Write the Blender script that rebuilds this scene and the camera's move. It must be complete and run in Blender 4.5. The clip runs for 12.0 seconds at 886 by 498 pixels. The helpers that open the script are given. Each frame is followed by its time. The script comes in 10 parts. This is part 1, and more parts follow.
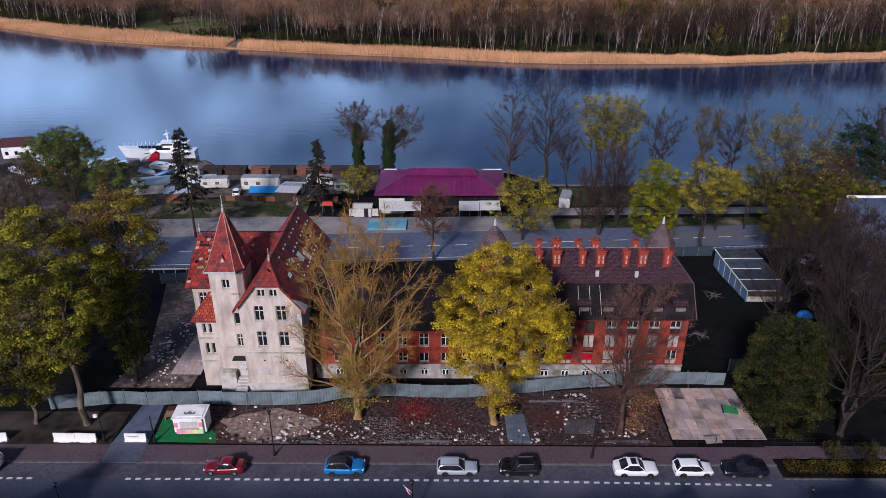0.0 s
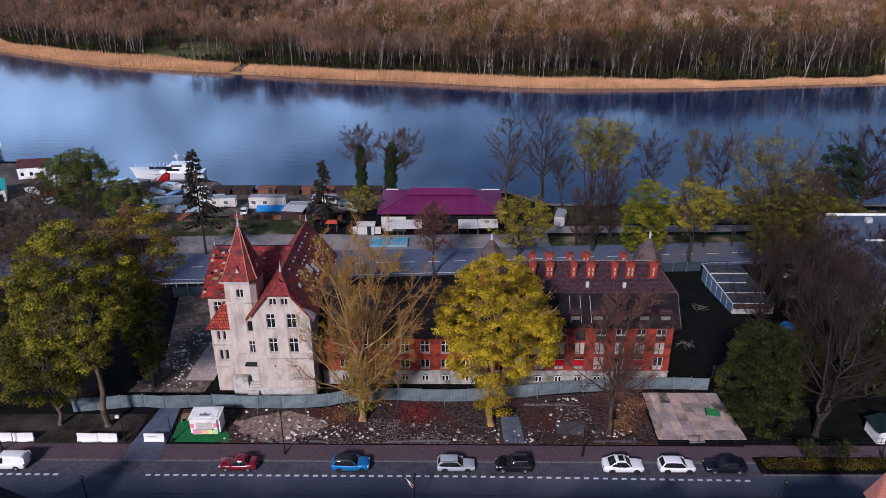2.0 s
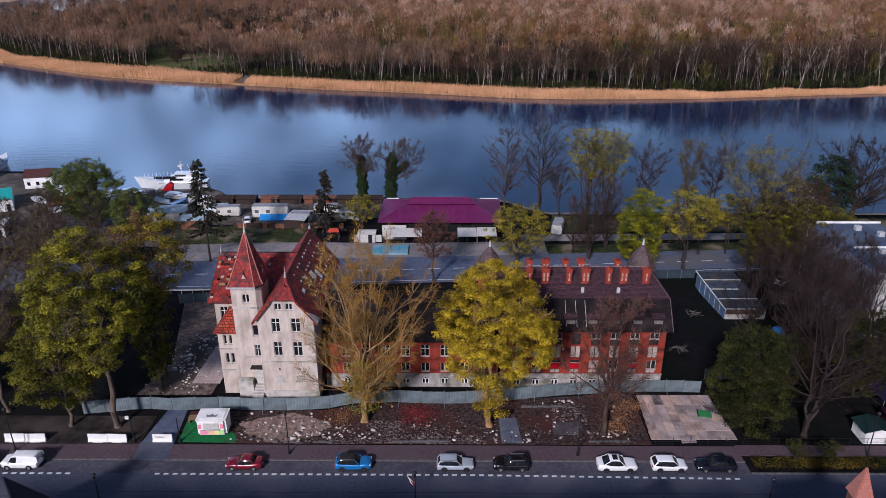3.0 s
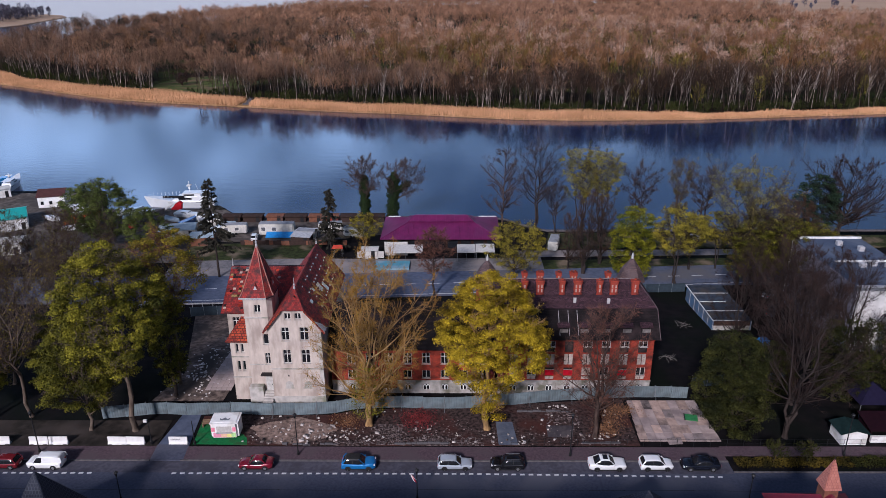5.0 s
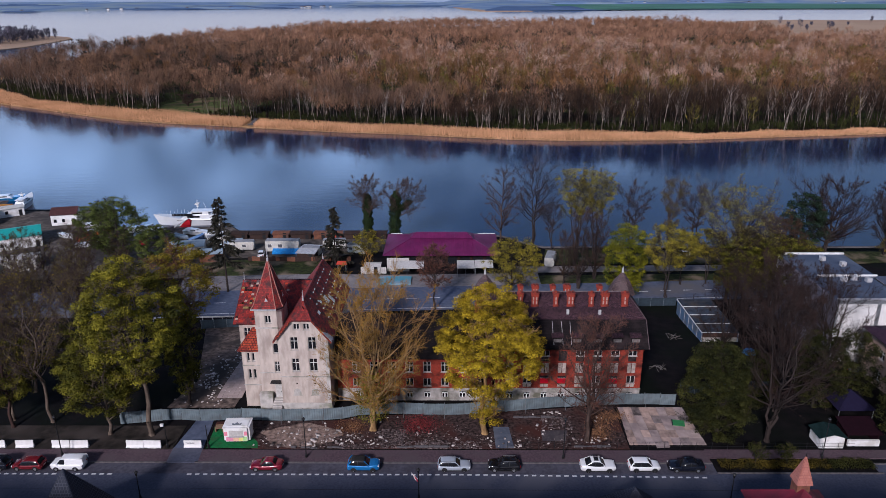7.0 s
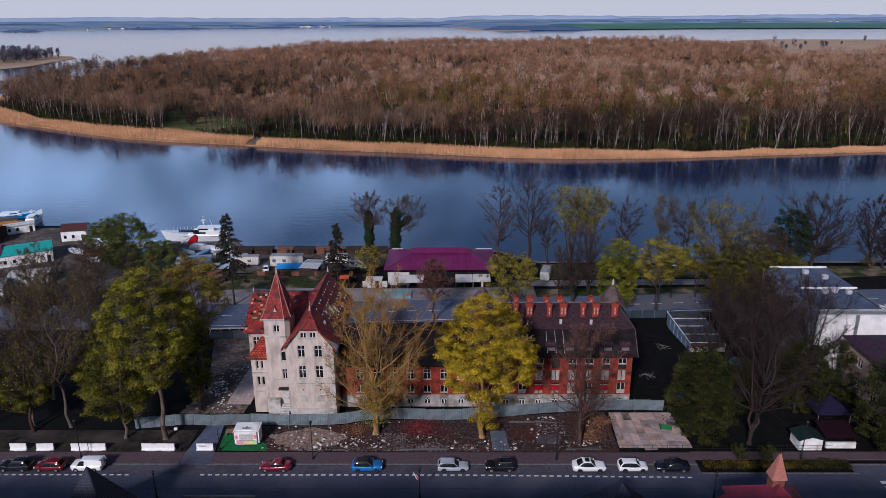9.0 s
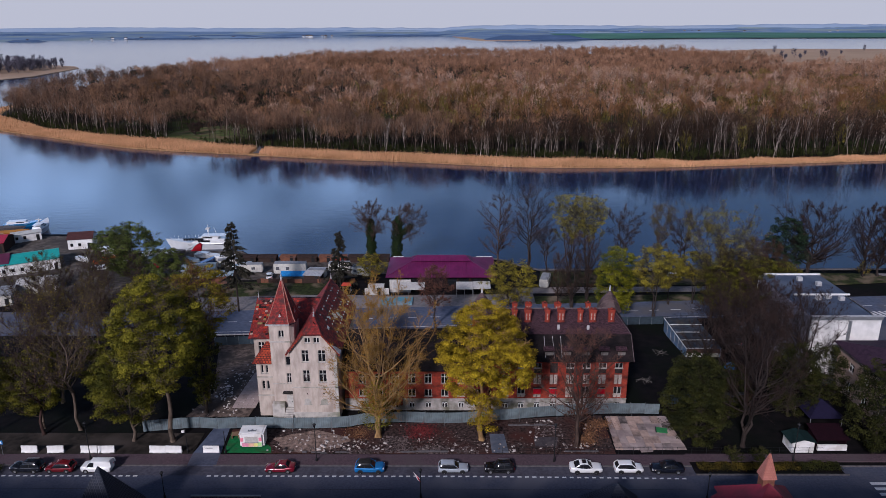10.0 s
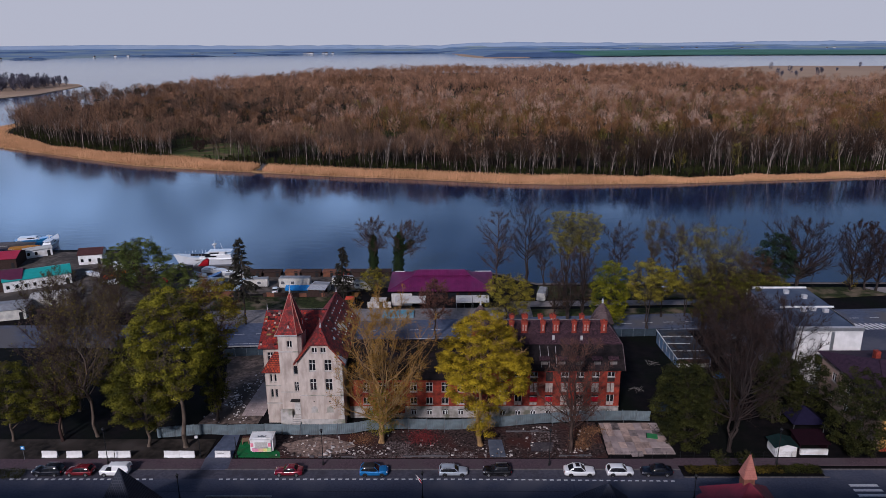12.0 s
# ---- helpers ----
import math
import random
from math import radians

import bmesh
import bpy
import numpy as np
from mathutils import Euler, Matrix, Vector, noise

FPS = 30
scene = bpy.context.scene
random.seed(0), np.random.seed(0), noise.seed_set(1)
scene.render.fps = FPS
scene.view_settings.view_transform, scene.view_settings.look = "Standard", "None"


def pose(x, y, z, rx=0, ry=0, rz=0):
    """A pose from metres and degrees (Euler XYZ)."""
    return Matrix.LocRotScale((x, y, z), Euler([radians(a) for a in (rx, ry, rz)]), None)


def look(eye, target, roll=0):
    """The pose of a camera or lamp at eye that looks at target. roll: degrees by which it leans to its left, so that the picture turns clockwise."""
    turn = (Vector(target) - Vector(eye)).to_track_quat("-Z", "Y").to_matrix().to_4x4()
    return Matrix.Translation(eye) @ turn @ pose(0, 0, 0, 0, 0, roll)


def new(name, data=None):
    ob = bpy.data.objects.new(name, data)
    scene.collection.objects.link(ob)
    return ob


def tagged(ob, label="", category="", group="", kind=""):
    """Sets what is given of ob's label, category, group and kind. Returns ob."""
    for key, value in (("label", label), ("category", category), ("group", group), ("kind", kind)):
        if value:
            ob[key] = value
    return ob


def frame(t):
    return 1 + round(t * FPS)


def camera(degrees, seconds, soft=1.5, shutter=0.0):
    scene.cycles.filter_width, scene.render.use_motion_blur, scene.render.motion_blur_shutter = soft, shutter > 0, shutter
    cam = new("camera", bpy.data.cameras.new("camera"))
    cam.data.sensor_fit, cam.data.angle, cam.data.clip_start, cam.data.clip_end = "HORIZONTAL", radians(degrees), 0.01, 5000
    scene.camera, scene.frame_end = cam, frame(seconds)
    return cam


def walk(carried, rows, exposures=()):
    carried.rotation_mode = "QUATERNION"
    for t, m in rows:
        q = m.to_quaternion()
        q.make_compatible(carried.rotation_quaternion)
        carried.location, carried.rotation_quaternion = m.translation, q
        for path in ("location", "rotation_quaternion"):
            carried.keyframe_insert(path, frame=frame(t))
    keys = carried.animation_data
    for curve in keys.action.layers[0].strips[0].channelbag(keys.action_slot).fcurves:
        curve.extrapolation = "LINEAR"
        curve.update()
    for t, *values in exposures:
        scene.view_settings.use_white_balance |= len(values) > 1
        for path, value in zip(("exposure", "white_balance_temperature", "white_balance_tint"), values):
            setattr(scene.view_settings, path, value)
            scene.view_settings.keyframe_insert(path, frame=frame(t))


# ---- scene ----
cam = camera(64.21, 12.0, 0.5)
PATH = [
    (0, (0.604, -58.001, 55.104), (0.586, -56.198, 54.239), -0.12),
    (0.5, (0.632, -59.516, 55.460), (0.617, -57.707, 54.608), -0.09),
    (1, (0.664, -61.066, 55.818), (0.648, -59.251, 54.979), -0.15),
    (1.5, (0.767, -62.567, 56.171), (0.748, -60.744, 55.348), -0.15),
    (2, (0.672, -64.004, 56.478), (0.654, -62.174, 55.671), -0.10),
    (2.5, (0.783, -65.452, 56.842), (0.763, -63.617, 56.048), -0.13),
    (3, (0.711, -66.985, 57.256), (0.694, -65.144, 56.475), -0.12),
    (5, (0.826, -72.831, 58.595), (0.808, -70.968, 57.867), -0.22),
    (5.5, (0.878, -74.298, 59.013), (0.859, -72.431, 58.297), -0.23),
    (6, (0.874, -75.744, 59.406), (0.855, -73.873, 58.702), -0.23),
    (6.5, (0.952, -77.239, 59.737), (0.932, -75.362, 59.046), -0.26),
    (7, (0.972, -78.756, 60.167), (0.952, -76.875, 59.489), -0.25),
    (9, (0.920, -84.725, 61.584), (0.904, -82.827, 60.952), -0.24),
    (9.5, (0.995, -86.177, 61.896), (0.976, -84.276, 61.277), -0.22),
    (10, (1.099, -87.607, 62.248), (1.079, -85.702, 61.640), -0.29),
    (10.5, (1.117, -89.078, 62.723), (1.096, -87.169, 62.126), -0.34),
    (11, (1.087, -90.536, 63.082), (1.067, -88.622, 62.502), -0.34),
    (11.5, (1.023, -91.994, 63.353), (1.004, -90.077, 62.783), -0.32),
    (12, (1.111, -93.480, 63.886), (1.091, -91.561, 63.320), -0.35),
]
walk(cam, [(t, look(eye, target, roll)) for t, eye, target, roll in PATH], ((0, 0.05, 5480, 17), (2.5, 0.0, 5480, 17), (5.5, -0.08, 5480, 17), (7, -0.18, 5480, 17), (9.5, -0.34, 5480, 17), (12, -0.52, 5480, 17)))

# ---- world, sun, exposure ----
SUN_EL, SUN_AZ = 30.0, 200.0      # compass-like: 180 is behind the start of the flight
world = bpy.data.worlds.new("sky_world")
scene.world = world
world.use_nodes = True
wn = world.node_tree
wn.nodes.clear()
w_out = wn.nodes.new("ShaderNodeOutputWorld")
w_bg = wn.nodes.new("ShaderNodeBackground")
w_sky = wn.nodes.new("ShaderNodeTexSky")
w_sky.sky_type = "NISHITA"
w_sky.sun_disc = False
w_sky.sun_elevation = radians(SUN_EL)
w_sky.sun_rotation = radians(SUN_AZ)
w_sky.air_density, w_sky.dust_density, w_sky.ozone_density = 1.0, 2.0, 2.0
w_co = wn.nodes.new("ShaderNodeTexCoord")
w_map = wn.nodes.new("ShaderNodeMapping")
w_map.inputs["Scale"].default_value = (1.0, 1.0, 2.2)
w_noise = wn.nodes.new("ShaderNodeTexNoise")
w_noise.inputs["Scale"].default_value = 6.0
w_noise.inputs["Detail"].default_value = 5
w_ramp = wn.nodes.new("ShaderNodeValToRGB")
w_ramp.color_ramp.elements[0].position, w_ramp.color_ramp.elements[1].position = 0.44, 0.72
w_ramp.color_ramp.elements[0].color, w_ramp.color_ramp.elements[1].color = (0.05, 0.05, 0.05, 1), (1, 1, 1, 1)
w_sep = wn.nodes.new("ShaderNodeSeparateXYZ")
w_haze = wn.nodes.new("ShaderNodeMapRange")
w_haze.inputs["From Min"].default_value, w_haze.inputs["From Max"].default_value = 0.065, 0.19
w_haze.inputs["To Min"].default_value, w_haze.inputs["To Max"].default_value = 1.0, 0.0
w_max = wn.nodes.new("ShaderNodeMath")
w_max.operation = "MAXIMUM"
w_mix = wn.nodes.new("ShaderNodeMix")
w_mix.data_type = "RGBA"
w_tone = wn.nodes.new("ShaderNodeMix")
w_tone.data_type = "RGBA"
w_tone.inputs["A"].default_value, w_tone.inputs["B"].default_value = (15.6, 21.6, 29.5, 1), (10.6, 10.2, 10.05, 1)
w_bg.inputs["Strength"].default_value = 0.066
# more cloud towards the west, set to brighten the water on that side
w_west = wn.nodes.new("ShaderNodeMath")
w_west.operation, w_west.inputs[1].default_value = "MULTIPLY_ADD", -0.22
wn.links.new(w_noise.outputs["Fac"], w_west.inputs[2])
# cloud is thinned overhead to cut the fill light from above
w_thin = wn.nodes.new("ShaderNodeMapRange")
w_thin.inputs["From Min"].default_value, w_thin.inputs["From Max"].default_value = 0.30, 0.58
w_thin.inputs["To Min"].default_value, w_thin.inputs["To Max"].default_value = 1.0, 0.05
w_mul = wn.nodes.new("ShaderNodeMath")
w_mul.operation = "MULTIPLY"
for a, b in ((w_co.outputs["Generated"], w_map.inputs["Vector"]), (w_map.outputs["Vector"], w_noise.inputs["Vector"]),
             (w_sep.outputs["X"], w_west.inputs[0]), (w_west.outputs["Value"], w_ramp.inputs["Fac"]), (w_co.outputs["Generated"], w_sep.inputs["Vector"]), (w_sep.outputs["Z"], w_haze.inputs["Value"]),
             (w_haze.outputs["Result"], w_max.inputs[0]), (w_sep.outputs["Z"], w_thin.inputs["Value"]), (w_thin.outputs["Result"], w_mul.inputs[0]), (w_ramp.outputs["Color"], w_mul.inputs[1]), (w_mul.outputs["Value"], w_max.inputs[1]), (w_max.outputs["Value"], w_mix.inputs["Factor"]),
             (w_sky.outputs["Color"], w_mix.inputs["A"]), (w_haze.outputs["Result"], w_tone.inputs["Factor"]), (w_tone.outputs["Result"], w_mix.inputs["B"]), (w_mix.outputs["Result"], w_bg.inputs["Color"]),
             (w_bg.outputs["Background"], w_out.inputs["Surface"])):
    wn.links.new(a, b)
sun_data = bpy.data.lights.new("sun", "SUN")
sun_data.energy, sun_data.angle, sun_data.color = 4.3, radians(6), (1.0, 0.87, 0.75)
sun = new("sun", sun_data)
s_az = radians(SUN_AZ)
sun.matrix_world = look((150 * math.sin(s_az), 150 * math.cos(s_az), 150 * math.tan(radians(SUN_EL))), (0, 0, 0))

# ---- materials ----
def mat(name, c1, c2, scale=1.0, rough=0.85, metal=0.0, bump=0.15, c3=None, scale3=0.15, jitter=0.0, stretch=None, island=False, spec=0.3, detail=4.0):
    """Two-tone noise, a third tone in large stains, fine relief."""
    m = bpy.data.materials.new(name)
    m.use_nodes = True
    nt = m.node_tree
    bs = nt.nodes["Principled BSDF"]
    bs.inputs["Roughness"].default_value, bs.inputs["Metallic"].default_value = rough, metal
    bs.inputs["Specular IOR Level"].default_value = spec if rough < 0.7 else 0.06
    co = nt.nodes.new("ShaderNodeTexCoord")
    src = co.outputs["Object"]
    if stretch:
        mp = nt.nodes.new("ShaderNodeMapping")
        mp.inputs["Scale"].default_value = stretch
        nt.links.new(src, mp.inputs["Vector"])
        src = mp.outputs["Vector"]
    n1 = nt.nodes.new("ShaderNodeTexNoise")
    n1.inputs["Scale"].default_value, n1.inputs["Detail"].default_value = scale, detail
    nt.links.new(src, n1.inputs["Vector"])
    r1 = nt.nodes.new("ShaderNodeMapRange")
    r1.inputs["From Min"].default_value, r1.inputs["From Max"].default_value = 0.32, 0.68
    nt.links.new(n1.outputs["Fac"], r1.inputs["Value"])
    mx = nt.nodes.new("ShaderNodeMix")
    mx.data_type = "RGBA"
    mx.inputs["A"].default_value, mx.inputs["B"].default_value = (*c1, 1), (*c2, 1)
    nt.links.new(r1.outputs["Result"], mx.inputs["Factor"])
    col = mx.outputs["Result"]
    if c3:
        n2 = nt.nodes.new("ShaderNodeTexNoise")
        n2.inputs["Scale"].default_value, n2.inputs["Detail"].default_value = scale3, 6
        nt.links.new(src, n2.inputs["Vector"])
        r2 = nt.nodes.new("ShaderNodeMapRange")
        r2.inputs["From Min"].default_value, r2.inputs["From Max"].default_value = 0.48, 0.64
        nt.links.new(n2.outputs["Fac"], r2.inputs["Value"])
        m2 = nt.nodes.new("ShaderNodeMix")
        m2.data_type = "RGBA"
        m2.inputs["B"].default_value = (*c3, 1)
        nt.links.new(r2.outputs["Result"], m2.inputs["Factor"])
        nt.links.new(col, m2.inputs["A"])
        col = m2.outputs["Result"]
    if jitter:
        hs = nt.nodes.new("ShaderNodeHueSaturation")
        jr = nt.nodes.new("ShaderNodeMapRange")
        jr.inputs["To Min"].default_value, jr.inputs["To Max"].default_value = 1 - jitter, 1 + jitter
        if island:
            rnd = nt.nodes.new("ShaderNodeNewGeometry").outputs["Random Per Island"]
        else:
            rnd = nt.nodes.new("ShaderNodeObjectInfo").outputs["Random"]
        nt.links.new(rnd, jr.inputs["Value"])
        nt.links.new(jr.outputs["Result"], hs.inputs["Value"])
        nt.links.new(col, hs.inputs["Color"])
        col = hs.outputs["Color"]
    nt.links.new(col, bs.inputs["Base Color"])
    if bump:
        bp = nt.nodes.new("ShaderNodeBump")
        bp.inputs["Strength"].default_value, bp.inputs["Distance"].default_value = bump, 0.05
        nt.links.new(n1.outputs["Fac"], bp.inputs["Height"])
        nt.links.new(bp.outputs["Normal"], bs.inputs["Normal"])
    return m


def mat_courses(name, c1, c2, joint, width, height, gap=0.012, rough=0.85, stain=(0.05, 0.04, 0.04), stain_at=(0.5, 0.68), stain_scale=0.35, bump=0.5, squash=0.5):
    """Bricks, tiles or slates in courses, laid by the surface's own metre-scaled map."""
    m = bpy.data.materials.new(name)
    m.use_nodes = True
    nt = m.node_tree
    bs = nt.nodes["Principled BSDF"]
    bs.inputs["Roughness"].default_value = rough
    bs.inputs["Specular IOR Level"].default_value = 0.2
    uv = nt.nodes.new("ShaderNodeTexCoord")
    bt = nt.nodes.new("ShaderNodeTexBrick")
    bt.offset = squash
    bt.inputs["Color1"].default_value, bt.inputs["Color2"].default_value, bt.inputs["Mortar"].default_value = (*c1, 1), (*c2, 1), (*joint, 1)
    bt.inputs["Scale"].default_value = 1.0
    bt.inputs["Mortar Size"].default_value = gap
    bt.inputs["Brick Width"].default_value, bt.inputs["Row Height"].default_value = width, height
    nt.links.new(uv.outputs["UV"], bt.inputs["Vector"])
    ns = nt.nodes.new("ShaderNodeTexNoise")
    ns.inputs["Scale"].default_value, ns.inputs["Detail"].default_value = stain_scale, 8
    nt.links.new(uv.outputs["Object"], ns.inputs["Vector"])
    rr = nt.nodes.new("ShaderNodeMapRange")
    rr.inputs["From Min"].default_value, rr.inputs["From Max"].default_value = stain_at
    nt.links.new(ns.outputs["Fac"], rr.inputs["Value"])
    mx = nt.nodes.new("ShaderNodeMix")
    mx.data_type = "RGBA"
    mx.inputs["B"].default_value = (*stain, 1)
    nt.links.new(rr.outputs["Result"], mx.inputs["Factor"])
    nt.links.new(bt.outputs["Color"], mx.inputs["A"])
    nt.links.new(mx.outputs["Result"], bs.inputs["Base Color"])
    bp = nt.nodes.new("ShaderNodeBump")
    bp.inputs["Strength"].default_value, bp.inputs["Distance"].default_value, bp.invert = bump, 0.03, True
    nt.links.new(bt.outputs["Fac"], bp.inputs["Height"])
    nt.links.new(bp.outputs["Normal"], bs.inputs["Normal"])
    return m


def glass(name, base, rough=0.08):
    m = bpy.data.materials.new(name)
    m.use_nodes = True
    bs = m.node_tree.nodes["Principled BSDF"]
    bs.inputs["Base Color"].default_value = (*base, 1)
    bs.inputs["Roughness"].default_value = rough
    bs.inputs["IOR"].default_value = 1.5
    return m


M = {}
# soil is kept near black so its colour carries the shade under trees
M["soil"] = mat("shade_toned_soil", (0.011, 0.009, 0.010), (0.004, 0.004, 0.005), 0.6, 0.95, bump=0.5, c3=(0.005, 0.007, 0.005), scale3=0.07)
M["asphalt"] = mat("asphalt", (0.078, 0.084, 0.12), (0.054, 0.059, 0.087), 3.0, 0.85, bump=0.1, c3=(0.105, 0.106, 0.132), scale3=0.12)
M["asphalt_far"] = mat("old_asphalt", (0.10, 0.117, 0.17), (0.068, 0.081, 0.124), 1.0, 0.85, bump=0.1, c3=(0.11, 0.105, 0.112), scale3=0.08)
M["paver_red"] = mat("red_pavers", (0.10, 0.068, 0.08), (0.066, 0.046, 0.056), 4.0, 0.9, c3=(0.085, 0.064, 0.072), scale3=0.2)
M["paver_grey"] = mat("grey_pavers", (0.20, 0.185, 0.19), (0.12, 0.113, 0.118), 1.5, 0.9, c3=(0.25, 0.22, 0.21), scale3=0.15)
M["kerb"] = mat("concrete_kerb", (0.13, 0.12, 0.125), (0.08, 0.074, 0.078), 2.0, 0.9)
M["line"] = mat("road_paint", (0.75, 0.75, 0.75), (0.5, 0.5, 0.52), 6.0, 0.7)
M["rubble"] = mat("rubble_ground", (0.085, 0.056, 0.052), (0.010, 0.008, 0.008), 2.2, 0.95, bump=0.8, c3=(0.06, 0.024, 0.02), scale3=0.16)
M["stone"] = mat("rubble_stone", (0.26, 0.215, 0.20), (0.07, 0.055, 0.052), 2.0, 0.9, jitter=0.45, island=True)
M["concrete"] = mat("concrete_plate", (0.42, 0.335, 0.31), (0.26, 0.205, 0.20), 0.7, 0.9, jitter=0.12, c3=(0.20, 0.16, 0.16), scale3=0.28)
M["concrete_tan"] = mat("tan_concrete_plate", (0.47, 0.345, 0.29), (0.29, 0.21, 0.18), 1.1, 0.9, jitter=0.2, c3=(0.17, 0.13, 0.12), scale3=0.5)
M["concrete_dark"] = mat("stained_concrete_plate", (0.32, 0.26, 0.25), (0.19, 0.155, 0.15), 1.3, 0.9, jitter=0.2, c3=(0.09, 0.075, 0.072), scale3=0.5)
M["grass"] = mat("rough_grass", (0.042, 0.052, 0.018), (0.017, 0.019, 0.010), 1.2, 0.95, bump=0.8, c3=(0.15, 0.115, 0.08), scale3=0.22)
M["plaster"] = mat("cream_plaster", (0.54, 0.46, 0.405), (0.42, 0.355, 0.31), 1.8, 0.9, c3=(0.33, 0.27, 0.235), scale3=0.7, stretch=(1, 1, 0.35))
M["plinth"] = mat("grey_render", (0.52, 0.48, 0.45), (0.35, 0.33, 0.31), 1.2, 0.9, c3=(0.2, 0.2, 0.15), scale3=0.4)
M["white_base"] = mat("whitewashed_base", (0.42, 0.39, 0.37), (0.25, 0.23, 0.215), 1.2, 0.9, c3=(0.13, 0.125, 0.095), scale3=0.5)
M["brick"] = mat_courses("red_brick", (0.44, 0.055, 0.027), (0.25, 0.028, 0.016), (0.15, 0.045, 0.032), 0.26, 0.078, stain=(0.055, 0.014, 0.012), stain_at=(0.46, 0.66), stain_scale=0.6)
M["tile_red"] = mat_courses("red_clay_tiles", (0.40, 0.042, 0.032), (0.17, 0.018, 0.018), (0.11, 0.022, 0.02), 0.24, 0.26, 0.016, 0.7, (0.07, 0.026, 0.026), (0.42, 0.66), 1.4, 0.9)
M["tile_orange"] = mat_courses("orange_clay_tiles", (0.44, 0.075, 0.03), (0.24, 0.03, 0.02), (0.06, 0.018, 0.014), 0.5, 0.36, 0.045, 0.75, (0.10, 0.02, 0.018), (0.50, 0.62), 0.7, 0.9)
M["slate"] = mat_courses("dark_roof_tiles", (0.105, 0.050, 0.064), (0.026, 0.013, 0.018), (0.010, 0.006, 0.008), 0.28, 0.25, 0.03, 0.8, (0.05, 0.024, 0.028), (0.52, 0.7), 0.8, 1.0)
M["slate_brown"] = mat_courses("brown_turret_tiles", (0.15, 0.095, 0.09), (0.06, 0.037, 0.037), (0.02, 0.013, 0.014), 0.28, 0.25, 0.03, 0.7, (0.10, 0.07, 0.07))
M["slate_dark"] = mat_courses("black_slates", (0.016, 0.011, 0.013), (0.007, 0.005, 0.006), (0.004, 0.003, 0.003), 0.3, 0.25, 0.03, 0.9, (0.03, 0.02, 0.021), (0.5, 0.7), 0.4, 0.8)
M["metal_pale"] = mat("weathered_zinc", (0.55, 0.54, 0.54), (0.38, 0.37, 0.38), 2.0, 0.5, 0.3)
M["fence"] = mat("blue_grey_sheet", (0.18, 0.225, 0.245), (0.125, 0.16, 0.18), 1.2, 0.55, 0.2, jitter=0.16, c3=(0.12, 0.14, 0.15), scale3=0.5)
M["post"] = mat("grey_steel", (0.25, 0.26, 0.28), (0.18, 0.19, 0.2), 3.0, 0.5, 0.5)
M["black_iron"] = mat("black_iron", (0.015, 0.015, 0.017), (0.025, 0.025, 0.027), 4.0, 0.5, 0.4)
M["white_paint"] = mat("white_paint", (0.78, 0.77, 0.76), (0.68, 0.67, 0.66), 1.2, 0.6, c3=(0.55, 0.53, 0.5), scale3=0.5)
M["window_white"] = mat("white_window_frame", (0.52, 0.50, 0.475), (0.38, 0.36, 0.34), 3.0, 0.6)
M["glass_dark"] = glass("dark_glass", (0.012, 0.013, 0.016))
M["board_red"] = mat("red_board", (0.46, 0.008, 0.022), (0.34, 0.006, 0.016), 2.0, 0.7)
M["render_pink"] = mat("dirty_pink_render", (0.42, 0.30, 0.26), (0.28, 0.19, 0.165), 3.0, 0.9)
M["bark"] = mat("grey_brown_bark", (0.15, 0.115, 0.09), (0.06, 0.046, 0.037), 3.0, 0.95, bump=0.6, stretch=(1, 1, 0.25))
M["bark_warm"] = mat("ochre_bark", (0.36, 0.225, 0.10), (0.15, 0.09, 0.042), 3.0, 0.95, bump=0.6, stretch=(1, 1, 0.25))
M["twig_ochre"] = mat("ochre_twigs", (0.40, 0.21, 0.036), (0.17, 0.09, 0.02), 0.4, 0.9, bump=0, jitter=0.25, island=True)
M["bark_dark"] = mat("dark_bark", (0.045, 0.035, 0.032), (0.028, 0.022, 0.02), 3.0, 0.95, bump=0.6, stretch=(1, 1, 0.25))
M["bark_purple"] = mat("brown_bark", (0.068, 0.041, 0.036), (0.028, 0.018, 0.016), 3.0, 0.95, bump=0.6, stretch=(1, 1, 0.25))
M["twig_red"] = mat("red_brown_twigs", (0.17, 0.078, 0.055), (0.08, 0.04, 0.03), 0.4, 0.9, bump=0, jitter=0.3, island=True)
M["twig_plum"] = mat("plum_grey_twigs", (0.082, 0.058, 0.054), (0.036, 0.026, 0.025), 0.4, 0.9, bump=0, jitter=0.3, island=True)
M["twig_brown_near"] = mat("umber_twigs", (0.085, 0.05, 0.032), (0.035, 0.021, 0.015), 0.4, 0.9, bump=0, jitter=0.3, island=True)
M["twig_dusk"] = mat("dusky_twigs", (0.05, 0.029, 0.024), (0.016, 0.010, 0.009), 0.4, 0.9, bump=0, jitter=0.3, island=True)
M["bark_grey"] = mat("grey_twig_bark", (0.095, 0.064, 0.052), (0.036, 0.025, 0.022), 3.0, 0.95, bump=0.6, stretch=(1, 1, 0.25))
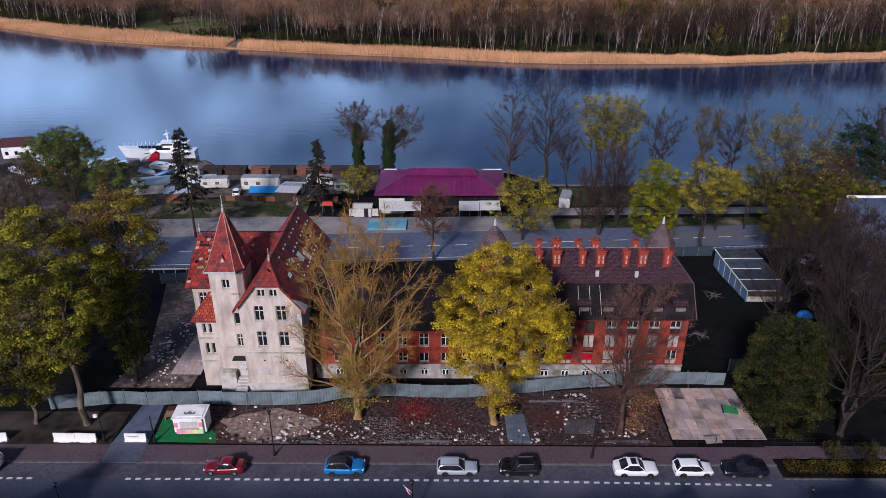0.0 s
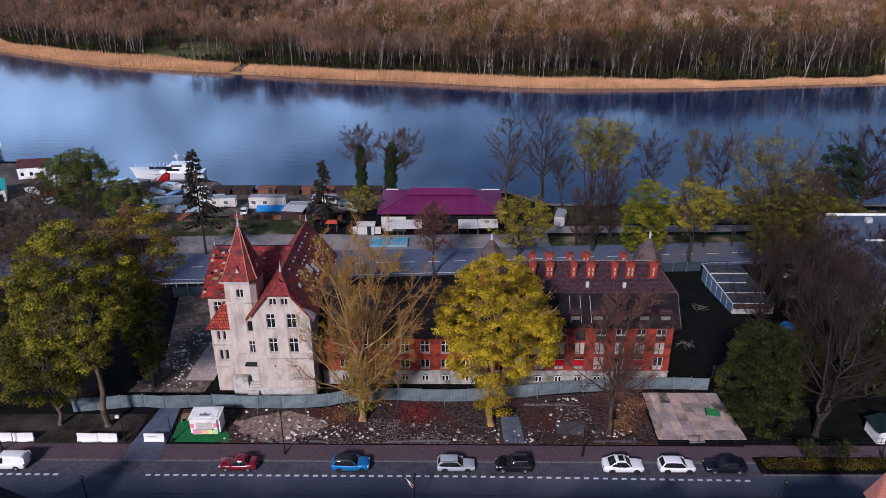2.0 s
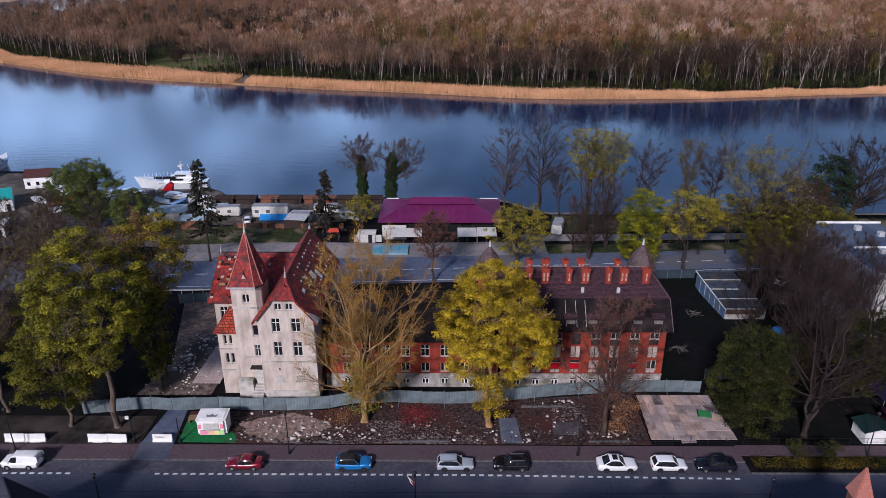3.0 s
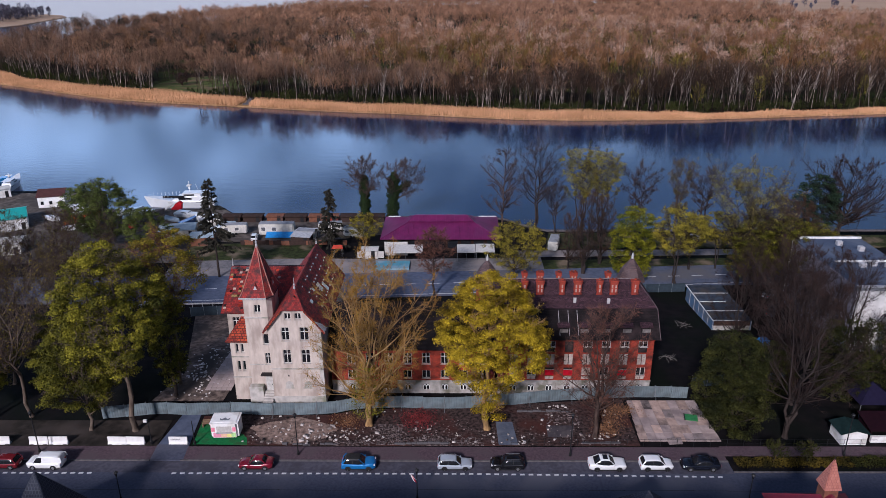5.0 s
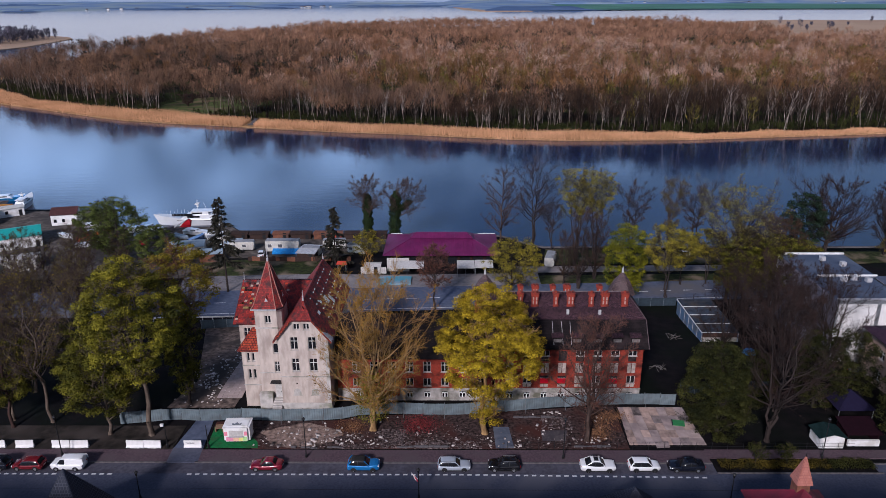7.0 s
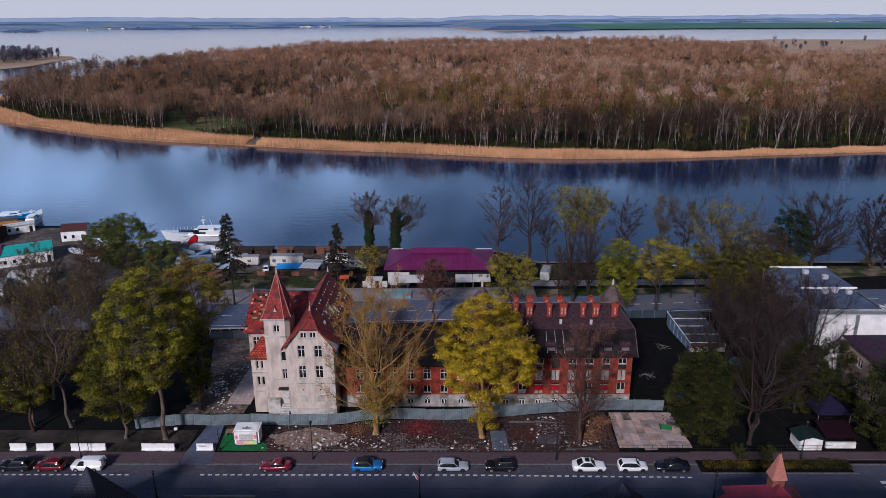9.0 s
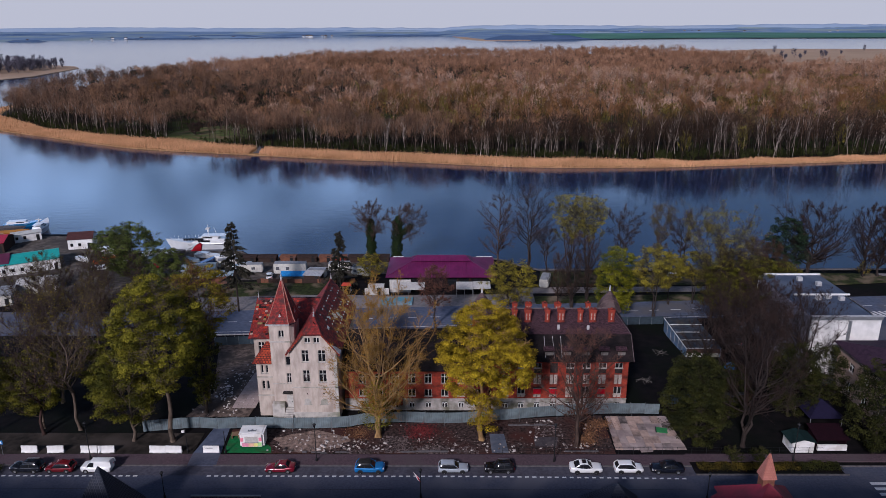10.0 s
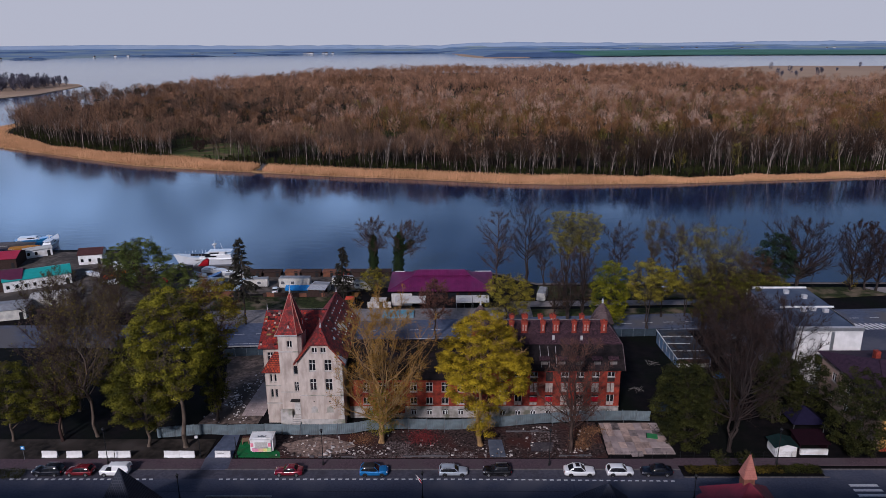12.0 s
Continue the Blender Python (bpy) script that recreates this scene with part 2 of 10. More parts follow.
for key, c1, c2 in (("chestnut", (0.43, 0.305, 0.013), (0.055, 0.036, 0.004)), ("bud", (0.19, 0.155, 0.032), (0.10, 0.085, 0.02)), ("gold", (0.26, 0.20, 0.018), (0.09, 0.07, 0.01)), ("fresh", (0.115, 0.135, 0.03), (0.03, 0.042, 0.012)), ("olive", (0.21, 0.185, 0.015), (0.034, 0.036, 0.007)),
                    ("green", (0.038, 0.039, 0.009), (0.009, 0.011, 0.004)), ("moss", (0.125, 0.115, 0.012), (0.021, 0.024, 0.005)), ("hedge", (0.085, 0.062, 0.010), (0.022, 0.019, 0.005)), ("yellow", (0.27, 0.215, 0.022), (0.10, 0.088, 0.013)),
                    ("spring", (0.20, 0.185, 0.010), (0.022, 0.034, 0.005)), ("ivy", (0.018, 0.03, 0.01), (0.012, 0.02, 0.008)), ("spruce", (0.04, 0.036, 0.026), (0.022, 0.022, 0.017)),
                    ("ochre", (0.20, 0.15, 0.022), (0.10, 0.078, 0.014)), ("pine", (0.02, 0.034, 0.017), (0.012, 0.022, 0.012))):
    M["leaf_" + key] = mat(key + "_leaves", c1, c2, 0.45, 0.7, bump=0, jitter=0.48, island=True, detail=2.0)
M["reed"] = mat("dry_reeds", (0.64, 0.36, 0.19), (0.46, 0.25, 0.125), 0.05, 0.9, bump=0, jitter=0.3, island=True)
M["reed_bed"] = mat("reed_litter", (0.34, 0.2, 0.09), (0.22, 0.13, 0.06), 0.5, 0.95)
M["twig_tan"] = mat("tan_twigs", (0.28, 0.138, 0.058), (0.065, 0.033, 0.018), 0.085, 0.9, bump=0, jitter=0.2, island=True, c3=(0.12, 0.06, 0.022), scale3=0.014, detail=3.0)
M["twig_brown"] = mat("brown_twigs", (0.29, 0.165, 0.10), (0.058, 0.034, 0.024), 0.10, 0.9, bump=0, jitter=0.2, island=True, c3=(0.075, 0.05, 0.038), scale3=0.012, detail=3.0)
M["twig_rose"] = mat("rose_twigs", (0.42, 0.23, 0.14), (0.11, 0.06, 0.04), 0.07, 0.9, bump=0, jitter=0.2, island=True, c3=(0.15, 0.075, 0.038), scale3=0.010, detail=3.0)
M["twig_olive"] = mat("olive_brown_twigs", (0.15, 0.092, 0.024), (0.034, 0.023, 0.010), 0.09, 0.9, bump=0, jitter=0.2, island=True)
# darker copy of the brown twigs, with the wood's shade in the colour
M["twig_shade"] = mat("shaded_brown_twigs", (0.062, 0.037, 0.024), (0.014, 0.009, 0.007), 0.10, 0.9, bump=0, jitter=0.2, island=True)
M["twig_pale"] = mat("pale_pink_twigs", (0.56, 0.37, 0.28), (0.30, 0.19, 0.14), 0.09, 0.9, bump=0, jitter=0.2, island=True)
M["birch_trunk"] = mat("birch_trunks", (0.42, 0.35, 0.30), (0.11, 0.085, 0.07), 0.5, 0.85, bump=0, jitter=0.5, island=True)
M["forest_trunk"] = mat("brown_forest_trunks", (0.075, 0.055, 0.042), (0.022, 0.017, 0.014), 0.3, 0.9, bump=0, jitter=0.6, island=True)
M["forest_floor"] = mat("forest_floor", (0.022, 0.015, 0.009), (0.010, 0.008, 0.005), 0.05, 0.95, c3=(0.04, 0.05, 0.012), scale3=0.03)

# ---- building helpers ----
# The plan below is drawn with y foreshortened: one unit of plan depth is DEEP metres on the site.
DEEP = 1.193
def thing(name, label, category, at=(0, 0, 0), rz=0.0, group="", kind="", deep=False):
    """An empty at a place of the plan; deep: its parts are drawn in plan depth too."""
    ob = new(name)
    ob.empty_display_size = 0.3
    ob.matrix_basis = pose(at[0], at[1] * DEEP, at[2], 0, 0, rz)
    if deep:
        ob.scale = (1, DEEP, 1)
    return tagged(ob, label, category, group, kind)


def metre_map(bm):
    """A map in metres: along the level line and up the slope of each face."""
    lay = bm.loops.layers.uv.verify()
    up = Vector((0, 0, 1))
    for f in bm.faces:
        n = f.normal
        h = n.cross(up)
        h = h.normalized() if h.length > 1e-3 else Vector((1, 0, 0))
        v = h.cross(n)
        for lp in f.loops:
            lp[lay].uv = (lp.vert.co.dot(h), lp.vert.co.dot(v))


def finish(name, bm, material, smooth=False):
    bm.normal_update()
    metre_map(bm)
    me = bpy.data.meshes.new(name)
    bm.to_mesh(me)
    bm.free()
    me.materials.append(material)
    if smooth:
        me.polygons.foreach_set("use_smooth", [True] * len(me.polygons))
    return me


def part(name, bm, material, parent, label="", smooth=False, at=None):
    me = bm if isinstance(bm, bpy.types.Mesh) else finish(name, bm, material, smooth)
    ob = new(name, me)
    ob.parent = parent
    if at is not None:
        ob.matrix_basis = at
    return tagged(ob, label)


def single(name, bm, material, label, category, kind="", at=None, smooth=False, group=""):
    ob = new(name, bm if isinstance(bm, bpy.types.Mesh) else finish(name, bm, material, smooth))
    if at is not None:
        ob.matrix_basis = at
    return tagged(ob, label, category, group, kind)


def box(bm, x0, x1, y0, y1, z0, z1):
    v = [bm.verts.new(p) for p in ((x0, y0, z0), (x1, y0, z0), (x1, y1, z0), (x0, y1, z0), (x0, y0, z1), (x1, y0, z1), (x1, y1, z1), (x0, y1, z1))]
    for f in ((0, 3, 2, 1), (4, 5, 6, 7), (0, 1, 5, 4), (1, 2, 6, 5), (2, 3, 7, 6), (3, 0, 4, 7)):
        bm.faces.new([v[i] for i in f])
    return v


def boxm(*a):
    bm = bmesh.new()
    box(bm, *a)
    return bm


def prism(bm, pts, off):
    """A plate: the outline pts, thickened by off."""
    off = Vector(off)
    a = [bm.verts.new(p) for p in pts]
    b = [bm.verts.new(Vector(p) + off) for p in pts]
    n = len(pts)
    fs = [bm.faces.new(a), bm.faces.new(b[::-1])]
    for i in range(n):
        fs.append(bm.faces.new((a[i], b[i], b[(i + 1) % n], a[(i + 1) % n])))
    bmesh.ops.recalc_face_normals(bm, faces=fs)


def tube(bm, p0, p1, r0, r1, n=8, caps=True):
    p0, p1 = Vector(p0), Vector(p1)
    d = (p1 - p0).normalized()
    s = d.orthogonal().normalized()
    t = d.cross(s)
    rings = []
    for p, r in ((p0, r0), (p1, r1)):
        rings.append([bm.verts.new(p + r * (math.cos(2 * math.pi * (i + 0.5) / n) * s + math.sin(2 * math.pi * (i + 0.5) / n) * t)) for i in range(n)])
    for i in range(n):
        bm.faces.new((rings[0][i], rings[0][(i + 1) % n], rings[1][(i + 1) % n], rings[1][i]))
    if caps:
        bm.faces.new(rings[0][::-1])
        bm.faces.new(rings[1])


def lathe(bm, prof, n=12, cx=0.0, cy=0.0, turn=0.0):
    """Revolve (radius, z) pairs round an upright axis."""
    rings = []
    for r, z in prof:
        rings.append([bm.verts.new((cx + r * math.cos(2 * math.pi * i / n + turn), cy + r * math.sin(2 * math.pi * i / n + turn), z)) for i in range(n)])
    for a, b in zip(rings, rings[1:]):
        for i in range(n):
            bm.faces.new((a[i], a[(i + 1) % n], b[(i + 1) % n], b[i]))
    bm.faces.new(rings[0][::-1])
    bm.faces.new(rings[-1])


def wall(bm, x0, x1, top, holes=(), thick=0.45, z0=0.0, kinks=()):
    """A wall in its own frame: outer face at y=0, inner at y=thick; top is a height or a function of x; holes are (x0, x1, z0, z1)."""
    f = top if callable(top) else (lambda x: top)
    xs = sorted({round(v, 4) for v in (x0, x1, *kinks, *(h[0] for h in holes), *(h[1] for h in holes)) if x0 <= v <= x1})
    for a, b in zip(xs, xs[1:]):
        mid = (a + b) / 2
        z = z0
        for h in sorted((h for h in holes if h[0] < mid < h[1]), key=lambda h: h[2]):
            if h[2] > z:
                box(bm, a, b, 0, thick, z, h[2])
            z = h[3]
        v = [bm.verts.new(p) for p in ((a, 0, z), (b, 0, z), (b, thick, z), (a, thick, z), (a, 0, f(a)), (b, 0, f(b)), (b, thick, f(b)), (a, thick, f(a)))]
        for q in ((0, 3, 2, 1), (4, 5, 6, 7), (0, 1, 5, 4), (1, 2, 6, 5), (2, 3, 7, 6), (3, 0, 4, 7)):
            bm.faces.new([v[i] for i in q])
    bmesh.ops.remove_doubles(bm, verts=bm.verts[:], dist=0.001)


def raw_mesh(name, verts, faces, material):
    """A mesh from arrays: faces is an (n, 3) or (n, 4) array."""
    verts, faces = np.asarray(verts, np.float32), np.asarray(faces, np.int32)
    me = bpy.data.meshes.new(name)
    me.vertices.add(len(verts))
    me.vertices.foreach_set("co", verts.ravel())
    k = faces.shape[1]
    me.loops.add(faces.size)
    me.loops.foreach_set("vertex_index", faces.ravel())
    me.polygons.add(len(faces))
    me.polygons.foreach_set("loop_start", np.arange(0, faces.size, k, dtype=np.int32))
    me.update(calc_edges=True)
    me.materials.append(material)
    return me


# ---- ground, street, river ----
def gz(y):
    return 0.0 if y < 18 else (-3.0 * (y - 18) / 28 if y < 46 else -3.0)


QUAY = ((-5000, 112), (-104, 112), (-96, 97), (-62, 97), (-56, 91), (14, 91), (24, 82), (5000, 79))
def quay_y(x):
    return float(np.interp(x, [q[0] for q in QUAY], [q[1] for q in QUAY]))


xs = sorted({-4900, -2500, -1200, -600, -300, -200, *range(-150, 151, 3), -104, -96, -62, -56, 14, 24, 200, 300, 600, 1200, 2500, 4900})
rows = [lambda x, v=v: (v, gz(v)) for v in (-4900, -1000, -200, -60, -20, -10, *range(-6, 76, 2))]
rows += [lambda x: (quay_y(x) - 0.02, -3.0), lambda x: (quay_y(x), -7.0), lambda x: (4900, -7.0)]
gv, gf = [], []
for fn in rows:
    for x in xs:
        y, z = fn(x)
        if 18 < y < 75 or 5.5 < y <= 18:
            z += 0.08 * noise.noise(Vector((x * 0.15, y * 0.15, 0)))
        gv.append((x, max(-4900, min(4900, y * DEEP)), z - 0.03))
nx = len(xs)
for j in range(len(rows) - 1):
    for i in range(nx - 1):
        gf.append((j * nx + i, j * nx + i + 1, (j + 1) * nx + i + 1, (j + 1) * nx + i))
tagged(new("ground", raw_mesh("ground", gv, gf, M["soil"])), "bare soil and patchy grass between street and river, darkened for tree shade", "ground", kind="structure")


def flat(name, pts, z, material, label, category="", thick=0.06, kind="structure"):
    bm = bmesh.new()
    prism(bm, [(x, y * DEEP, z if not callable(z) else z(y)) for x, y in pts], (0, 0, -thick))
    return single(name, bm, material, label, category or name.replace("_", " "), kind)


flat("road", [(-400, -9.5), (400, -9.5), (400, 1.55), (-400, 1.55)], 0.0, M["asphalt"], "grey asphalt street with a dashed white line", "road", 0.04)
flat("pavement", [(-400, 1.75), (36.5, 1.75), (36.5, 4.0), (-400, 4.0)], 0.13, M["paver_red"], "dull red paved footway beside the street", "pavement", 0.2)
flat("pavement_east", [(36.5, 2.6), (400, 2.6), (400, 4.2), (36.5, 4.2)], 0.13, M["paver_red"], "dull red paved footway behind the hedge bed", "pavement", 0.2)
flat("driveway", [(-37.9, 1.6), (-33.6, 1.6), (-33.9, 4.3), (-38.1, 4.3)], 0.14, M["asphalt"], "grey paved driveway crossing the footway", "driveway", 0.2)
flat("driveway_inner", [(-38.1, 4.3), (-33.9, 4.3), (-34.6, 10.2), (-37.2, 10.2)], 0.04, M["asphalt_far"], "worn grey track leading to the fence", "track", 0.1)

flat("parking_strip", [(-400, -0.3), (36.5, -0.3), (36.5, 1.55), (-400, 1.55)], 0.006, mat("patched_asphalt", (0.092, 0.088, 0.112), (0.06, 0.058, 0.077), 2.0, 0.88, bump=0.1, c3=(0.055, 0.052, 0.066), scale3=0.25), "worn grey asphalt parking strip beside the kerb", "parking strip", 0.03)

kerb = thing("kerb", "weathered concrete kerb along the street", "kerb", kind="structure", deep=True)
kme = finish("kerb_stone", boxm(0.004, 1.996, 1.56, 1.74, -0.1, 0.14), M["kerb"])
for i in range(70):
    x = -70 + 2 * i
    if not -38.5 < x < -34:
        part("kerb_stone", kme, None, kerb, at=pose(x, 0, 0))

marks = thing("lane_marking", "dashed white painted line on the asphalt", "road marking", kind="structure", deep=True)
dme = finish("dash", boxm(-0.29, 0.29, -0.12, 0.12, 0.0, 0.006), M["line"])
for i in range(95):
    x = -66 + 1.07 * i
    if not -44.3 < x < -34.6 and x < 35.5:
        part("dash", dme, None, marks, at=pose(x, -0.42 - 0.0125 * max(0.0, x - 3), 0.008))
crossing = thing("zebra_crossing", "white zebra crossing painted on the asphalt", "road marking", kind="structure", deep=True)
zme = finish("stripe", boxm(-2.1, 2.1, -0.25, 0.25, 0.0, 0.006), M["line"])
for i in range(8):
    part("stripe", zme, None, crossing, at=pose(62.6, -1.7 - 1.0 * i, 0.002))
patch = thing("tar_seam", "dark tar seam running along the street", "tar seam", kind="structure", deep=True)
for i in range(26):
    x = -62 + 4.2 * i
    part("seam", boxm(x, x + 4.3, -2.95 + 0.06 * math.sin(i), -2.9 + 0.06 * math.sin(i), 0, 0.004), M["black_iron"], patch)

# water
WATER = -4.5
wm = bpy.data.materials.new("river_water")
wm.use_nodes = True
nt = wm.node_tree
bs = nt.nodes["Principled BSDF"]
bs.inputs["Base Color"].default_value = (0.002, 0.012, 0.05, 1)
bs.inputs["Roughness"].default_value = 0.09
bs.inputs["IOR"].default_value = 1.62
co = nt.nodes.new("ShaderNodeTexCoord")
mp = nt.nodes.new("ShaderNodeMapping")
mp.inputs["Scale"].default_value = (0.35, 1.0, 1.0)
n1 = nt.nodes.new("ShaderNodeTexNoise")
n1.inputs["Scale"].default_value, n1.inputs["Detail"].default_value = 0.5, 5
bp = nt.nodes.new("ShaderNodeBump")
bp.inputs["Strength"].default_value, bp.inputs["Distance"].default_value = 0.14, 0.1
for a, b in ((co.outputs["Object"], mp.inputs["Vector"]), (mp.outputs["Vector"], n1.inputs["Vector"]), (n1.outputs["Fac"], bp.inputs["Height"]), (bp.outputs["Normal"], bs.inputs["Normal"])):
    nt.links.new(a, b)
bm = bmesh.new()
bm.faces.new([bm.verts.new(p) for p in ((-4900, 70, WATER), (4900, 70, WATER), (4900, 4900, WATER), (-4900, 4900, WATER))])
single("water", bm, wm, "calm dark blue river water reflecting the cloudy sky", "water", "structure")

# the wooded island over the river
SHORE = ((-404, 600), (-396, 520), (-386, 455), (-376, 415), (-362, 375), (-345, 347), (-304, 322), (-256, 298), (-222, 280), (-182, 260), (-151, 251), (-116, 243), (-82, 234.5), (-54, 228), (-25, 223.5), (2.5, 217.4), (29, 211.4), (55, 209), (107, 209.5), (135, 212.5), (165, 216), (199, 220), (222, 223), (330, 240), (900, 335), (1700, 420))
BACK = ((1700, 1150), (900, 1240), (410, 1381), (255, 1270), (128, 1230), (10, 1262), (-112, 1245), (-251, 1100), (-317, 928), (-343, 823), (-377, 750), (-407, 660), (-408, 615))
def shore_y(x):
    return float(np.interp(x, [p[0] for p in SHORE], [p[1] for p in SHORE]))


bm = bmesh.new()
prism(bm, [(x, y * DEEP + 1.0, WATER + 0.45) for x, y in SHORE] + [(x, y * DEEP, WATER + 0.45) for x, y in BACK], (0, 0, -1.5))
bmesh.ops.triangulate(bm, faces=bm.faces[:])
single("island_ground", bm, M["forest_floor"], "brown leaf-strewn floor of the wooded island", "ground", "structure")

REED_X, REED_W = [-440, -370, -300, -265, -217, -175, -120, -100, 60, 120, 360], [34, 40, 28, 17, 20, 26, 17, 14, 13, 9, 8]
rng = np.random.default_rng(5)
def blades(n, px, py, z0, h, w, lean):
    """Narrow upright triangles at px, py."""
    a = rng.uniform(0, math.pi, n)
    dx, dy = np.cos(a) * w / 2, np.sin(a) * w / 2
    v = np.empty((n, 3, 3))
    v[:, 0] = np.stack([px - dx, py - dy, z0], 1)
    v[:, 1] = np.stack([px + dx, py + dy, z0], 1)
    v[:, 2] = np.stack([px + rng.normal(0, lean, n), py + rng.normal(0, lean, n), z0 + h], 1)
    return v.reshape(-1, 3), np.arange(n * 3).reshape(-1, 3)


n = 130000
px = rng.uniform(-377, 360, n)
sy = np.interp(px, [p[0] for p in SHORE], [p[1] for p in SHORE])
depth = np.interp(px, REED_X, REED_W) * (1 + 0.10 * np.sin(px * 0.11) * np.sin(px * 0.031) + np.where(px > 95, 0.35, 0) * np.sin(px * 0.19) * np.sin(px * 0.07))
dd = rng.uniform(0, 1, n) * depth
gap = (np.abs(px + 104) < 3.0)
keep = ~gap
px, dd, sy, depth = px[keep], dd[keep], sy[keep], depth[keep]
hh = rng.uniform(1.7, 2.4, len(px)) * np.interp(px, [-440, -260, -120, 60, 130, 360], [1.15, 1.2, 1.4, 1.4, 0.85, 0.7]) * np.where(dd < 1.0, 0.7, 1)
v, f = blades(len(px), px, (sy + dd) * DEEP, np.full(len(px), WATER + 0.1), hh, rng.uniform(0.08, 0.24, len(px)), 0.16)
tagged(new("reed_belt", raw_mesh("reed_belt", v, f, M["reed"])), "belt of dry tan reeds along the far bank", "reeds", kind="stuff")
bm = bmesh.new()
rx = [-376 + 8 * i for i in range(92)]
prism(bm, [(x, shore_y(x) * DEEP + 0.5, WATER + 0.6) for x in rx] + [(x, DEEP * shore_y(x) + DEEP * float(np.interp(x, REED_X, REED_W)), WATER + 0.6) for x in rx[::-1]], (0, 0, -1))
bmesh.ops.triangulate(bm, faces=bm.faces[:])
single("reed_bank", bm, M["reed_bed"], "tan litter bed beneath the reeds", "ground", "structure")


# the wood: trunks and bare crowns, denser detail towards the river
def wood(name, spots, tufts, tw, tl, limbs, label, mats=("forest_trunk", "twig_tan"), hs=(12.5, 22), crown0=0.45, stout=1.0):
    n = len(spots)
    h = rng.uniform(*hs, n) * (0.92 + 0.2 * np.sin(spots[:, 0] * 0.021 + 1.3) * np.cos(spots[:, 1] * 0.017) + 0.16 * np.sin(spots[:, 0] * 0.13) * np.sin(spots[:, 1] * 0.07 + 0.05 * spots[:, 0]))
    base = np.column_stack([spots[:, 0], spots[:, 1] * DEEP, np.full(n, WATER + 0.4)])
    wide = rng.uniform(0.8, 1.55, n)
    lean = np.column_stack([rng.normal(0, 0.11, n), rng.normal(0, 0.11, n), np.ones(n)])
    tv, tf = [], []
    def sticks(p0, p1, r0, r1):
        k = len(p0)
        o = sum(len(q) for q in tv)
        ring = np.array([(math.cos(a), math.sin(a), 0) for a in (0.3, 2.4, 4.5)])
        q = np.concatenate([(p0[:, None] + ring[None] * r0[:, None, None]), (p1[:, None] + ring[None] * r1[:, None, None])], 1)
        tv.append(q.reshape(-1, 3))
        idx = np.array([(0, 1, 4, 3), (1, 2, 5, 4), (2, 0, 3, 5)])
        tf.append((o + 6 * np.arange(k)[:, None, None] + idx[None]).reshape(-1, 4))
    r = rng.uniform(0.14, 0.26, n) * stout
    knee = base + lean * (h * 0.45)[:, None] + rng.normal(0, 0.35, (n, 3)) * np.array([1, 1, 0])
    sticks(base, knee, r, r * 0.7)
    sticks(knee, base + lean * (h * 0.95)[:, None], r * 0.7, r * 0.2)
    for j in range(limbs):
        t = rng.uniform(0.35, 0.8, n)
        p0 = base + lean * (h * t)[:, None]
        a = rng.uniform(0, 2 * math.pi, n)
        ln = h * rng.uniform(0.14, 0.26, n)
        p1 = p0 + np.column_stack([np.cos(a) * ln * 0.55, np.sin(a) * ln * 0.55, ln])
        sticks(p0, p1, r * 0.45, r * 0.12)
    ob = thing(name, label, "trees", kind="stuff")
    part("trunks", raw_mesh("trunks", np.concatenate(tv), np.concatenate(tf), M[mats[0]]), None, ob, "pale slender trunks")
    # twig tufts: slim triangles, root inside the crown, tip outwards and up
    k = n * tufts
    own = np.repeat(np.arange(n), tufts)
    a = rng.uniform(0, 2 * math.pi, k)
    zc = rng.beta(2.0, 1.35, k)
    rad = 0.17 * (h * wide)[own] * np.sqrt(np.clip(1 - (1.75 * zc - 0.8) ** 2, 0.03, 1)) * np.sqrt(rng.uniform(0.2, 1, k))
    z = (crown0 + (1.0 - crown0) * zc) * h[own]
    p = base[own] + lean[own] * z[:, None] + np.column_stack([np.cos(a) * rad, np.sin(a) * rad, np.zeros(k)])
    ln = rng.uniform(0.6, 1.3, k) * tl
    d = np.column_stack([np.cos(a) * 0.7 + rng.normal(0, 0.3, k), np.sin(a) * 0.7 + rng.normal(0, 0.3, k), np.full(k, 0.85)])
    d /= np.linalg.norm(d, axis=1)[:, None]
    b = rng.uniform(0, 2 * math.pi, k)
    side = np.column_stack([np.cos(b), np.sin(b), rng.normal(0, 0.3, k)]) * (tw * rng.uniform(0.5, 1.2, k) / 2)[:, None]
    q = np.stack([p - side, p + side, p + d * ln[:, None]], 1).reshape(-1, 3)
    part("twigs", raw_mesh("twigs", q, np.arange(3 * k).reshape(-1, 3), M[mats[1]]), None, ob, "bare brown twig crowns")
    return ob


def scatter(n, xr, yr, ok):
    out = []
    while len(out) < n:
        p = np.column_stack([rng.uniform(*xr, 4 * n), rng.uniform(*yr, 4 * n)])
        out.extend(p[ok(p)].tolist())
    return np.array(out[:n])


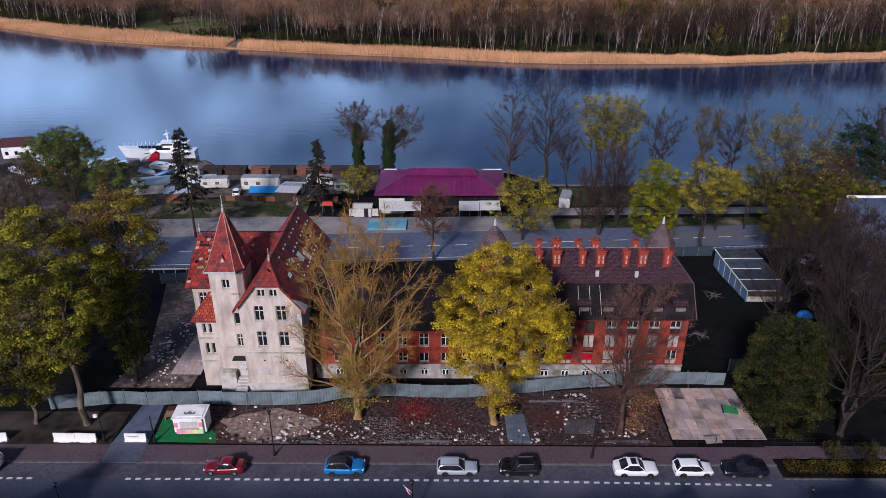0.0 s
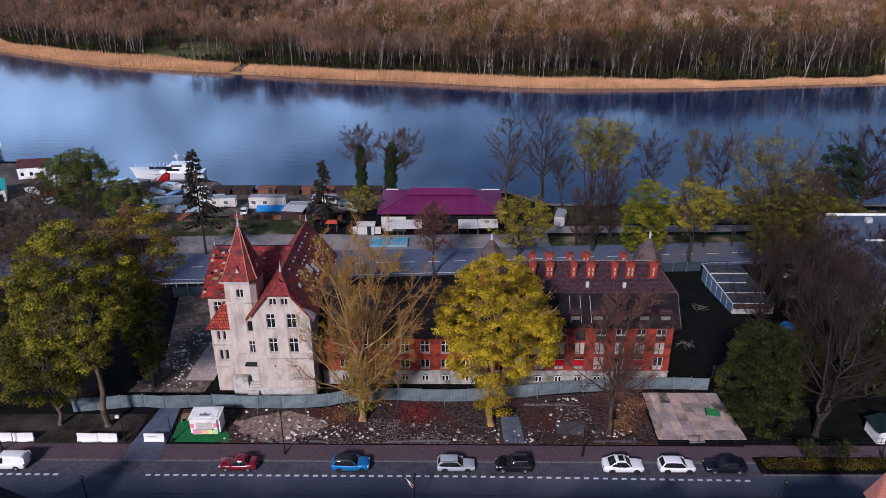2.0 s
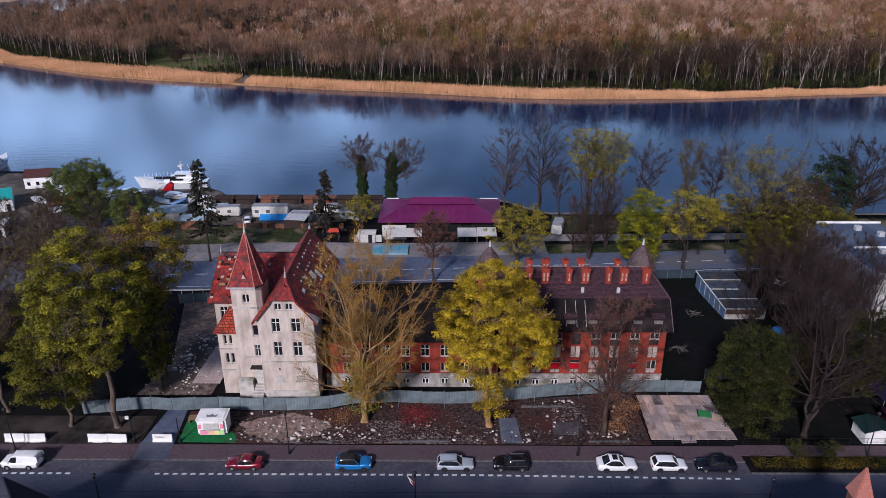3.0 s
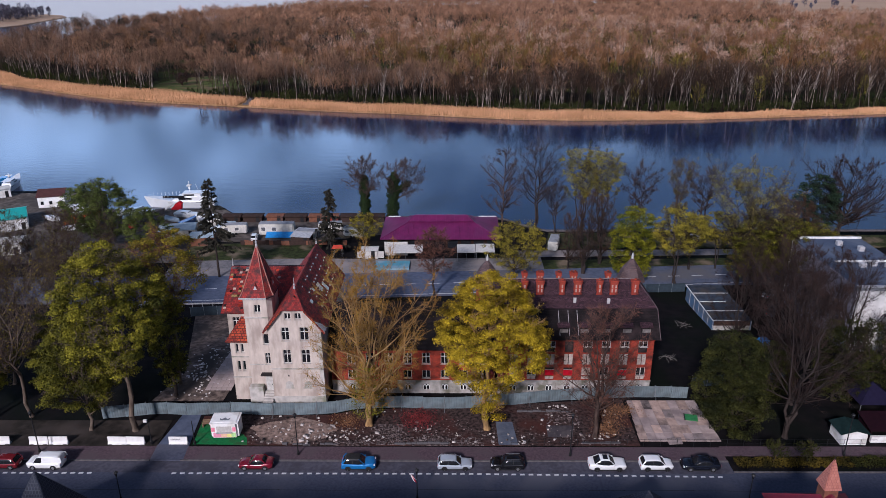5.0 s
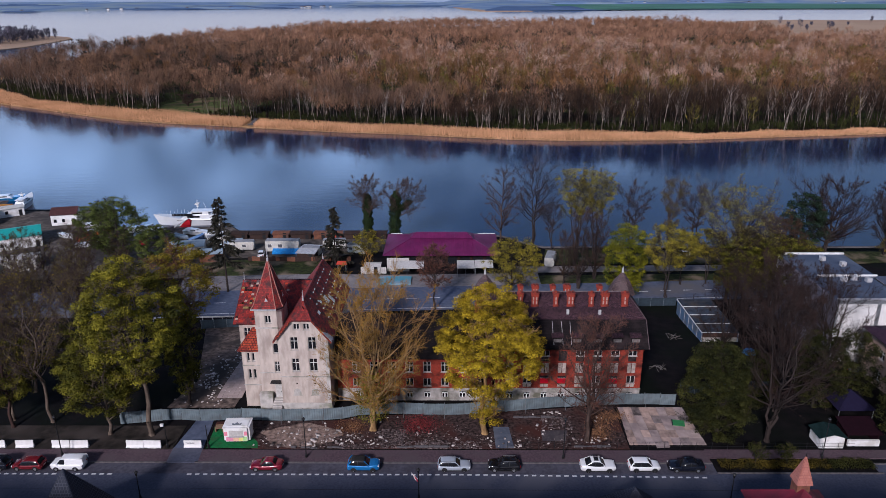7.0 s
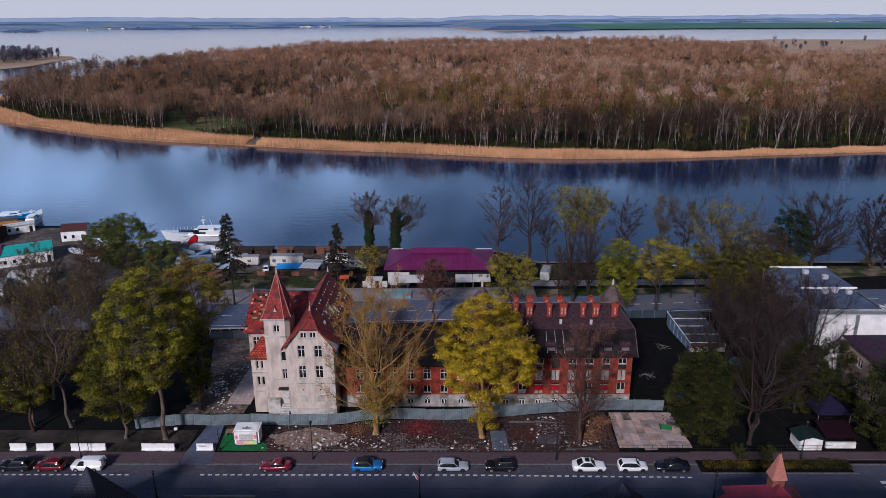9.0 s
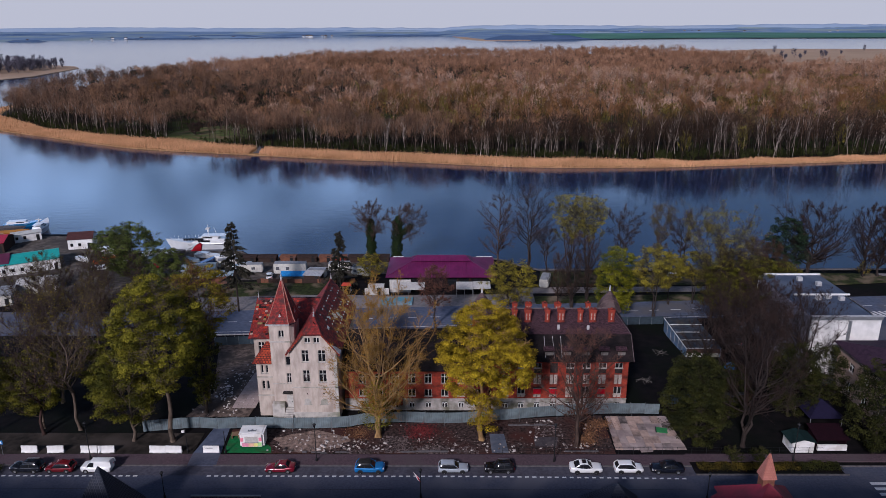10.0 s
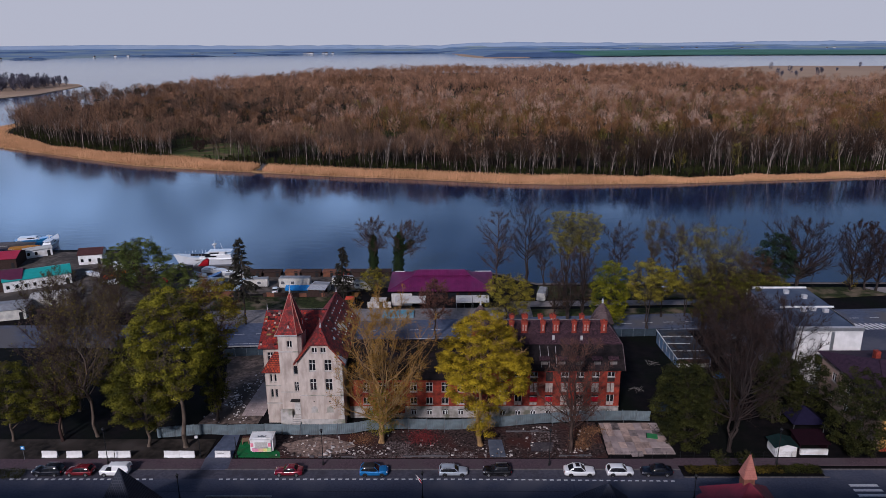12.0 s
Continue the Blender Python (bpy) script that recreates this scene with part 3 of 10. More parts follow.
SX, SY = [p[0] for p in SHORE], [p[1] for p in SHORE]
BX, BY = [p[0] for p in sorted(BACK)], [p[1] for p in sorted(BACK)]
def inland(p):
    """How far behind the bank a spot lies; the reed belt's width is taken off."""
    return p[:, 1] - np.interp(p[:, 0], SX, SY) - np.interp(p[:, 0], REED_X, REED_W)
def in_view(p):
    west = np.interp(p[:, 1], [330, 418, 458, 507, 581, 655, 746, 805, 900], [-312, -360, -377, -391, -406, -409, -404, -385, -340])
    return (np.abs(p[:, 0]) < 0.80 * (p[:, 1] + 75) + 10) & (p[:, 0] > west)
def clearing(p):
    return ((p[:, 0] + 147) / 30) ** 2 + ((p[:, 1] - 304) / 32) ** 2 < 1
front = scatter(1500, (-470, 300), (215, 560), lambda p: (inland(p) > 0.5) & (inland(p) < 34) & in_view(p) & ~clearing(p))
front_birch = (rng.uniform(0, 1, len(front)) < np.interp(front[:, 0], [-300, -60, 40, 200], [0.34, 0.30, 0.30, 0.34])) & (inland(front) < 26)
wood("forest_edge", front[front_birch], 46, 0.12, 2.2, 10, "edge of a bare spring wood with pale birch trunks", ("birch_trunk", "twig_brown"), (15, 22), 0.62, 1.1)
east = front[:, 0] > 0
wood("forest_margin", front[~front_birch & ~east], 90, 0.2, 2.4, 7, "margin of a bare spring wood with brown trunks", ("forest_trunk", "twig_brown"), (13.5, 21), 0.55, 0.9)
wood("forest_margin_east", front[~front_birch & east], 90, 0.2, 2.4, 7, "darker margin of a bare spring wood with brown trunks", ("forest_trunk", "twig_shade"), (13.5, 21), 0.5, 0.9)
mid = scatter(3500, (-480, 560), (240, 760), lambda p: (inland(p) >= 34) & (inland(p) < 330) & in_view(p) & (p[:, 1] < np.interp(p[:, 0], BX, BY)))
# darker, mixed stand to the west and near the bank; pinkish-tan birch crowns behind
tan = rng.uniform(0, 1, len(mid)) < np.interp(mid[:, 0] + 0.25 * inland(mid), [-150, -20, 60, 300], [0.12, 0.55, 0.95, 0.8]) * np.interp(inland(mid), [40, 100], [0.2, 1.0])
rose = tan & (rng.uniform(0, 1, len(mid)) < np.interp(inland(mid), [60, 160, 260], [0.1, 0.5, 0.9]))
olive = ~rose & (mid[:, 0] > -60) & (rng.uniform(0, 1, len(mid)) < 0.30 + 0.35 * np.sin(mid[:, 0] * 0.037 + 0.6) * np.sin(mid[:, 1] * 0.041))
wood("forest_olive_stand", mid[olive], 150, 0.34, 2.2, 3, "spring wood with olive-brown budding crowns", ("forest_trunk", "twig_olive"), (11.5, 22.5), 0.4, 0.8)
wood("forest_middle", mid[tan & ~rose & ~olive], 150, 0.34, 2.2, 3, "dense bare spring wood with warm brown twig crowns", ("forest_trunk", "twig_tan"), (11.5, 22.5), 0.4, 0.8)
wood("forest_pale_stand", mid[rose], 150, 0.34, 2.2, 3, "dense bare spring wood with pinkish-tan twig crowns", ("birch_trunk", "twig_rose"), (11.5, 22.5), 0.4, 0.8)
wood("forest_dark_stand", mid[~tan & ~olive], 150, 0.34, 2.2, 2, "dense bare spring wood with dark brown twig crowns", ("forest_trunk", "twig_brown"))
far = scatter(4600, (-480, 1100), (500, 1270), lambda p: (inland(p) >= 330) & in_view(p) & (p[:, 1] < np.interp(p[:, 0], BX, BY)) & ~((p[:, 0] > 505) & (p[:, 1] > 790)))
pale = scatter(330, (-120, 520), (300, 700), lambda p: (inland(p) >= 55) & (inland(p) < 380) & in_view(p) & (p[:, 1] < np.interp(p[:, 0], BX, BY)))
wood("pale_birches", pale, 120, 0.2, 2.6, 4, "taller pale pink birch crowns above the wood", ("birch_trunk", "twig_pale"), (17, 22.5), 0.5)
buds = scatter(120, (20, 420), (300, 640), lambda p: (inland(p) >= 70) & in_view(p))
wood("ochre_trees", buds, 120, 0.3, 2.2, 2, "budding ochre-yellow crowns scattered in the wood", ("forest_trunk", "leaf_ochre"), (15, 21), 0.4)
tip = scatter(520, (-420, -150), (520, 1080), lambda p: (inland(p) >= 230) & in_view(p) & (p[:, 1] < np.interp(p[:, 0], BX, BY)))
wood("forest_west_tip", tip, 60, 0.5, 3.0, 0, "dense dark bare wood at the west tip of the island", ("forest_trunk", "twig_brown"), (13, 20), 0.3)
wood("forest_distant", far, 40, 0.75, 3.6, 0, "distant bare wood with hazy pinkish crowns", ("forest_trunk", "twig_rose"))

CLEAR = mat("clearing_grass", (0.085, 0.11, 0.03), (0.05, 0.056, 0.02), 0.35, 0.95, bump=0.6, c3=(0.14, 0.10, 0.06), scale3=0.09)
bm = bmesh.new()
prism(bm, [(-147 + 31 * math.cos(a), (306 + 31 * math.sin(a)) * DEEP, WATER + 0.62) for a in np.linspace(0, 2 * math.pi, 20)[:-1]], (0, 0, -0.5))
single("clearing", bm, CLEAR, "grassy clearing at the edge of the wood", "grass", "structure")
pines = scatter(46, (-380, -90), (330, 640), lambda p: (inland(p) > 20) & in_view(p) & (p[:, 1] < np.interp(p[:, 0], BX, BY)))
wood("pine_clump", pines, 160, 0.5, 2.2, 2, "dark pines scattered among the bare wood", ("forest_trunk", "leaf_spruce"), (17, 22), 0.6)
green = scatter(95, (-90, 300), (218, 480), lambda p: (inland(p) > 2) & in_view(p))
wood("leafing_trees", green, 150, 0.45, 2.0, 3, "first yellow-green leafing trees in the bare wood", ("forest_trunk", "leaf_bud"), (12, 19), 0.3)
grove = scatter(26, (480, 530), (900, 985), lambda p: p[:, 0] > 0)
wood("dark_grove", grove, 60, 1.0, 2.4, 0, "dark green grove beside the far meadow", ("forest_trunk", "leaf_pine"), (10, 17), 0.2)
under = scatter(900, (-330, 320), (205, 420), lambda p: (inland(p) > 0.3) & (inland(p) < 16) & in_view(p) & ~clearing(p))
M["leaf_under"] = mat("undergrowth_leaves", (0.045, 0.05, 0.014), (0.012, 0.015, 0.006), 0.1, 0.9, bump=0, jitter=0.3, island=True)
wood("undergrowth", under, 60, 0.35, 1.1, 0, "dark green undergrowth at the foot of the wood", ("forest_trunk", "leaf_under"), (2.0, 4.6), 0.02, 0.3)
# far land
FIELD = mat("green_field", (0.085, 0.19, 0.14), (0.06, 0.14, 0.11), 0.004, 0.95, bump=0)
DRY = mat("dry_meadow", (0.40, 0.28, 0.19), (0.32, 0.22, 0.15), 0.01, 0.95, bump=0)
# Distance haze is mixed into these woods' base colours, paler farther off.
FARWOOD = mat("hazed_distant_woods", (0.105, 0.165, 0.28), (0.165, 0.23, 0.335), 0.006, 0.95, bump=0, c3=(0.20, 0.25, 0.27), scale3=0.003)
FARWOOD_DARK = mat("hazed_dark_woods", (0.05, 0.085, 0.165), (0.08, 0.12, 0.21), 0.01, 0.95, bump=0)
FARWOOD_PALE = mat("hazed_horizon_woods", (0.25, 0.32, 0.44), (0.31, 0.37, 0.47), 0.004, 0.95, bump=0)
def low_land(name, pts, top, material, label):
    bm = bmesh.new()
    prism(bm, [(x, min(4890, y * DEEP), top) for x, y in pts], (0, 0, -4))
    bmesh.ops.triangulate(bm, faces=bm.faces[:])
    return single(name, bm, material, label, "land", "structure")


low_land("reed_spit", [(-1500, 560), (-900, 620), (-579, 696), (-570, 755), (-585, 833), (-602, 915), (-634, 957), (-725, 1015), (-1500, 1060)], WATER + 0.6, DRY, "low spit of dry tan reeds in the lake")
low_land("far_meadow", [(505, 900), (1300, 1150), (2600, 1500), (2600, 1650), (1150, 1480), (833, 1530), (640, 1420), (480, 1260)], WATER + 0.5, DRY, "flat dry meadow beyond the wood")
low_land("reed_point", [(-40, 4000), (60, 2700), (130, 2400), (185, 2385), (330, 2420), (330, 2480), (150, 2700), (60, 4000)], WATER + 1.0, DRY, "pale reed point before the far headland")
FAR_X, FAR_Y = [-4900, -1905, -1624, -855, -83, 90, 156, 598, 1213, 2017, 4900], [2100, 2505, 2950, 3294, 3533, 3000, 2450, 2492, 2538, 2700, 2700]
def far_z(x, y):
    """The far land climbs gently from its bank to the horizon."""
    y0 = float(np.interp(x, FAR_X, FAR_Y)) * DEEP
    return WATER + 1.5 + 36 * max(0.0, (y - y0) / (4890 - y0)) ** 1.3


bv, bf = [], []
bx = [-4900 + 70 * i for i in range(141)]
for j in range(7):
    for x in bx:
        y0 = float(np.interp(x, FAR_X, FAR_Y)) * DEEP
        y = y0 + (4890 - y0) * j / 6
        bv.append((x, y, far_z(x, y) if j else WATER - 1))
for j in range(6):
    for i in range(140):
        bf.append((141 * j + i, 141 * j + i + 1, 141 * j + i + 142, 141 * j + i + 141))
tagged(new("far_bank", raw_mesh("far_bank", bv, bf, FARWOOD)), "far bank of the lake, tinted blue-grey with haze", "land", kind="structure")
fv, ff = [], []
for i in range(41):
    x = 520 + 75 * i
    for y in (2560, 2780, 2990, 3200):
        yy = (y + 40 * math.sin(x * 0.004 + y)) * DEEP
        fv.append((x, yy, far_z(x, yy) + 1.2))
for i in range(40):
    for j in range(3):
        ff.append((4 * i + j, 4 * i + 4 + j, 4 * i + 5 + j, 4 * i + 1 + j))
tagged(new("far_field", raw_mesh("far_field", fv, ff, FIELD)), "green field on the far bank", "land", kind="structure")


def ridge(name, x0, x1, y, z, depth, label, seed, step=60.0, amp=0.35, material=None):
    """A long low rise of woods with an uneven skyline."""
    n = max(6, int((x1 - x0) / step))
    v, f = [], []
    for i in range(n + 1):
        x = x0 + (x1 - x0) * i / n
        taper = min(1, 6 * i / n, 6 * (n - i) / n)
        hgt = z * taper * (1 - amp + amp * (noise.noise(Vector((x * 0.0011, seed, 0))) + 0.7 * noise.noise(Vector((x * 0.011, seed, 3))) + 0.5))
        y0 = min(y * DEEP, 4600)
        for dy, k in ((0, 0), (0.15 * depth, 0.85), (0.5 * depth, 1.0), (depth, 0)):
            v.append((x, y0 + dy, far_z(x, y0) - 0.5 + hgt * k))
    for i in range(n):
        for j in range(3):
            f.append((4 * i + j, 4 * i + 4 + j, 4 * i + 5 + j, 4 * i + 1 + j))
    tagged(new(name, raw_mesh(name, v, f, material or FARWOOD)), label, "woods", kind="structure")


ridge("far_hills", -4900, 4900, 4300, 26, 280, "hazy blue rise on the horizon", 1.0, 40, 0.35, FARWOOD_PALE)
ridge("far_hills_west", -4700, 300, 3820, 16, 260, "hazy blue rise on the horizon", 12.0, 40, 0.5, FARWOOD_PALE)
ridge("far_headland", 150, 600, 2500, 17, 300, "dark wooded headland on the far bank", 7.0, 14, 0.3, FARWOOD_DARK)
hb = random.Random(33)
for i in range(90):
    x = hb.uniform(-3600, 3600)
    lo = float(np.interp(x, FAR_X, FAR_Y))
    y = hb.uniform(max(lo, 3230 if x > 480 else 0) + 15, 4000)
    if i < 22:
        y = lo + hb.uniform(12, 50)
        if x > 480:
            y = 3230 + hb.uniform(0, 80)
    ln = hb.uniform(120, 620)
    ridge("far_wood_belt", x, x + ln, y, hb.uniform(5, 11), 60, "belt of far woods, tinted blue for distance haze", i * 1.7, 14, 0.6, FARWOOD_DARK if y < 3500 and i % 3 else FARWOOD)
# twig colour for far trees with the bluish air haze painted in
M["haze_twigs"] = mat("haze_blue_twigs", (0.13, 0.12, 0.15), (0.07, 0.065, 0.085), 0.08, 0.9, bump=0, jitter=0.3, island=True)
spit = scatter(240, (-860, -628), (800, 920), lambda p: p[:, 1] > 800 + 0.1 * (p[:, 0] + 640))
wood("spit_trees", spit, 110, 1.5, 3.4, 0, "clump of bare trees on the spit, tinted haze blue", ("forest_trunk", "haze_twigs"), (13, 22), 0.05)

mead = scatter(46, (560, 1500), (1010, 1420), lambda p: (p[:, 1] > 905 + 0.31 * (p[:, 0] - 505)) & (p[:, 1] < 1250 + 0.25 * (p[:, 0] - 505)))
wood("meadow_trees", mead, 110, 1.5, 2.8, 0, "scattered shrubs and trees on the far meadow, tinted haze blue", ("forest_trunk", "haze_twigs"), (7, 17), 0.1)


def far_house(x, y, rz, w, d, h):
    """A small house on the far bank: white walls under a gabled roof."""
    ho = thing("far_house", "small white house with a dark roof on the far bank", "house", (x, y, far_z(x, y * DEEP) - 0.2), rz, "houses on the far bank")
    part("wall", boxm(-w / 2, w / 2, -d / 2, d / 2, 0, h), M["white_paint"], ho)
    bm = bmesh.new()
    prism(bm, [(-w / 2 - 0.4, -d / 2 - 0.5, h + 0.01), (-w / 2 - 0.4, d / 2 + 0.5, h + 0.01), (-w / 2 - 0.4, 0, h + 0.45 * d)], (w + 0.8, 0, 0))
    part("roof", bm, M["forest_trunk"], ho)


hg = random.Random(21)
for i in range(40):
    x = hg.choice((hg.uniform(-2300, -1500), hg.gauss(-1250, 110), hg.gauss(-760, 60))) if i < 28 else hg.uniform(700, 2200)
    y = float(np.interp(x, FAR_X, FAR_Y)) + (hg.uniform(8, 60) if i < 28 else hg.uniform(640, 900))
    far_house(x, y, hg.uniform(-40, 40), hg.uniform(8, 15), hg.uniform(7, 10), hg.uniform(3, 5))

# ---- windows ----
WIN = {}
def window(parent, m, w, h, style="cross", frame_mat="window_white", label="", open_leaf=False):
    """A window at the pose m of its lower left outer corner: frame, panes and sill; the wall's hole is w by h."""
    key = (round(w, 2), round(h, 2), style, frame_mat)
    if key not in WIN:
        bm = bmesh.new()
        t = 0.07
        box(bm, 0, w, 0.12, 0.2, 0, t)
        box(bm, 0, w, 0.12, 0.2, h - t, h)
        box(bm, 0, t, 0.12, 0.2, t, h - t)
        box(bm, w - t, w, 0.12, 0.2, t, h - t)
        panes = []
        if style == "cross":
            box(bm, w / 2 - 0.05, w / 2 + 0.05, 0.115, 0.2, t, h - t)
            box(bm, t, w / 2 - 0.05, 0.115, 0.2, h * 0.64, h * 0.64 + 0.09)
            box(bm, w / 2 + 0.05, w - t, 0.115, 0.2, h * 0.64, h * 0.64 + 0.09)
            for a, b in ((t, w / 2 - 0.05), (w / 2 + 0.05, w - t)):
                panes += [(a, b, t, h * 0.64), (a, b, h * 0.64 + 0.09, h - t)]
        elif style == "split":
            box(bm, w / 2 - 0.06, w / 2 + 0.06, 0.115, 0.2, t, h - t)
            panes = [(t, w / 2 - 0.06, t, h - t), (w / 2 + 0.06, w - t, t, h - t)]
        else:
            panes = [(t, w - t, t, h - t)]
        sill = boxm(-0.08, w + 0.08, -0.1, 0.12, -0.09, -0.003)
        WIN[key] = (finish("window_frame", bm, M[frame_mat]), [finish("pane", boxm(a, b, 0.15, 0.165, c, d), M["glass_dark"]) for a, b, c, d in panes], finish("window_sill", sill, M["plinth"]))
    fr, panes, sill = WIN[key]
    win = part("window", fr, None, parent, label, at=m)
    for p in panes:
        part("pane", p, None, win)
    part("window_sill", sill, None, win)
    return win


def plate(parent, name, m, w, h, material, label="", t=0.05, y=0.08):
    return part(name, boxm(0.02, w - 0.02, y, y + t, 0.02, h - 0.02), M[material], parent, label, at=m)


# ---- the white villa ----
villa = thing("villa", "derelict cream plastered villa with red tiled roofs and a pointed tower", "house", (-20.8, 12.15, 0.75), deep=True)
VX, VY = -20.9, 13.5
def vpose(x, y, z, rz=0):
    return pose(x - VX, y - VY, z, 0, 0, rz)


# front wing: walls from y 13.5 to 29.5, x -24.6 to -17.2
HW = 3.7
def gable(x):
    return min(11.75 + 3.05 * (HW - abs(x)) / (HW - 1.5), 14.75) if abs(x) > 1.5 else 14.75
holes = [(-1.85, -0.75, 6.3, 8.45), (0.75, 1.95, 6.3, 8.45), (-1.85, -0.75, 9.95, 12.0), (0.75, 1.95, 9.95, 12.0), (-1.25, -0.35, 13.25, 14.2), (0.2, 1.1, 13.25, 14.2)]
bm = bmesh.new()
wall(bm, -HW, HW, gable, holes, 0.45, -1.6, (-1.5, 1.5, 0))
part("front_wall", bm, M["plaster"], villa, at=vpose(-20.9, 13.5, 0))
for k, (a, b, c, d) in enumerate(holes):
    window(villa, vpose(-20.9 + a, 13.5, c), b - a, d - c, "cross" if k < 4 else "split")
for x in (-1.35, 1.35):   # bricked-up basement windows
    bm = bmesh.new()
    box(bm, x - 0.75, x + 0.75, -0.05, 0.0, 2.15, 2.28)
    prism(bm, [(x - 0.55 + 0.55 * (1 - math.cos(a)), 0, 2.9 + 0.45 * math.sin(a)) for a in np.linspace(0, math.pi, 9)] + [(x + 0.55, 0, 2.28), (x - 0.55, 0, 2.28)], (0, -0.03, 0))
    part("blind_window", bm, M["plinth"], villa, "bricked-up arched basement window", at=vpose(-20.9, 13.5, 0))
    part("vent_hole", boxm(x - 0.1, x + 0.1, -0.012, 0.0, 4.15, 4.35), M["glass_dark"], villa, at=vpose(-20.9, 13.5, 0))
part("string_course", boxm(-HW - 0.06, HW + 0.06, -0.1, 0.0, 5.35, 5.5), M["plinth"], villa, at=vpose(-20.9, 13.5, 0))
part("base_course", boxm(-HW - 0.1, HW + 0.1, -0.12, 0.0, -1.6, 0.9), M["plinth"], villa, "grey weathered plinth", at=vpose(-20.9, 13.5, 0))
bm = bmesh.new()
wall(bm, 0, 16, 11.3, [(3, 4.1, 6.3, 8.4), (7, 8.1, 6.3, 8.4), (3, 4.1, 2.2, 4.2), (11, 12.1, 6.3, 8.4), (7, 8.1, 2.2, 4.2)], 0.45, -3.0)
part("side_wall", bm, M["plaster"], villa, at=vpose(-17.2, 13.95, 0, 90))
for y, z in ((3, 6.3), (7, 6.3), (3, 2.2), (11, 6.3), (7, 2.2)):
    window(villa, vpose(-17.2, 13.95, 0, 90) @ pose(y, 0, z), 1.1, 2.05, "cross")
bm = bmesh.new()
wall(bm, 0, 16, 11.3, (), 0.45, -3.0)
part("side_wall", bm, M["plaster"], villa, at=vpose(-24.6, 29.95, 0, -90))
bm = bmesh.new()
wall(bm, -HW, HW, lambda x: 11.75 + 4.5 * (HW - abs(x)) / HW, [(-1.85, -0.75, 6.3, 8.4), (0.75, 1.85, 6.3, 8.4)], 0.45, -3.0, (0,))
part("back_wall", bm, M["plaster"], villa, at=vpose(-20.9, 30.0, 0, 180))
# corner strip of stained render and bare vines
part("corner_pilaster", boxm(0, 0.55, -0.1, 0.4, -1.6, 11.0), M["plinth"], villa, "mossy stained corner strip", at=vpose(-17.7, 13.5, 0))

# wing roof: ridge along y at z 16.75
def slope(bm, pts, t=0.16):
    n = (Vector(pts[1]) - Vector(pts[0])).cross(Vector(pts[2]) - Vector(pts[0])).normalized()
    if n.z < 0:
        n = -n
    prism(bm, [Vector(p) + n * t for p in pts], -n * t)


RZ, EZ, EX = 16.75, 11.3, 4.3
k = (RZ - EZ) / EX
hx = (RZ - 14.75) / k
for s in (-1, 1):
    bm = bmesh.new()
    slope(bm, [(s * EX, -0.35, EZ), (s * EX, 16.6, EZ), (0, 16.6, RZ), (0, 1.9, RZ), (s * hx, -0.35, 14.75)])
    part("roof", bm, M["tile_red"], villa, "red clay tiled slope with missing and darkened tiles", at=vpose(-20.9, 13.5, 0))
bm = bmesh.new()
slope(bm, [(-hx, -0.37, 14.75), (hx, -0.37, 14.75), (0, 1.9, RZ)])
part("hip", bm, M["tile_red"], villa, "small red tiled hip above the gable", at=vpose(-20.9, 13.5, 0))
bm = bmesh.new()
tube(bm, (0, 1.9, RZ + 0.15), (0, 16.6, RZ + 0.15), 0.14, 0.14, 6)
for s in (-1, 1):
    tube(bm, (s * hx, -0.37, 14.9), (0, 1.9, RZ + 0.15), 0.11, 0.11, 6)
part("ridge_cap", bm, M["tile_red"], villa, at=vpose(-20.9, 13.5, 0))
for s in (-1, 1):
    bm = bmesh.new()
    prism(bm, [(s * EX, -0.45, EZ - 0.15), (s * EX, -0.45, EZ + 0.17), (s * hx, -0.45, 14.9), (s * hx, -0.45, 14.6)], (0, 0.08, 0))
    part("verge_board", bm, M["tile_orange"], villa, "rusty red verge boards", at=vpose(-20.9, 13.5, 0))
def finial(m, h=1.5, r=0.16):
    bm = bmesh.new()
    lathe(bm, [(r, 0), (r * 0.9, 0.25 * h), (r * 0.4, 0.3 * h), (r * 0.75, 0.42 * h), (r * 0.3, 0.5 * h), (0.03, h)], 8)
    part("finial", bm, M["metal_pale"], villa, "pale zinc finial", at=m)
finial(vpose(-20.9, 15.4, RZ + 0.1), 1.7)
finial(vpose(-20.9, 30.0, RZ + 0.1), 1.2)
# torn roofing: pale underlay plates and a gutter sheet
for x, y, w, h, tilt in ((-18.7, 21.0, 1.3, 0.9, 0), (-18.2, 22.4, 1.5, 0.7, 8), (-19.2, 19.0, 0.5, 0.5, 0), (-18.9, 16.3, 0.5, 0.7, 4)):
    z = RZ - k * (x + 20.9) + 0.2
    bm = bmesh.new()
    box(bm, -w / 2, w / 2, -h / 2, h / 2, 0, 0.04)
    part("patch_sheet", bm, M["white_paint"], villa, "pale sheet over a hole in the roof", at=vpose(x, y, z) @ Matrix.Rotation(math.atan(k), 4, "Y") @ pose(0, 0, 0.03, 0, 0, tilt))
bm = bmesh.new()
slope(bm, [(3.0, -0.38, EZ + (EX - 3.0) * k + 0.2), (4.35, -0.38, EZ + 0.15), (4.35, 0.9, EZ + 0.15), (3.6, 0.4, EZ + (EX - 3.6) * k + 0.2)], 0.04)
part("gutter_sheet", bm, M["metal_pale"], villa, "bent pale metal sheet at the eave", at=vpose(-20.9, 13.5, 0))
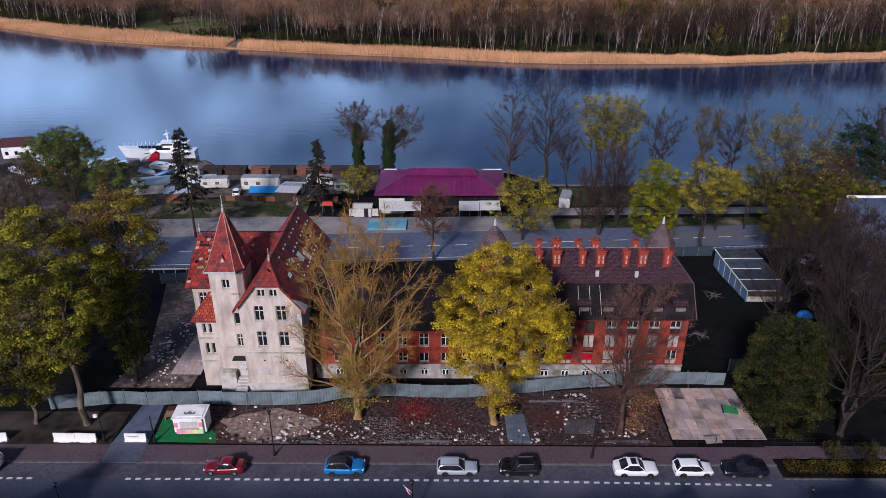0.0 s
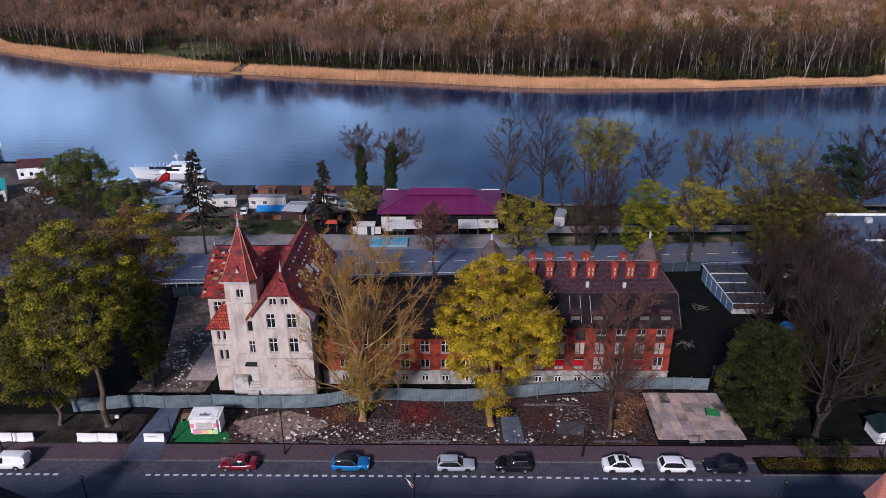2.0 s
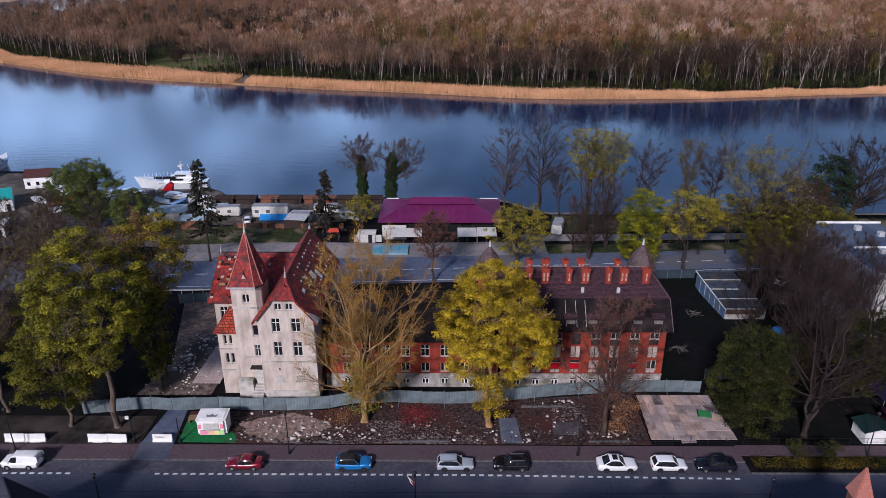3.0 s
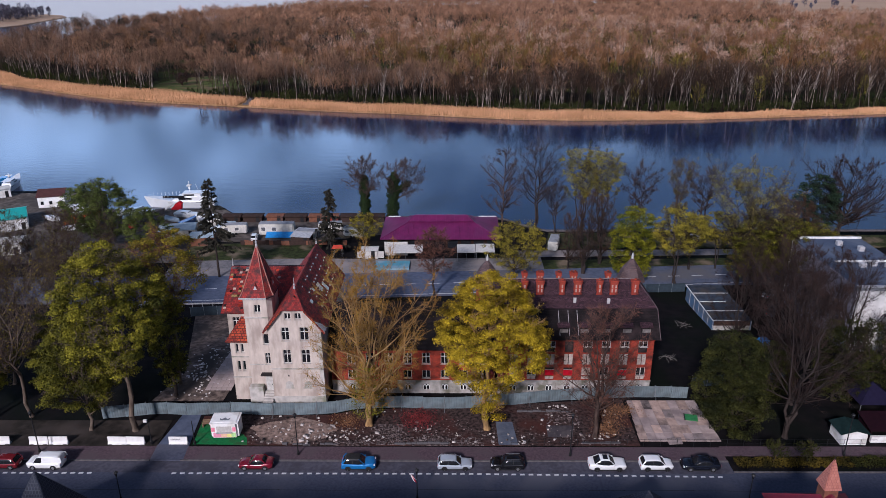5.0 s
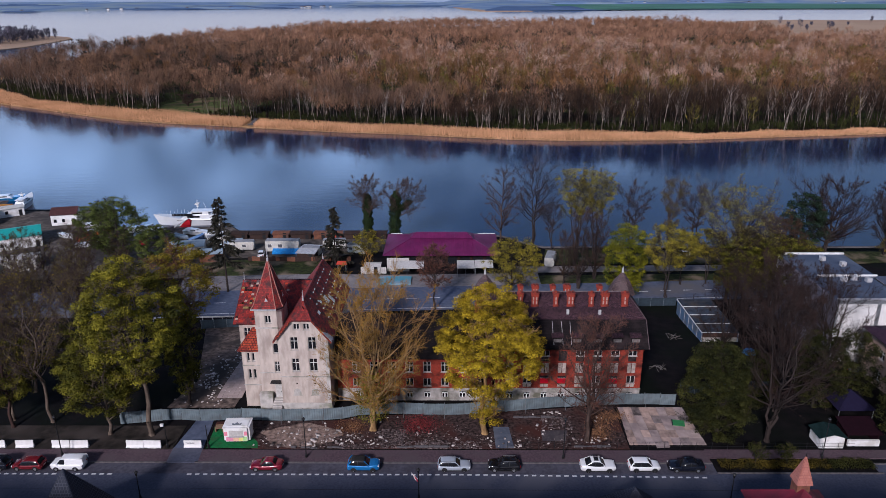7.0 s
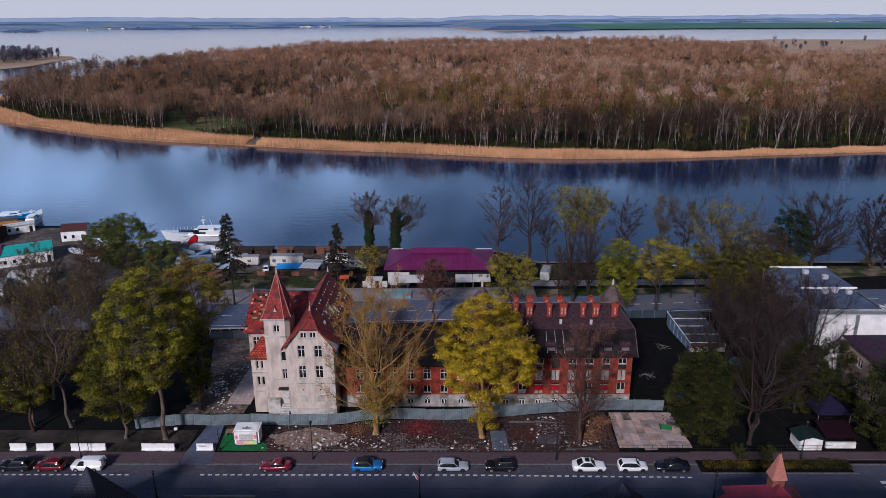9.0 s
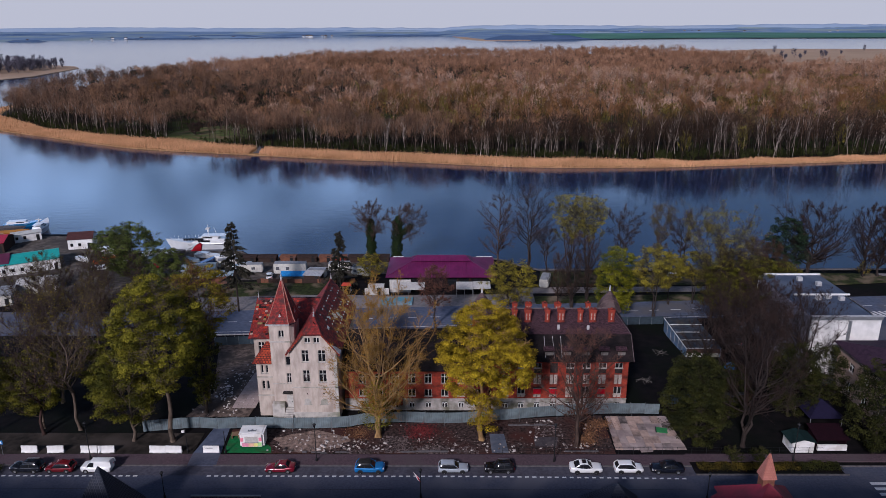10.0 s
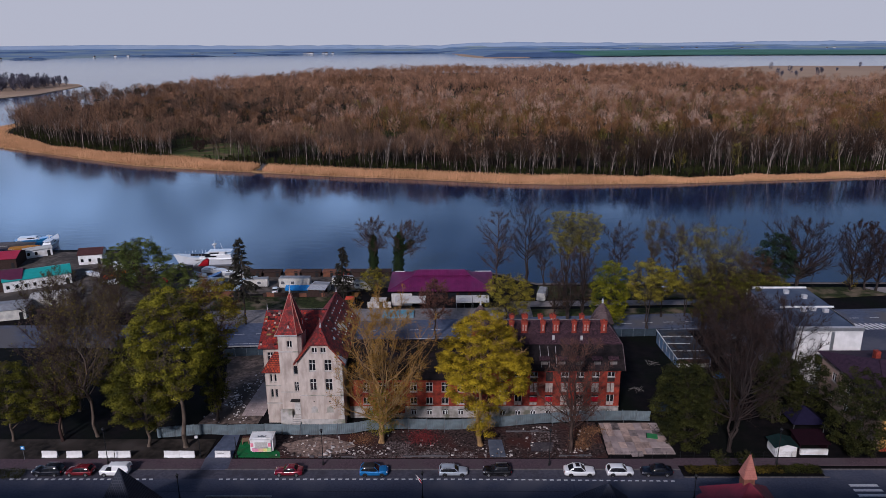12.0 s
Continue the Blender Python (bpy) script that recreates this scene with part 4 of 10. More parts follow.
# snow guards: rows of pale marks up the east slope
guard_me = finish("snow_guard", boxm(-0.11, 0.11, 0, 0.26, 0, 0.12), M["metal_pale"])
for i in range(12):
    for j in range(4):
        if (i * 5 + j * 3) % 7 < 5:
            y, d = 3.6 + i * 1.02 + 0.3 * (j % 2), 0.6 + j * 0.85
            part("snow_guard", guard_me, None, villa, at=vpose(-20.9, 13.5, 0) @ pose(d, y, RZ - k * d + 0.2))
rt_ = random.Random(17)
# tile tones; the darkest plates also stand for dark gaps of missing tiles
TILE_SHADES = [mat("%s_tile" % n, c, tuple(v * 0.6 for v in c), 3.0, 0.85) for n, c in (("mossy", (0.30, 0.22, 0.09)), ("bleached", (0.48, 0.36, 0.30)), ("bright_red", (0.46, 0.055, 0.03)), ("blackish", (0.035, 0.022, 0.022)), ("slate_grey", (0.13, 0.11, 0.12)))]
tile_me = [finish("tile", boxm(-0.2, 0.2, -0.17, 0.17, 0.0, 0.035), m) for m in TILE_SHADES]
for i in range(90):
    x, t = rt_.uniform(-32.0, -27.9 if i % 3 else -24.8), rt_.uniform(0.04, 0.97)
    kind = 3 if t > 0.88 else rt_.choice((0, 0, 1, 2, 2, 3, 3))
    part("tile", tile_me[4 if t > 0.93 else kind], None, villa, at=vpose(round(x / 0.42) * 0.42, 16.85 + 6.15 * round(t * 20) / 20, 12.1 + 4.3 * round(t * 20) / 20 + 0.17) @ Matrix.Rotation(math.atan(4.3 / 6.15), 4, "X"))
for i in range(110):
    d, y = rt_.uniform(0.3, 4.1), rt_.uniform(0.4, 15.6)
    part("tile", tile_me[rt_.choice((4, 4, 3, 3, 1)) if d < 1.9 else rt_.choice((2, 3, 3, 2, 4))], None, villa, at=vpose(-20.9, 13.5, 0) @ pose(d, round(y / 0.42) * 0.42, RZ - k * d + 0.17) @ Matrix.Rotation(math.atan(k), 4, "Y"))

# left wing: x -31.6 to -24.6, y 17.3 to 28.8, ridge at y 23, z 16.4
bm = bmesh.new()
wall(bm, 0, 7.2, 12.3, [(0.7, 1.7, 9.4, 11.3), (0.7, 1.7, 5.6, 7.6)], 0.45, -1.0)
part("wing_front_wall", bm, M["plaster"], villa, at=vpose(-31.6, 17.3, 0))
for z in (9.4, 5.6):
    window(villa, vpose(-30.9, 17.3, z), 1.0, 1.9, "cross")
part("wing_string_course", boxm(-0.06, 3.0, -0.1, 0, 8.6, 8.75), M["plinth"], villa, at=vpose(-31.6, 17.3, 0))
bm = bmesh.new()
wall(bm, 0, 11.5, lambda x: 12.3 + 4.0 * (1 - abs(x - 5.75) / 5.75), [(3, 4, 9, 10.9), (7.5, 8.5, 9, 10.9), (3, 4, 5, 6.9), (7.5, 8.5, 5, 6.9)], 0.45, -2.5, (5.75,))
part("wing_side_wall", bm, M["plaster"], villa, at=vpose(-31.6, 28.8, 0, -90))
for x in (3, 7.5):
    for z in (9, 5):
        window(villa, vpose(-31.6, 28.8, 0, -90) @ pose(x, 0, z), 1.0, 1.9, "cross")
bm = bmesh.new()
wall(bm, 0, 7.2, 12.3, (), 0.45, -2.5)
part("wing_back_wall", bm, M["plaster"], villa, at=vpose(-24.4, 28.8, 0, 180))
for s in (-1, 1):
    bm = bmesh.new()
    slope(bm, [(-32.3, 23 + s * 6.15, 12.1), (-24.2 if s > 0 else -24.0, 23 + s * 6.15, 12.1), (-21.2, 23, 16.4), (-32.3, 23, 16.4)])
    part("wing_roof", bm, M["tile_red"], villa, "patched red and orange clay tiled slope", at=vpose(0, 0, 0))
bm = bmesh.new()
tube(bm, (-32.3, 23, 16.55), (-21.2, 23, 16.55), 0.13, 0.13, 6)
part("ridge_cap", bm, M["slate"], villa, at=vpose(0, 0, 0))
finial(vpose(-32.1, 23, 16.5), 1.3, 0.13)

# tower: octagonal corner on the east, y 14.5 to 18.1
TX0, TX1, TY0, TY1, TZ = -28.0, -24.15, 14.5, 18.2, 15.9
outline = [(TX0, TY0), (TX1 - 0.6, TY0), (TX1, TY0 + 0.6), (TX1, TY1), (TX0, TY1)]
bm = bmesh.new()
wall(bm, 0, TX1 - 0.6 - TX0, TZ, [(1.45, 2.35, 13.7, 14.9), (2.3, 3.05, 8.7, 10.3), (2.3, 3.05, 5.5, 7.3)], 0.4, -1.6)
part("tower_front_wall", bm, M["plaster"], villa, at=vpose(TX0, TY0, 0))
window(villa, vpose(TX0 + 1.45, TY0, 13.7), 0.9, 1.2, "split")
window(villa, vpose(TX0 + 2.3, TY0, 8.7), 0.75, 1.6, "plain")
window(villa, vpose(TX0 + 2.3, TY0, 5.5), 0.75, 1.8, "cross")
part("tower_gutter", boxm(TX0 - 0.4, TX1 - 0.45, TY0 - 0.42, TY0 - 0.36, 15.95, 16.15), M["metal_pale"], villa, "dented zinc gutter", at=vpose(0, 0, 0))
part("string_course", boxm(TX0 - 0.06, TX1 - 0.58, TY0 - 0.08, TY0 - 0.002, 5.35, 5.5), M["plinth"], villa, at=vpose(0, 0, 0))
bm = bmesh.new()
prism(bm, [(TX1 - 0.6, TY0, -1.6), (TX1, TY0 + 0.6, -1.6), (TX1, TY1, -1.6), (TX1 - 0.4, TY1, -1.6), (TX1 - 0.4, TY0 + 0.8, -1.6), (TX1 - 0.6, TY0 + 0.4, -1.6)], (0, 0, TZ + 1.6))
part("tower_side_wall", bm, M["plaster"], villa, at=vpose(0, 0, 0))
part("tower_side_wall", boxm(TX0, TX0 + 0.4, TY0 + 0.41, TY1, -1.6, TZ), M["plaster"], villa, at=vpose(0, 0, 0))
part("tower_back_wall", boxm(TX0 + 0.41, TX1 - 0.41, TY1 - 0.4, TY1, -1.6, TZ), M["plaster"], villa, at=vpose(0, 0, 0))
part("tower_band", boxm(TX0 - 0.08, TX1 - 0.5, TY0 - 0.09, TY0 - 0.002, 12.85, 13.05), M["plinth"], villa, at=vpose(0, 0, 0))
cx, cy = -25.9, 16.3
ring = [(TX0 - 0.35, TY0 - 0.35), (TX1 - 0.5, TY0 - 0.35), (TX1 + 0.35, TY0 + 0.5), (TX1 + 0.35, TY1 + 0.35), (TX0 - 0.35, TY1 + 0.35)]
bm = bmesh.new()
prism(bm, [(x, y, TZ) for x, y in ring], (0, 0, 0.22))
part("tower_eave", bm, M["slate"], villa, "dark eave of the tower roof", at=vpose(0, 0, 0))
bm = bmesh.new()
lv = []
for kx, z in ((1.0, TZ + 0.22), (0.86, TZ + 0.75), (0.45, 19.6), (0.04, 22.8)):
    lv.append([bm.verts.new((cx + (x - cx) * kx, cy + (y - cy) * kx, z)) for x, y in ring])
for a, b in zip(lv, lv[1:]):
    for i in range(5):
        bm.faces.new((a[i], a[(i + 1) % 5], b[(i + 1) % 5], b[i]))
bm.faces.new(lv[-1])
part("spire", bm, M["tile_red"], villa, "steep red tiled spire", at=vpose(0, 0, 0))
HIPT = mat("pale_hip_tiles", (0.42, 0.2, 0.16), (0.3, 0.13, 0.1), 2, 0.8)
for x, y in ring[:5]:
    bm = bmesh.new()
    for a, b in zip(lv_z := [(1.0, TZ + 0.25), (0.86, TZ + 0.78), (0.45, 19.63), (0.04, 22.83)], lv_z[1:]):
        tube(bm, (cx + (x - cx) * a[0], cy + (y - cy) * a[0], a[1]), (cx + (x - cx) * b[0], cy + (y - cy) * b[0], b[1]), 0.07, 0.07, 5)
    bmesh.ops.remove_doubles(bm, verts=bm.verts[:], dist=0.02)
    part("hip_cap", bm, HIPT, villa, "paler hip tiles", at=vpose(0, 0, 0))
finial(vpose(cx, cy, 22.6), 2.2, 0.17)
for rz, dx, dy in ((0, -0.2, -1.72), (90, 1.75, 0.1)):   # spire dormers
    bm = bmesh.new()
    prism(bm, [(-0.42, 0, 0), (0.42, 0, 0), (0, 0, 1.0)], (0, 1.2, 0))
    d = part("spire_dormer", bm, M["tile_red"], villa, "small triangular roof dormer", at=vpose(cx + dx, cy + dy, 17.1, rz))
    bm = bmesh.new()
    prism(bm, [(-0.26, -0.02, 0.08), (0.26, -0.02, 0.08), (0, -0.02, 0.66)], (0, -0.02, 0))
    part("louvre", bm, M["metal_pale"], d)

# the bay beside the tower, with its orange roof
bm = bmesh.new()
wall(bm, 0, 2.7, 9.0, [(0.75, 1.15, 7.1, 8.5), (1.5, 1.9, 7.1, 8.5), (0.75, 1.2, 4.1, 5.7), (1.5, 1.95, 4.1, 5.7)], 0.35, -1.6)
part("bay_front_wall", bm, M["plaster"], villa, at=vpose(-30.7, 14.9, 0))
for x, z, h in ((0.75, 7.1, 1.4), (1.5, 7.1, 1.4), (0.75, 4.1, 1.6), (1.5, 4.1, 1.6)):
    window(villa, vpose(-30.7 + x, 14.9, z), 0.4 if z > 6 else 0.45, h, "plain")
part("bay_side_wall", boxm(-30.7, -30.35, 15.26, 17.29, -1.6, 9.0), M["plaster"], villa, at=vpose(0, 0, 0))
for z in (6.35, 3.0):
    part("bay_string_course", boxm(-30.78, -28.0, 14.78, 14.9, z, z + 0.15), M["plinth"], villa, at=vpose(0, 0, 0))
bm = bmesh.new()
slope(bm, [(-31.1, 14.5, 8.95), (-28.01, 14.5, 8.95), (-28.01, 17.25, 11.4), (-29.4, 17.25, 11.4)])
slope(bm, [(-31.1, 14.5, 8.95), (-31.1, 17.25, 8.95), (-29.4, 17.25, 11.4)])
part("bay_roof", bm, M["tile_orange"], villa, "orange clay tiled lean-to roof", at=vpose(0, 0, 0))
# low buttress, entrance porch and door
part("buttress", boxm(-28.2, -26.2, 13.7, 14.49, -1.6, 2.2), M["plinth"], villa, "low rendered buttress", at=vpose(0, 0, 0))
door = part("door", boxm(-25.9, -24.9, 14.42, 14.5, 1.2, 3.4), M["window_white"], villa, "weathered entrance door", at=vpose(0, 0, 0))
part("door_handle", boxm(-25.1, -25.0, 14.38, 14.42, 2.1, 2.25), M["black_iron"], door)
part("porch_roof", boxm(-26.4, -24.5, 13.7, 14.49, 4.0, 4.1), M["black_iron"], villa, "thin dark porch canopy", at=vpose(0, 0, 0))
bm = bmesh.new()
for i in range(6):
    box(bm, -26.1, -24.7, 12.4 + 0.33 * i, 14.4, 0.2 * i, 0.2 * i + 0.2)
part("steps", bm, M["plinth"], villa, "worn mossy entrance steps", at=vpose(0, 0, 0))

# ---- the brick building ----
hall = thing("brick_building", "long derelict red brick building with a dark tiled mansard roof", "building", (8, 14.836, 0))
hall.scale = (1, 0.78, 1)
def hpose(x, y, z, rz=0):
    return pose(x - 8, y - 15.8, z, 0, 0, rz)


wx = [7.58 + 2.67 * i for i in range(9)]
ROWS = ((2.5, 3.05), (3.15, 4.5), (4.95, 6.75), (6.95, 8.85))
holes = [(x - 8 - 0.65, x - 8 + 0.65, z0, z1) for x in wx if x > 8.5 for z0, z1 in ROWS]
bm = bmesh.new()
wall(bm, 0, 22.5, 9.4, holes, 0.5, 2.2)
part("front_wall", bm, M["brick"], hall, at=hpose(8, 15.8, 0))
part("eave_cornice", boxm(-0.1, 22.6, -0.25, 0, 9.05, 9.3), M["brick"], hall, at=hpose(8, 15.8, 0))
part("sill_band", boxm(-0.05, 22.55, -0.05, 0, 6.79, 6.91), M["brick"], hall, at=hpose(8, 15.8, 0))
part("base_band", boxm(-0.05, 22.6, -0.1, 0, 2.2, 2.36), M["white_base"], hall, at=hpose(8, 15.8, 0))
def arch_holes(xs, z0=0.6, z1=1.6):
    return [(x - 0.45, x + 0.45, z0, z1) for x in xs]
bx = [x - 8 for x in wx if x > 8.5]
bm = bmesh.new()
wall(bm, 0, 22.5, 2.2, arch_holes(bx), 0.55, -1.5)
part("base_wall", bm, M["white_base"], hall, "peeling whitewashed base", at=hpose(8, 15.75, 0))
def arch_window(parent, m):
    """Paired arched basement lights in a pale surround."""
    if "arch" not in WIN:
        bm = bmesh.new()
        for s in (-1, 1):
            cxx = s * 0.24
            outer = [(cxx + 0.23 * math.cos(a), 0, 0.62 + 0.23 * math.sin(a)) for a in np.linspace(0, math.pi, 9)]
            inner = [(cxx + 0.16 * math.cos(a), 0, 0.6 + 0.16 * math.sin(a)) for a in np.linspace(0, math.pi, 9)]
            for i in range(8):
                prism(bm, [outer[i], outer[i + 1], inner[i + 1], inner[i]], (0, 0.1, 0))
            box(bm, cxx - 0.23, cxx - 0.16, 0, 0.1, 0, 0.6)
            box(bm, cxx + 0.16, cxx + 0.23, 0, 0.1, 0, 0.6)
        WIN["arch"] = (finish("window", bm, M["white_paint"]), finish("pane", boxm(-0.44, 0.44, 0.12, 0.14, 0.0, 0.98), M["glass_dark"]))
    w = part("window", WIN["arch"][0], None, parent, "paired arched basement window", at=m)
    part("pane", WIN["arch"][1], None, w)
for x in bx:
    arch_window(hall, hpose(8 + x, 15.75, 0.62))
M["transom"] = mat("greyed_transom_panel", (0.42, 0.35, 0.31), (0.26, 0.21, 0.19), 1.6, 0.85, jitter=0.25)
M["sash_dark"] = mat("dark_boarding", (0.045, 0.035, 0.035), (0.02, 0.016, 0.017), 1.5, 0.9)
for i, x in enumerate(bx):
    m = hpose(8 + x - 0.65, 15.8, 0)
    for k in (0, 1):
        plate(hall, "panel", m @ pose(0.66 * k, 0, 2.5), 0.62, 0.55, "transom", "pale panel beneath the window")
    if i in (2, 3, 6):
        plate(hall, "board", m @ pose(0, 0, 3.15), 1.3, 0.95, "board_red", "red painted board in the window opening")
        plate(hall, "board", m @ pose(0, 0, 4.1), 1.3, 0.4, "sash_dark", "dark plate in the gap over the red board", 0.04, 0.14)
        part("rail", boxm(0, 1.3, 0.05, 0.078, 0.9, 0.98), M["window_white"], hall, at=m @ pose(0, 0, 3.15))
    elif i in (4, 0):
        plate(hall, "board", m @ pose(0, 0, 3.15), 1.3, 1.35, "transom", "greyed board in the window opening")
    else:
        window(hall, m @ pose(0, 0, 3.15), 1.3, 1.35, "split")
    for k in (0, 1):
        plate(hall, "transom_light", m @ pose(0.67 * k, 0, 4.95), 0.60, 1.8, "transom", "pale boarded transom light")
    # one empty opening is filled with a dark board in place of its shade
    if i == 3:
        plate(hall, "board", m @ pose(0, 0, 6.95), 1.3, 1.9, "sash_dark", "dark board standing for the shade in an open window", 0.04, 0.3)
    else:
        plate(hall, "board", m @ pose(0, 0, 6.95), 1.3, 0.95, "sash_dark", "dark boarding in the lower half of the window", 0.04, 0.12)
        window(hall, m @ pose(0, 0, 7.92), 1.3, 0.93, "split")
bm = bmesh.new()
wall(bm, 0, 16.2, 9.4, [(3 + 2.7 * i, 4.2 + 2.7 * i, 4.2, 6.0) for i in range(4)], 0.5, -3.0)
part("side_wall", bm, M["brick"], hall, at=hpose(30.5, 16.3, 0, 90))
for i in range(4):
    window(hall, hpose(30.5, 16.3, 0, 90) @ pose(3 + 2.7 * i, 0, 4.2), 1.2, 1.8, "cross")
bm = bmesh.new()
wall(bm, 0, 46.9, 8.2, [(1.5 + 2.9 * i, 2.7 + 2.9 * i, 4.2, 6.2) for i in range(16)], 0.5, -3.0)
part("back_wall", bm, M["brick"], hall, at=hpose(30.5, 32.5, 0, 180))
for i in range(16):
    window(hall, hpose(30.5, 32.5, 0, 180) @ pose(1.5 + 2.9 * i, 0, 4.2), 1.2, 2.0, "cross")
# mansard roof: eave, break and ridge lines
e, b, r = 9.3, 13.1, 15.75
bm = bmesh.new()
slope(bm, [(7.6, 15.1, e), (31.15, 15.1, e), (30.95, 18.2, b), (7.9, 18.2, b)])
part("lower_slope", bm, M["slate_dark"], hall, "steep lower roof slope, darker than the upper one", at=hpose(0, 0, 0))
bm = bmesh.new()
slope(bm, [(7.9, 18.2, b), (30.95, 18.2, b), (28.8, 24.2, r), (8.6, 24.2, r)])
part("upper_slope", bm, M["slate"], hall, "brown-black tiled upper roof slope", at=hpose(0, 0, 0))
bm = bmesh.new()
slope(bm, [(7.9, 30.2, b), (30.95, 30.2, b), (28.8, 24.2, r), (8.6, 24.2, r)])
part("rear_slope", bm, M["slate"], hall, at=hpose(0, 0, 0))
bm = bmesh.new()
slope(bm, [(7.6, 33.5, e), (31.15, 33.5, e), (30.95, 30.2, b), (7.9, 30.2, b)])
part("rear_slope", bm, M["slate"], hall, at=hpose(0, 0, 0))
bm = bmesh.new()
slope(bm, [(31.15, 15.1, e), (31.15, 33.5, e), (30.95, 30.2, b), (30.95, 18.2, b)])
part("hip_slope", bm, M["slate"], hall, at=hpose(0, 0, 0))
bm = bmesh.new()
slope(bm, [(30.95, 18.2, b), (30.95, 30.2, b), (28.8, 24.2, r)])
part("hip_slope", bm, M["slate"], hall, at=hpose(0, 0, 0))
bm = bmesh.new()
slope(bm, [(7.6, 15.1, e), (7.6, 33.5, e), (7.9, 30.2, b), (7.9, 18.2, b)])
part("hip_slope", bm, M["slate"], hall, at=hpose(0, 0, 0))
bm = bmesh.new()
slope(bm, [(7.9, 18.2, b), (7.9, 30.2, b), (8.6, 24.2, r)])
part("hip_slope", bm, M["slate"], hall, at=hpose(0, 0, 0))
bm = bmesh.new()
tube(bm, (8.6, 24.2, r + 0.13), (28.8, 24.2, r + 0.13), 0.1, 0.1, 6)
tube(bm, (28.8, 24.2, r + 0.1), (30.98, 18.2, b + 0.1), 0.06, 0.06, 6)
tube(bm, (30.98, 18.2, b + 0.1), (31.2, 15.1, e + 0.1), 0.05, 0.05, 6)
part("ridge_cap", bm, mat("grey_ridge_tiles", (0.2, 0.17, 0.17), (0.12, 0.1, 0.1), 2, 0.8), hall, "greyish ridge and hip capping", at=hpose(0, 0, 0))
def chimney(x, y, z0, z1, w, d, cells):
    bm = bmesh.new()
    box(bm, -w / 2, w / 2, -d / 2, d / 2, z0, z1 - 0.5)
    box(bm, -w / 2 - 0.1, w / 2 + 0.1, -d / 2 - 0.1, d / 2 + 0.1, z0, z0 + 0.35)
    box(bm, -w / 2 - 0.1, w / 2 + 0.1, -d / 2 - 0.1, d / 2 + 0.1, z1 - 0.5, z1 - 0.3)
    box(bm, -w / 2 - 0.04, w / 2 + 0.04, -d / 2 - 0.04, d / 2 + 0.04, z1 - 0.3, z1 - 0.12)
    box(bm, -w / 2 - 0.14, w / 2 + 0.14, -d / 2 - 0.14, d / 2 + 0.14, z1 - 0.12, z1)
    ch = part("chimney", bm, M["brick"], hall, "ornate red brick chimney with pale recessed panels", at=hpose(x, y, 0))
    for i in range(cells):
        px = (i + 0.5) / cells * w - w / 2
        for za, zb in ((0.22, 0.44), (0.5, 0.72)):
            part("panel", boxm(px - 0.1, px + 0.1, -d / 2 - 0.02, -d / 2, z0 + (z1 - z0) * za, z0 + (z1 - z0) * zb), M["render_pink"], ch)
    for i in range(cells):
        px = (i + 0.5) / cells * w - w / 2
        bm = bmesh.new()
        lathe(bm, [(0.16, z1), (0.14, z1 + 0.25), (0.17, z1 + 0.3)], 8, px, 0)
        part("flue", bm, M["tile_orange"], ch)
for x, w, c in ((11.9, 0.75, 1), (14.15, 1.0, 2), (17.4, 0.7, 1), (19.7, 1.05, 2), (22.9, 0.7, 1), (25.0, 1.05, 2), (28.1, 0.95, 1)):
    chimney(x, 21.4, 14.3, 16.65, w, 0.9, c)
for x, w, c in ((12.2, 0.75, 1), (14.55, 1.05, 2), (17.35, 0.75, 1), (19.6, 1.05, 2), (24.8, 0.75, 1)):
    chimney(x, 25.7, 14.6, 16.45, w * 0.9, 0.9, c)
for x in (20.3, 23.4, 26.4, 29.2, 17.3):   # dormers in the lower slope
    bm = bmesh.new()
    box(bm, -0.75, 0.75, 0, 2.6, 0, 1.35)
    dm = part("dormer", bm, M["slate_dark"], hall, "small roof dormer with boarded light", at=hpose(x, 15.75, 9.75))
    bm = bmesh.new()
    slope(bm, [(-0.9, -0.2, 1.35), (0.9, -0.2, 1.35), (0.9, 3.0, 2.3), (-0.9, 3.0, 2.3)], 0.1)
    part("dormer_roof", bm, M["slate"], dm)
    part("dormer_light", boxm(-0.6, 0.6, -0.04, 0, 0.35, 1.1), mat("sooty_board", (0.2, 0.18, 0.17), (0.1, 0.09, 0.085), 2, 0.9), dm, "greyed board")
for x, y in ((19.1, 19.3), (24.0, 19.2)):
    z = b + (y - 18.2) * (r - b) / 6.0 + 0.15
    part("roof_vent", boxm(-0.2, 0.2, -0.2, 0.2, 0, 0.75), M["metal_pale"], hall, "small pale roof vent", at=hpose(x, y, z))
bm = bmesh.new()
for x in (16.6, 18.0, 19.3):
    tube(bm, (x, 17.9, 13.0), (x + 0.15, 15.4, 9.95), 0.03, 0.03, 5)
part("bare_rafter", bm, M["metal_pale"], hall, "exposed pale rafters over the dark lower slope", at=hpose(0, 0, 0))
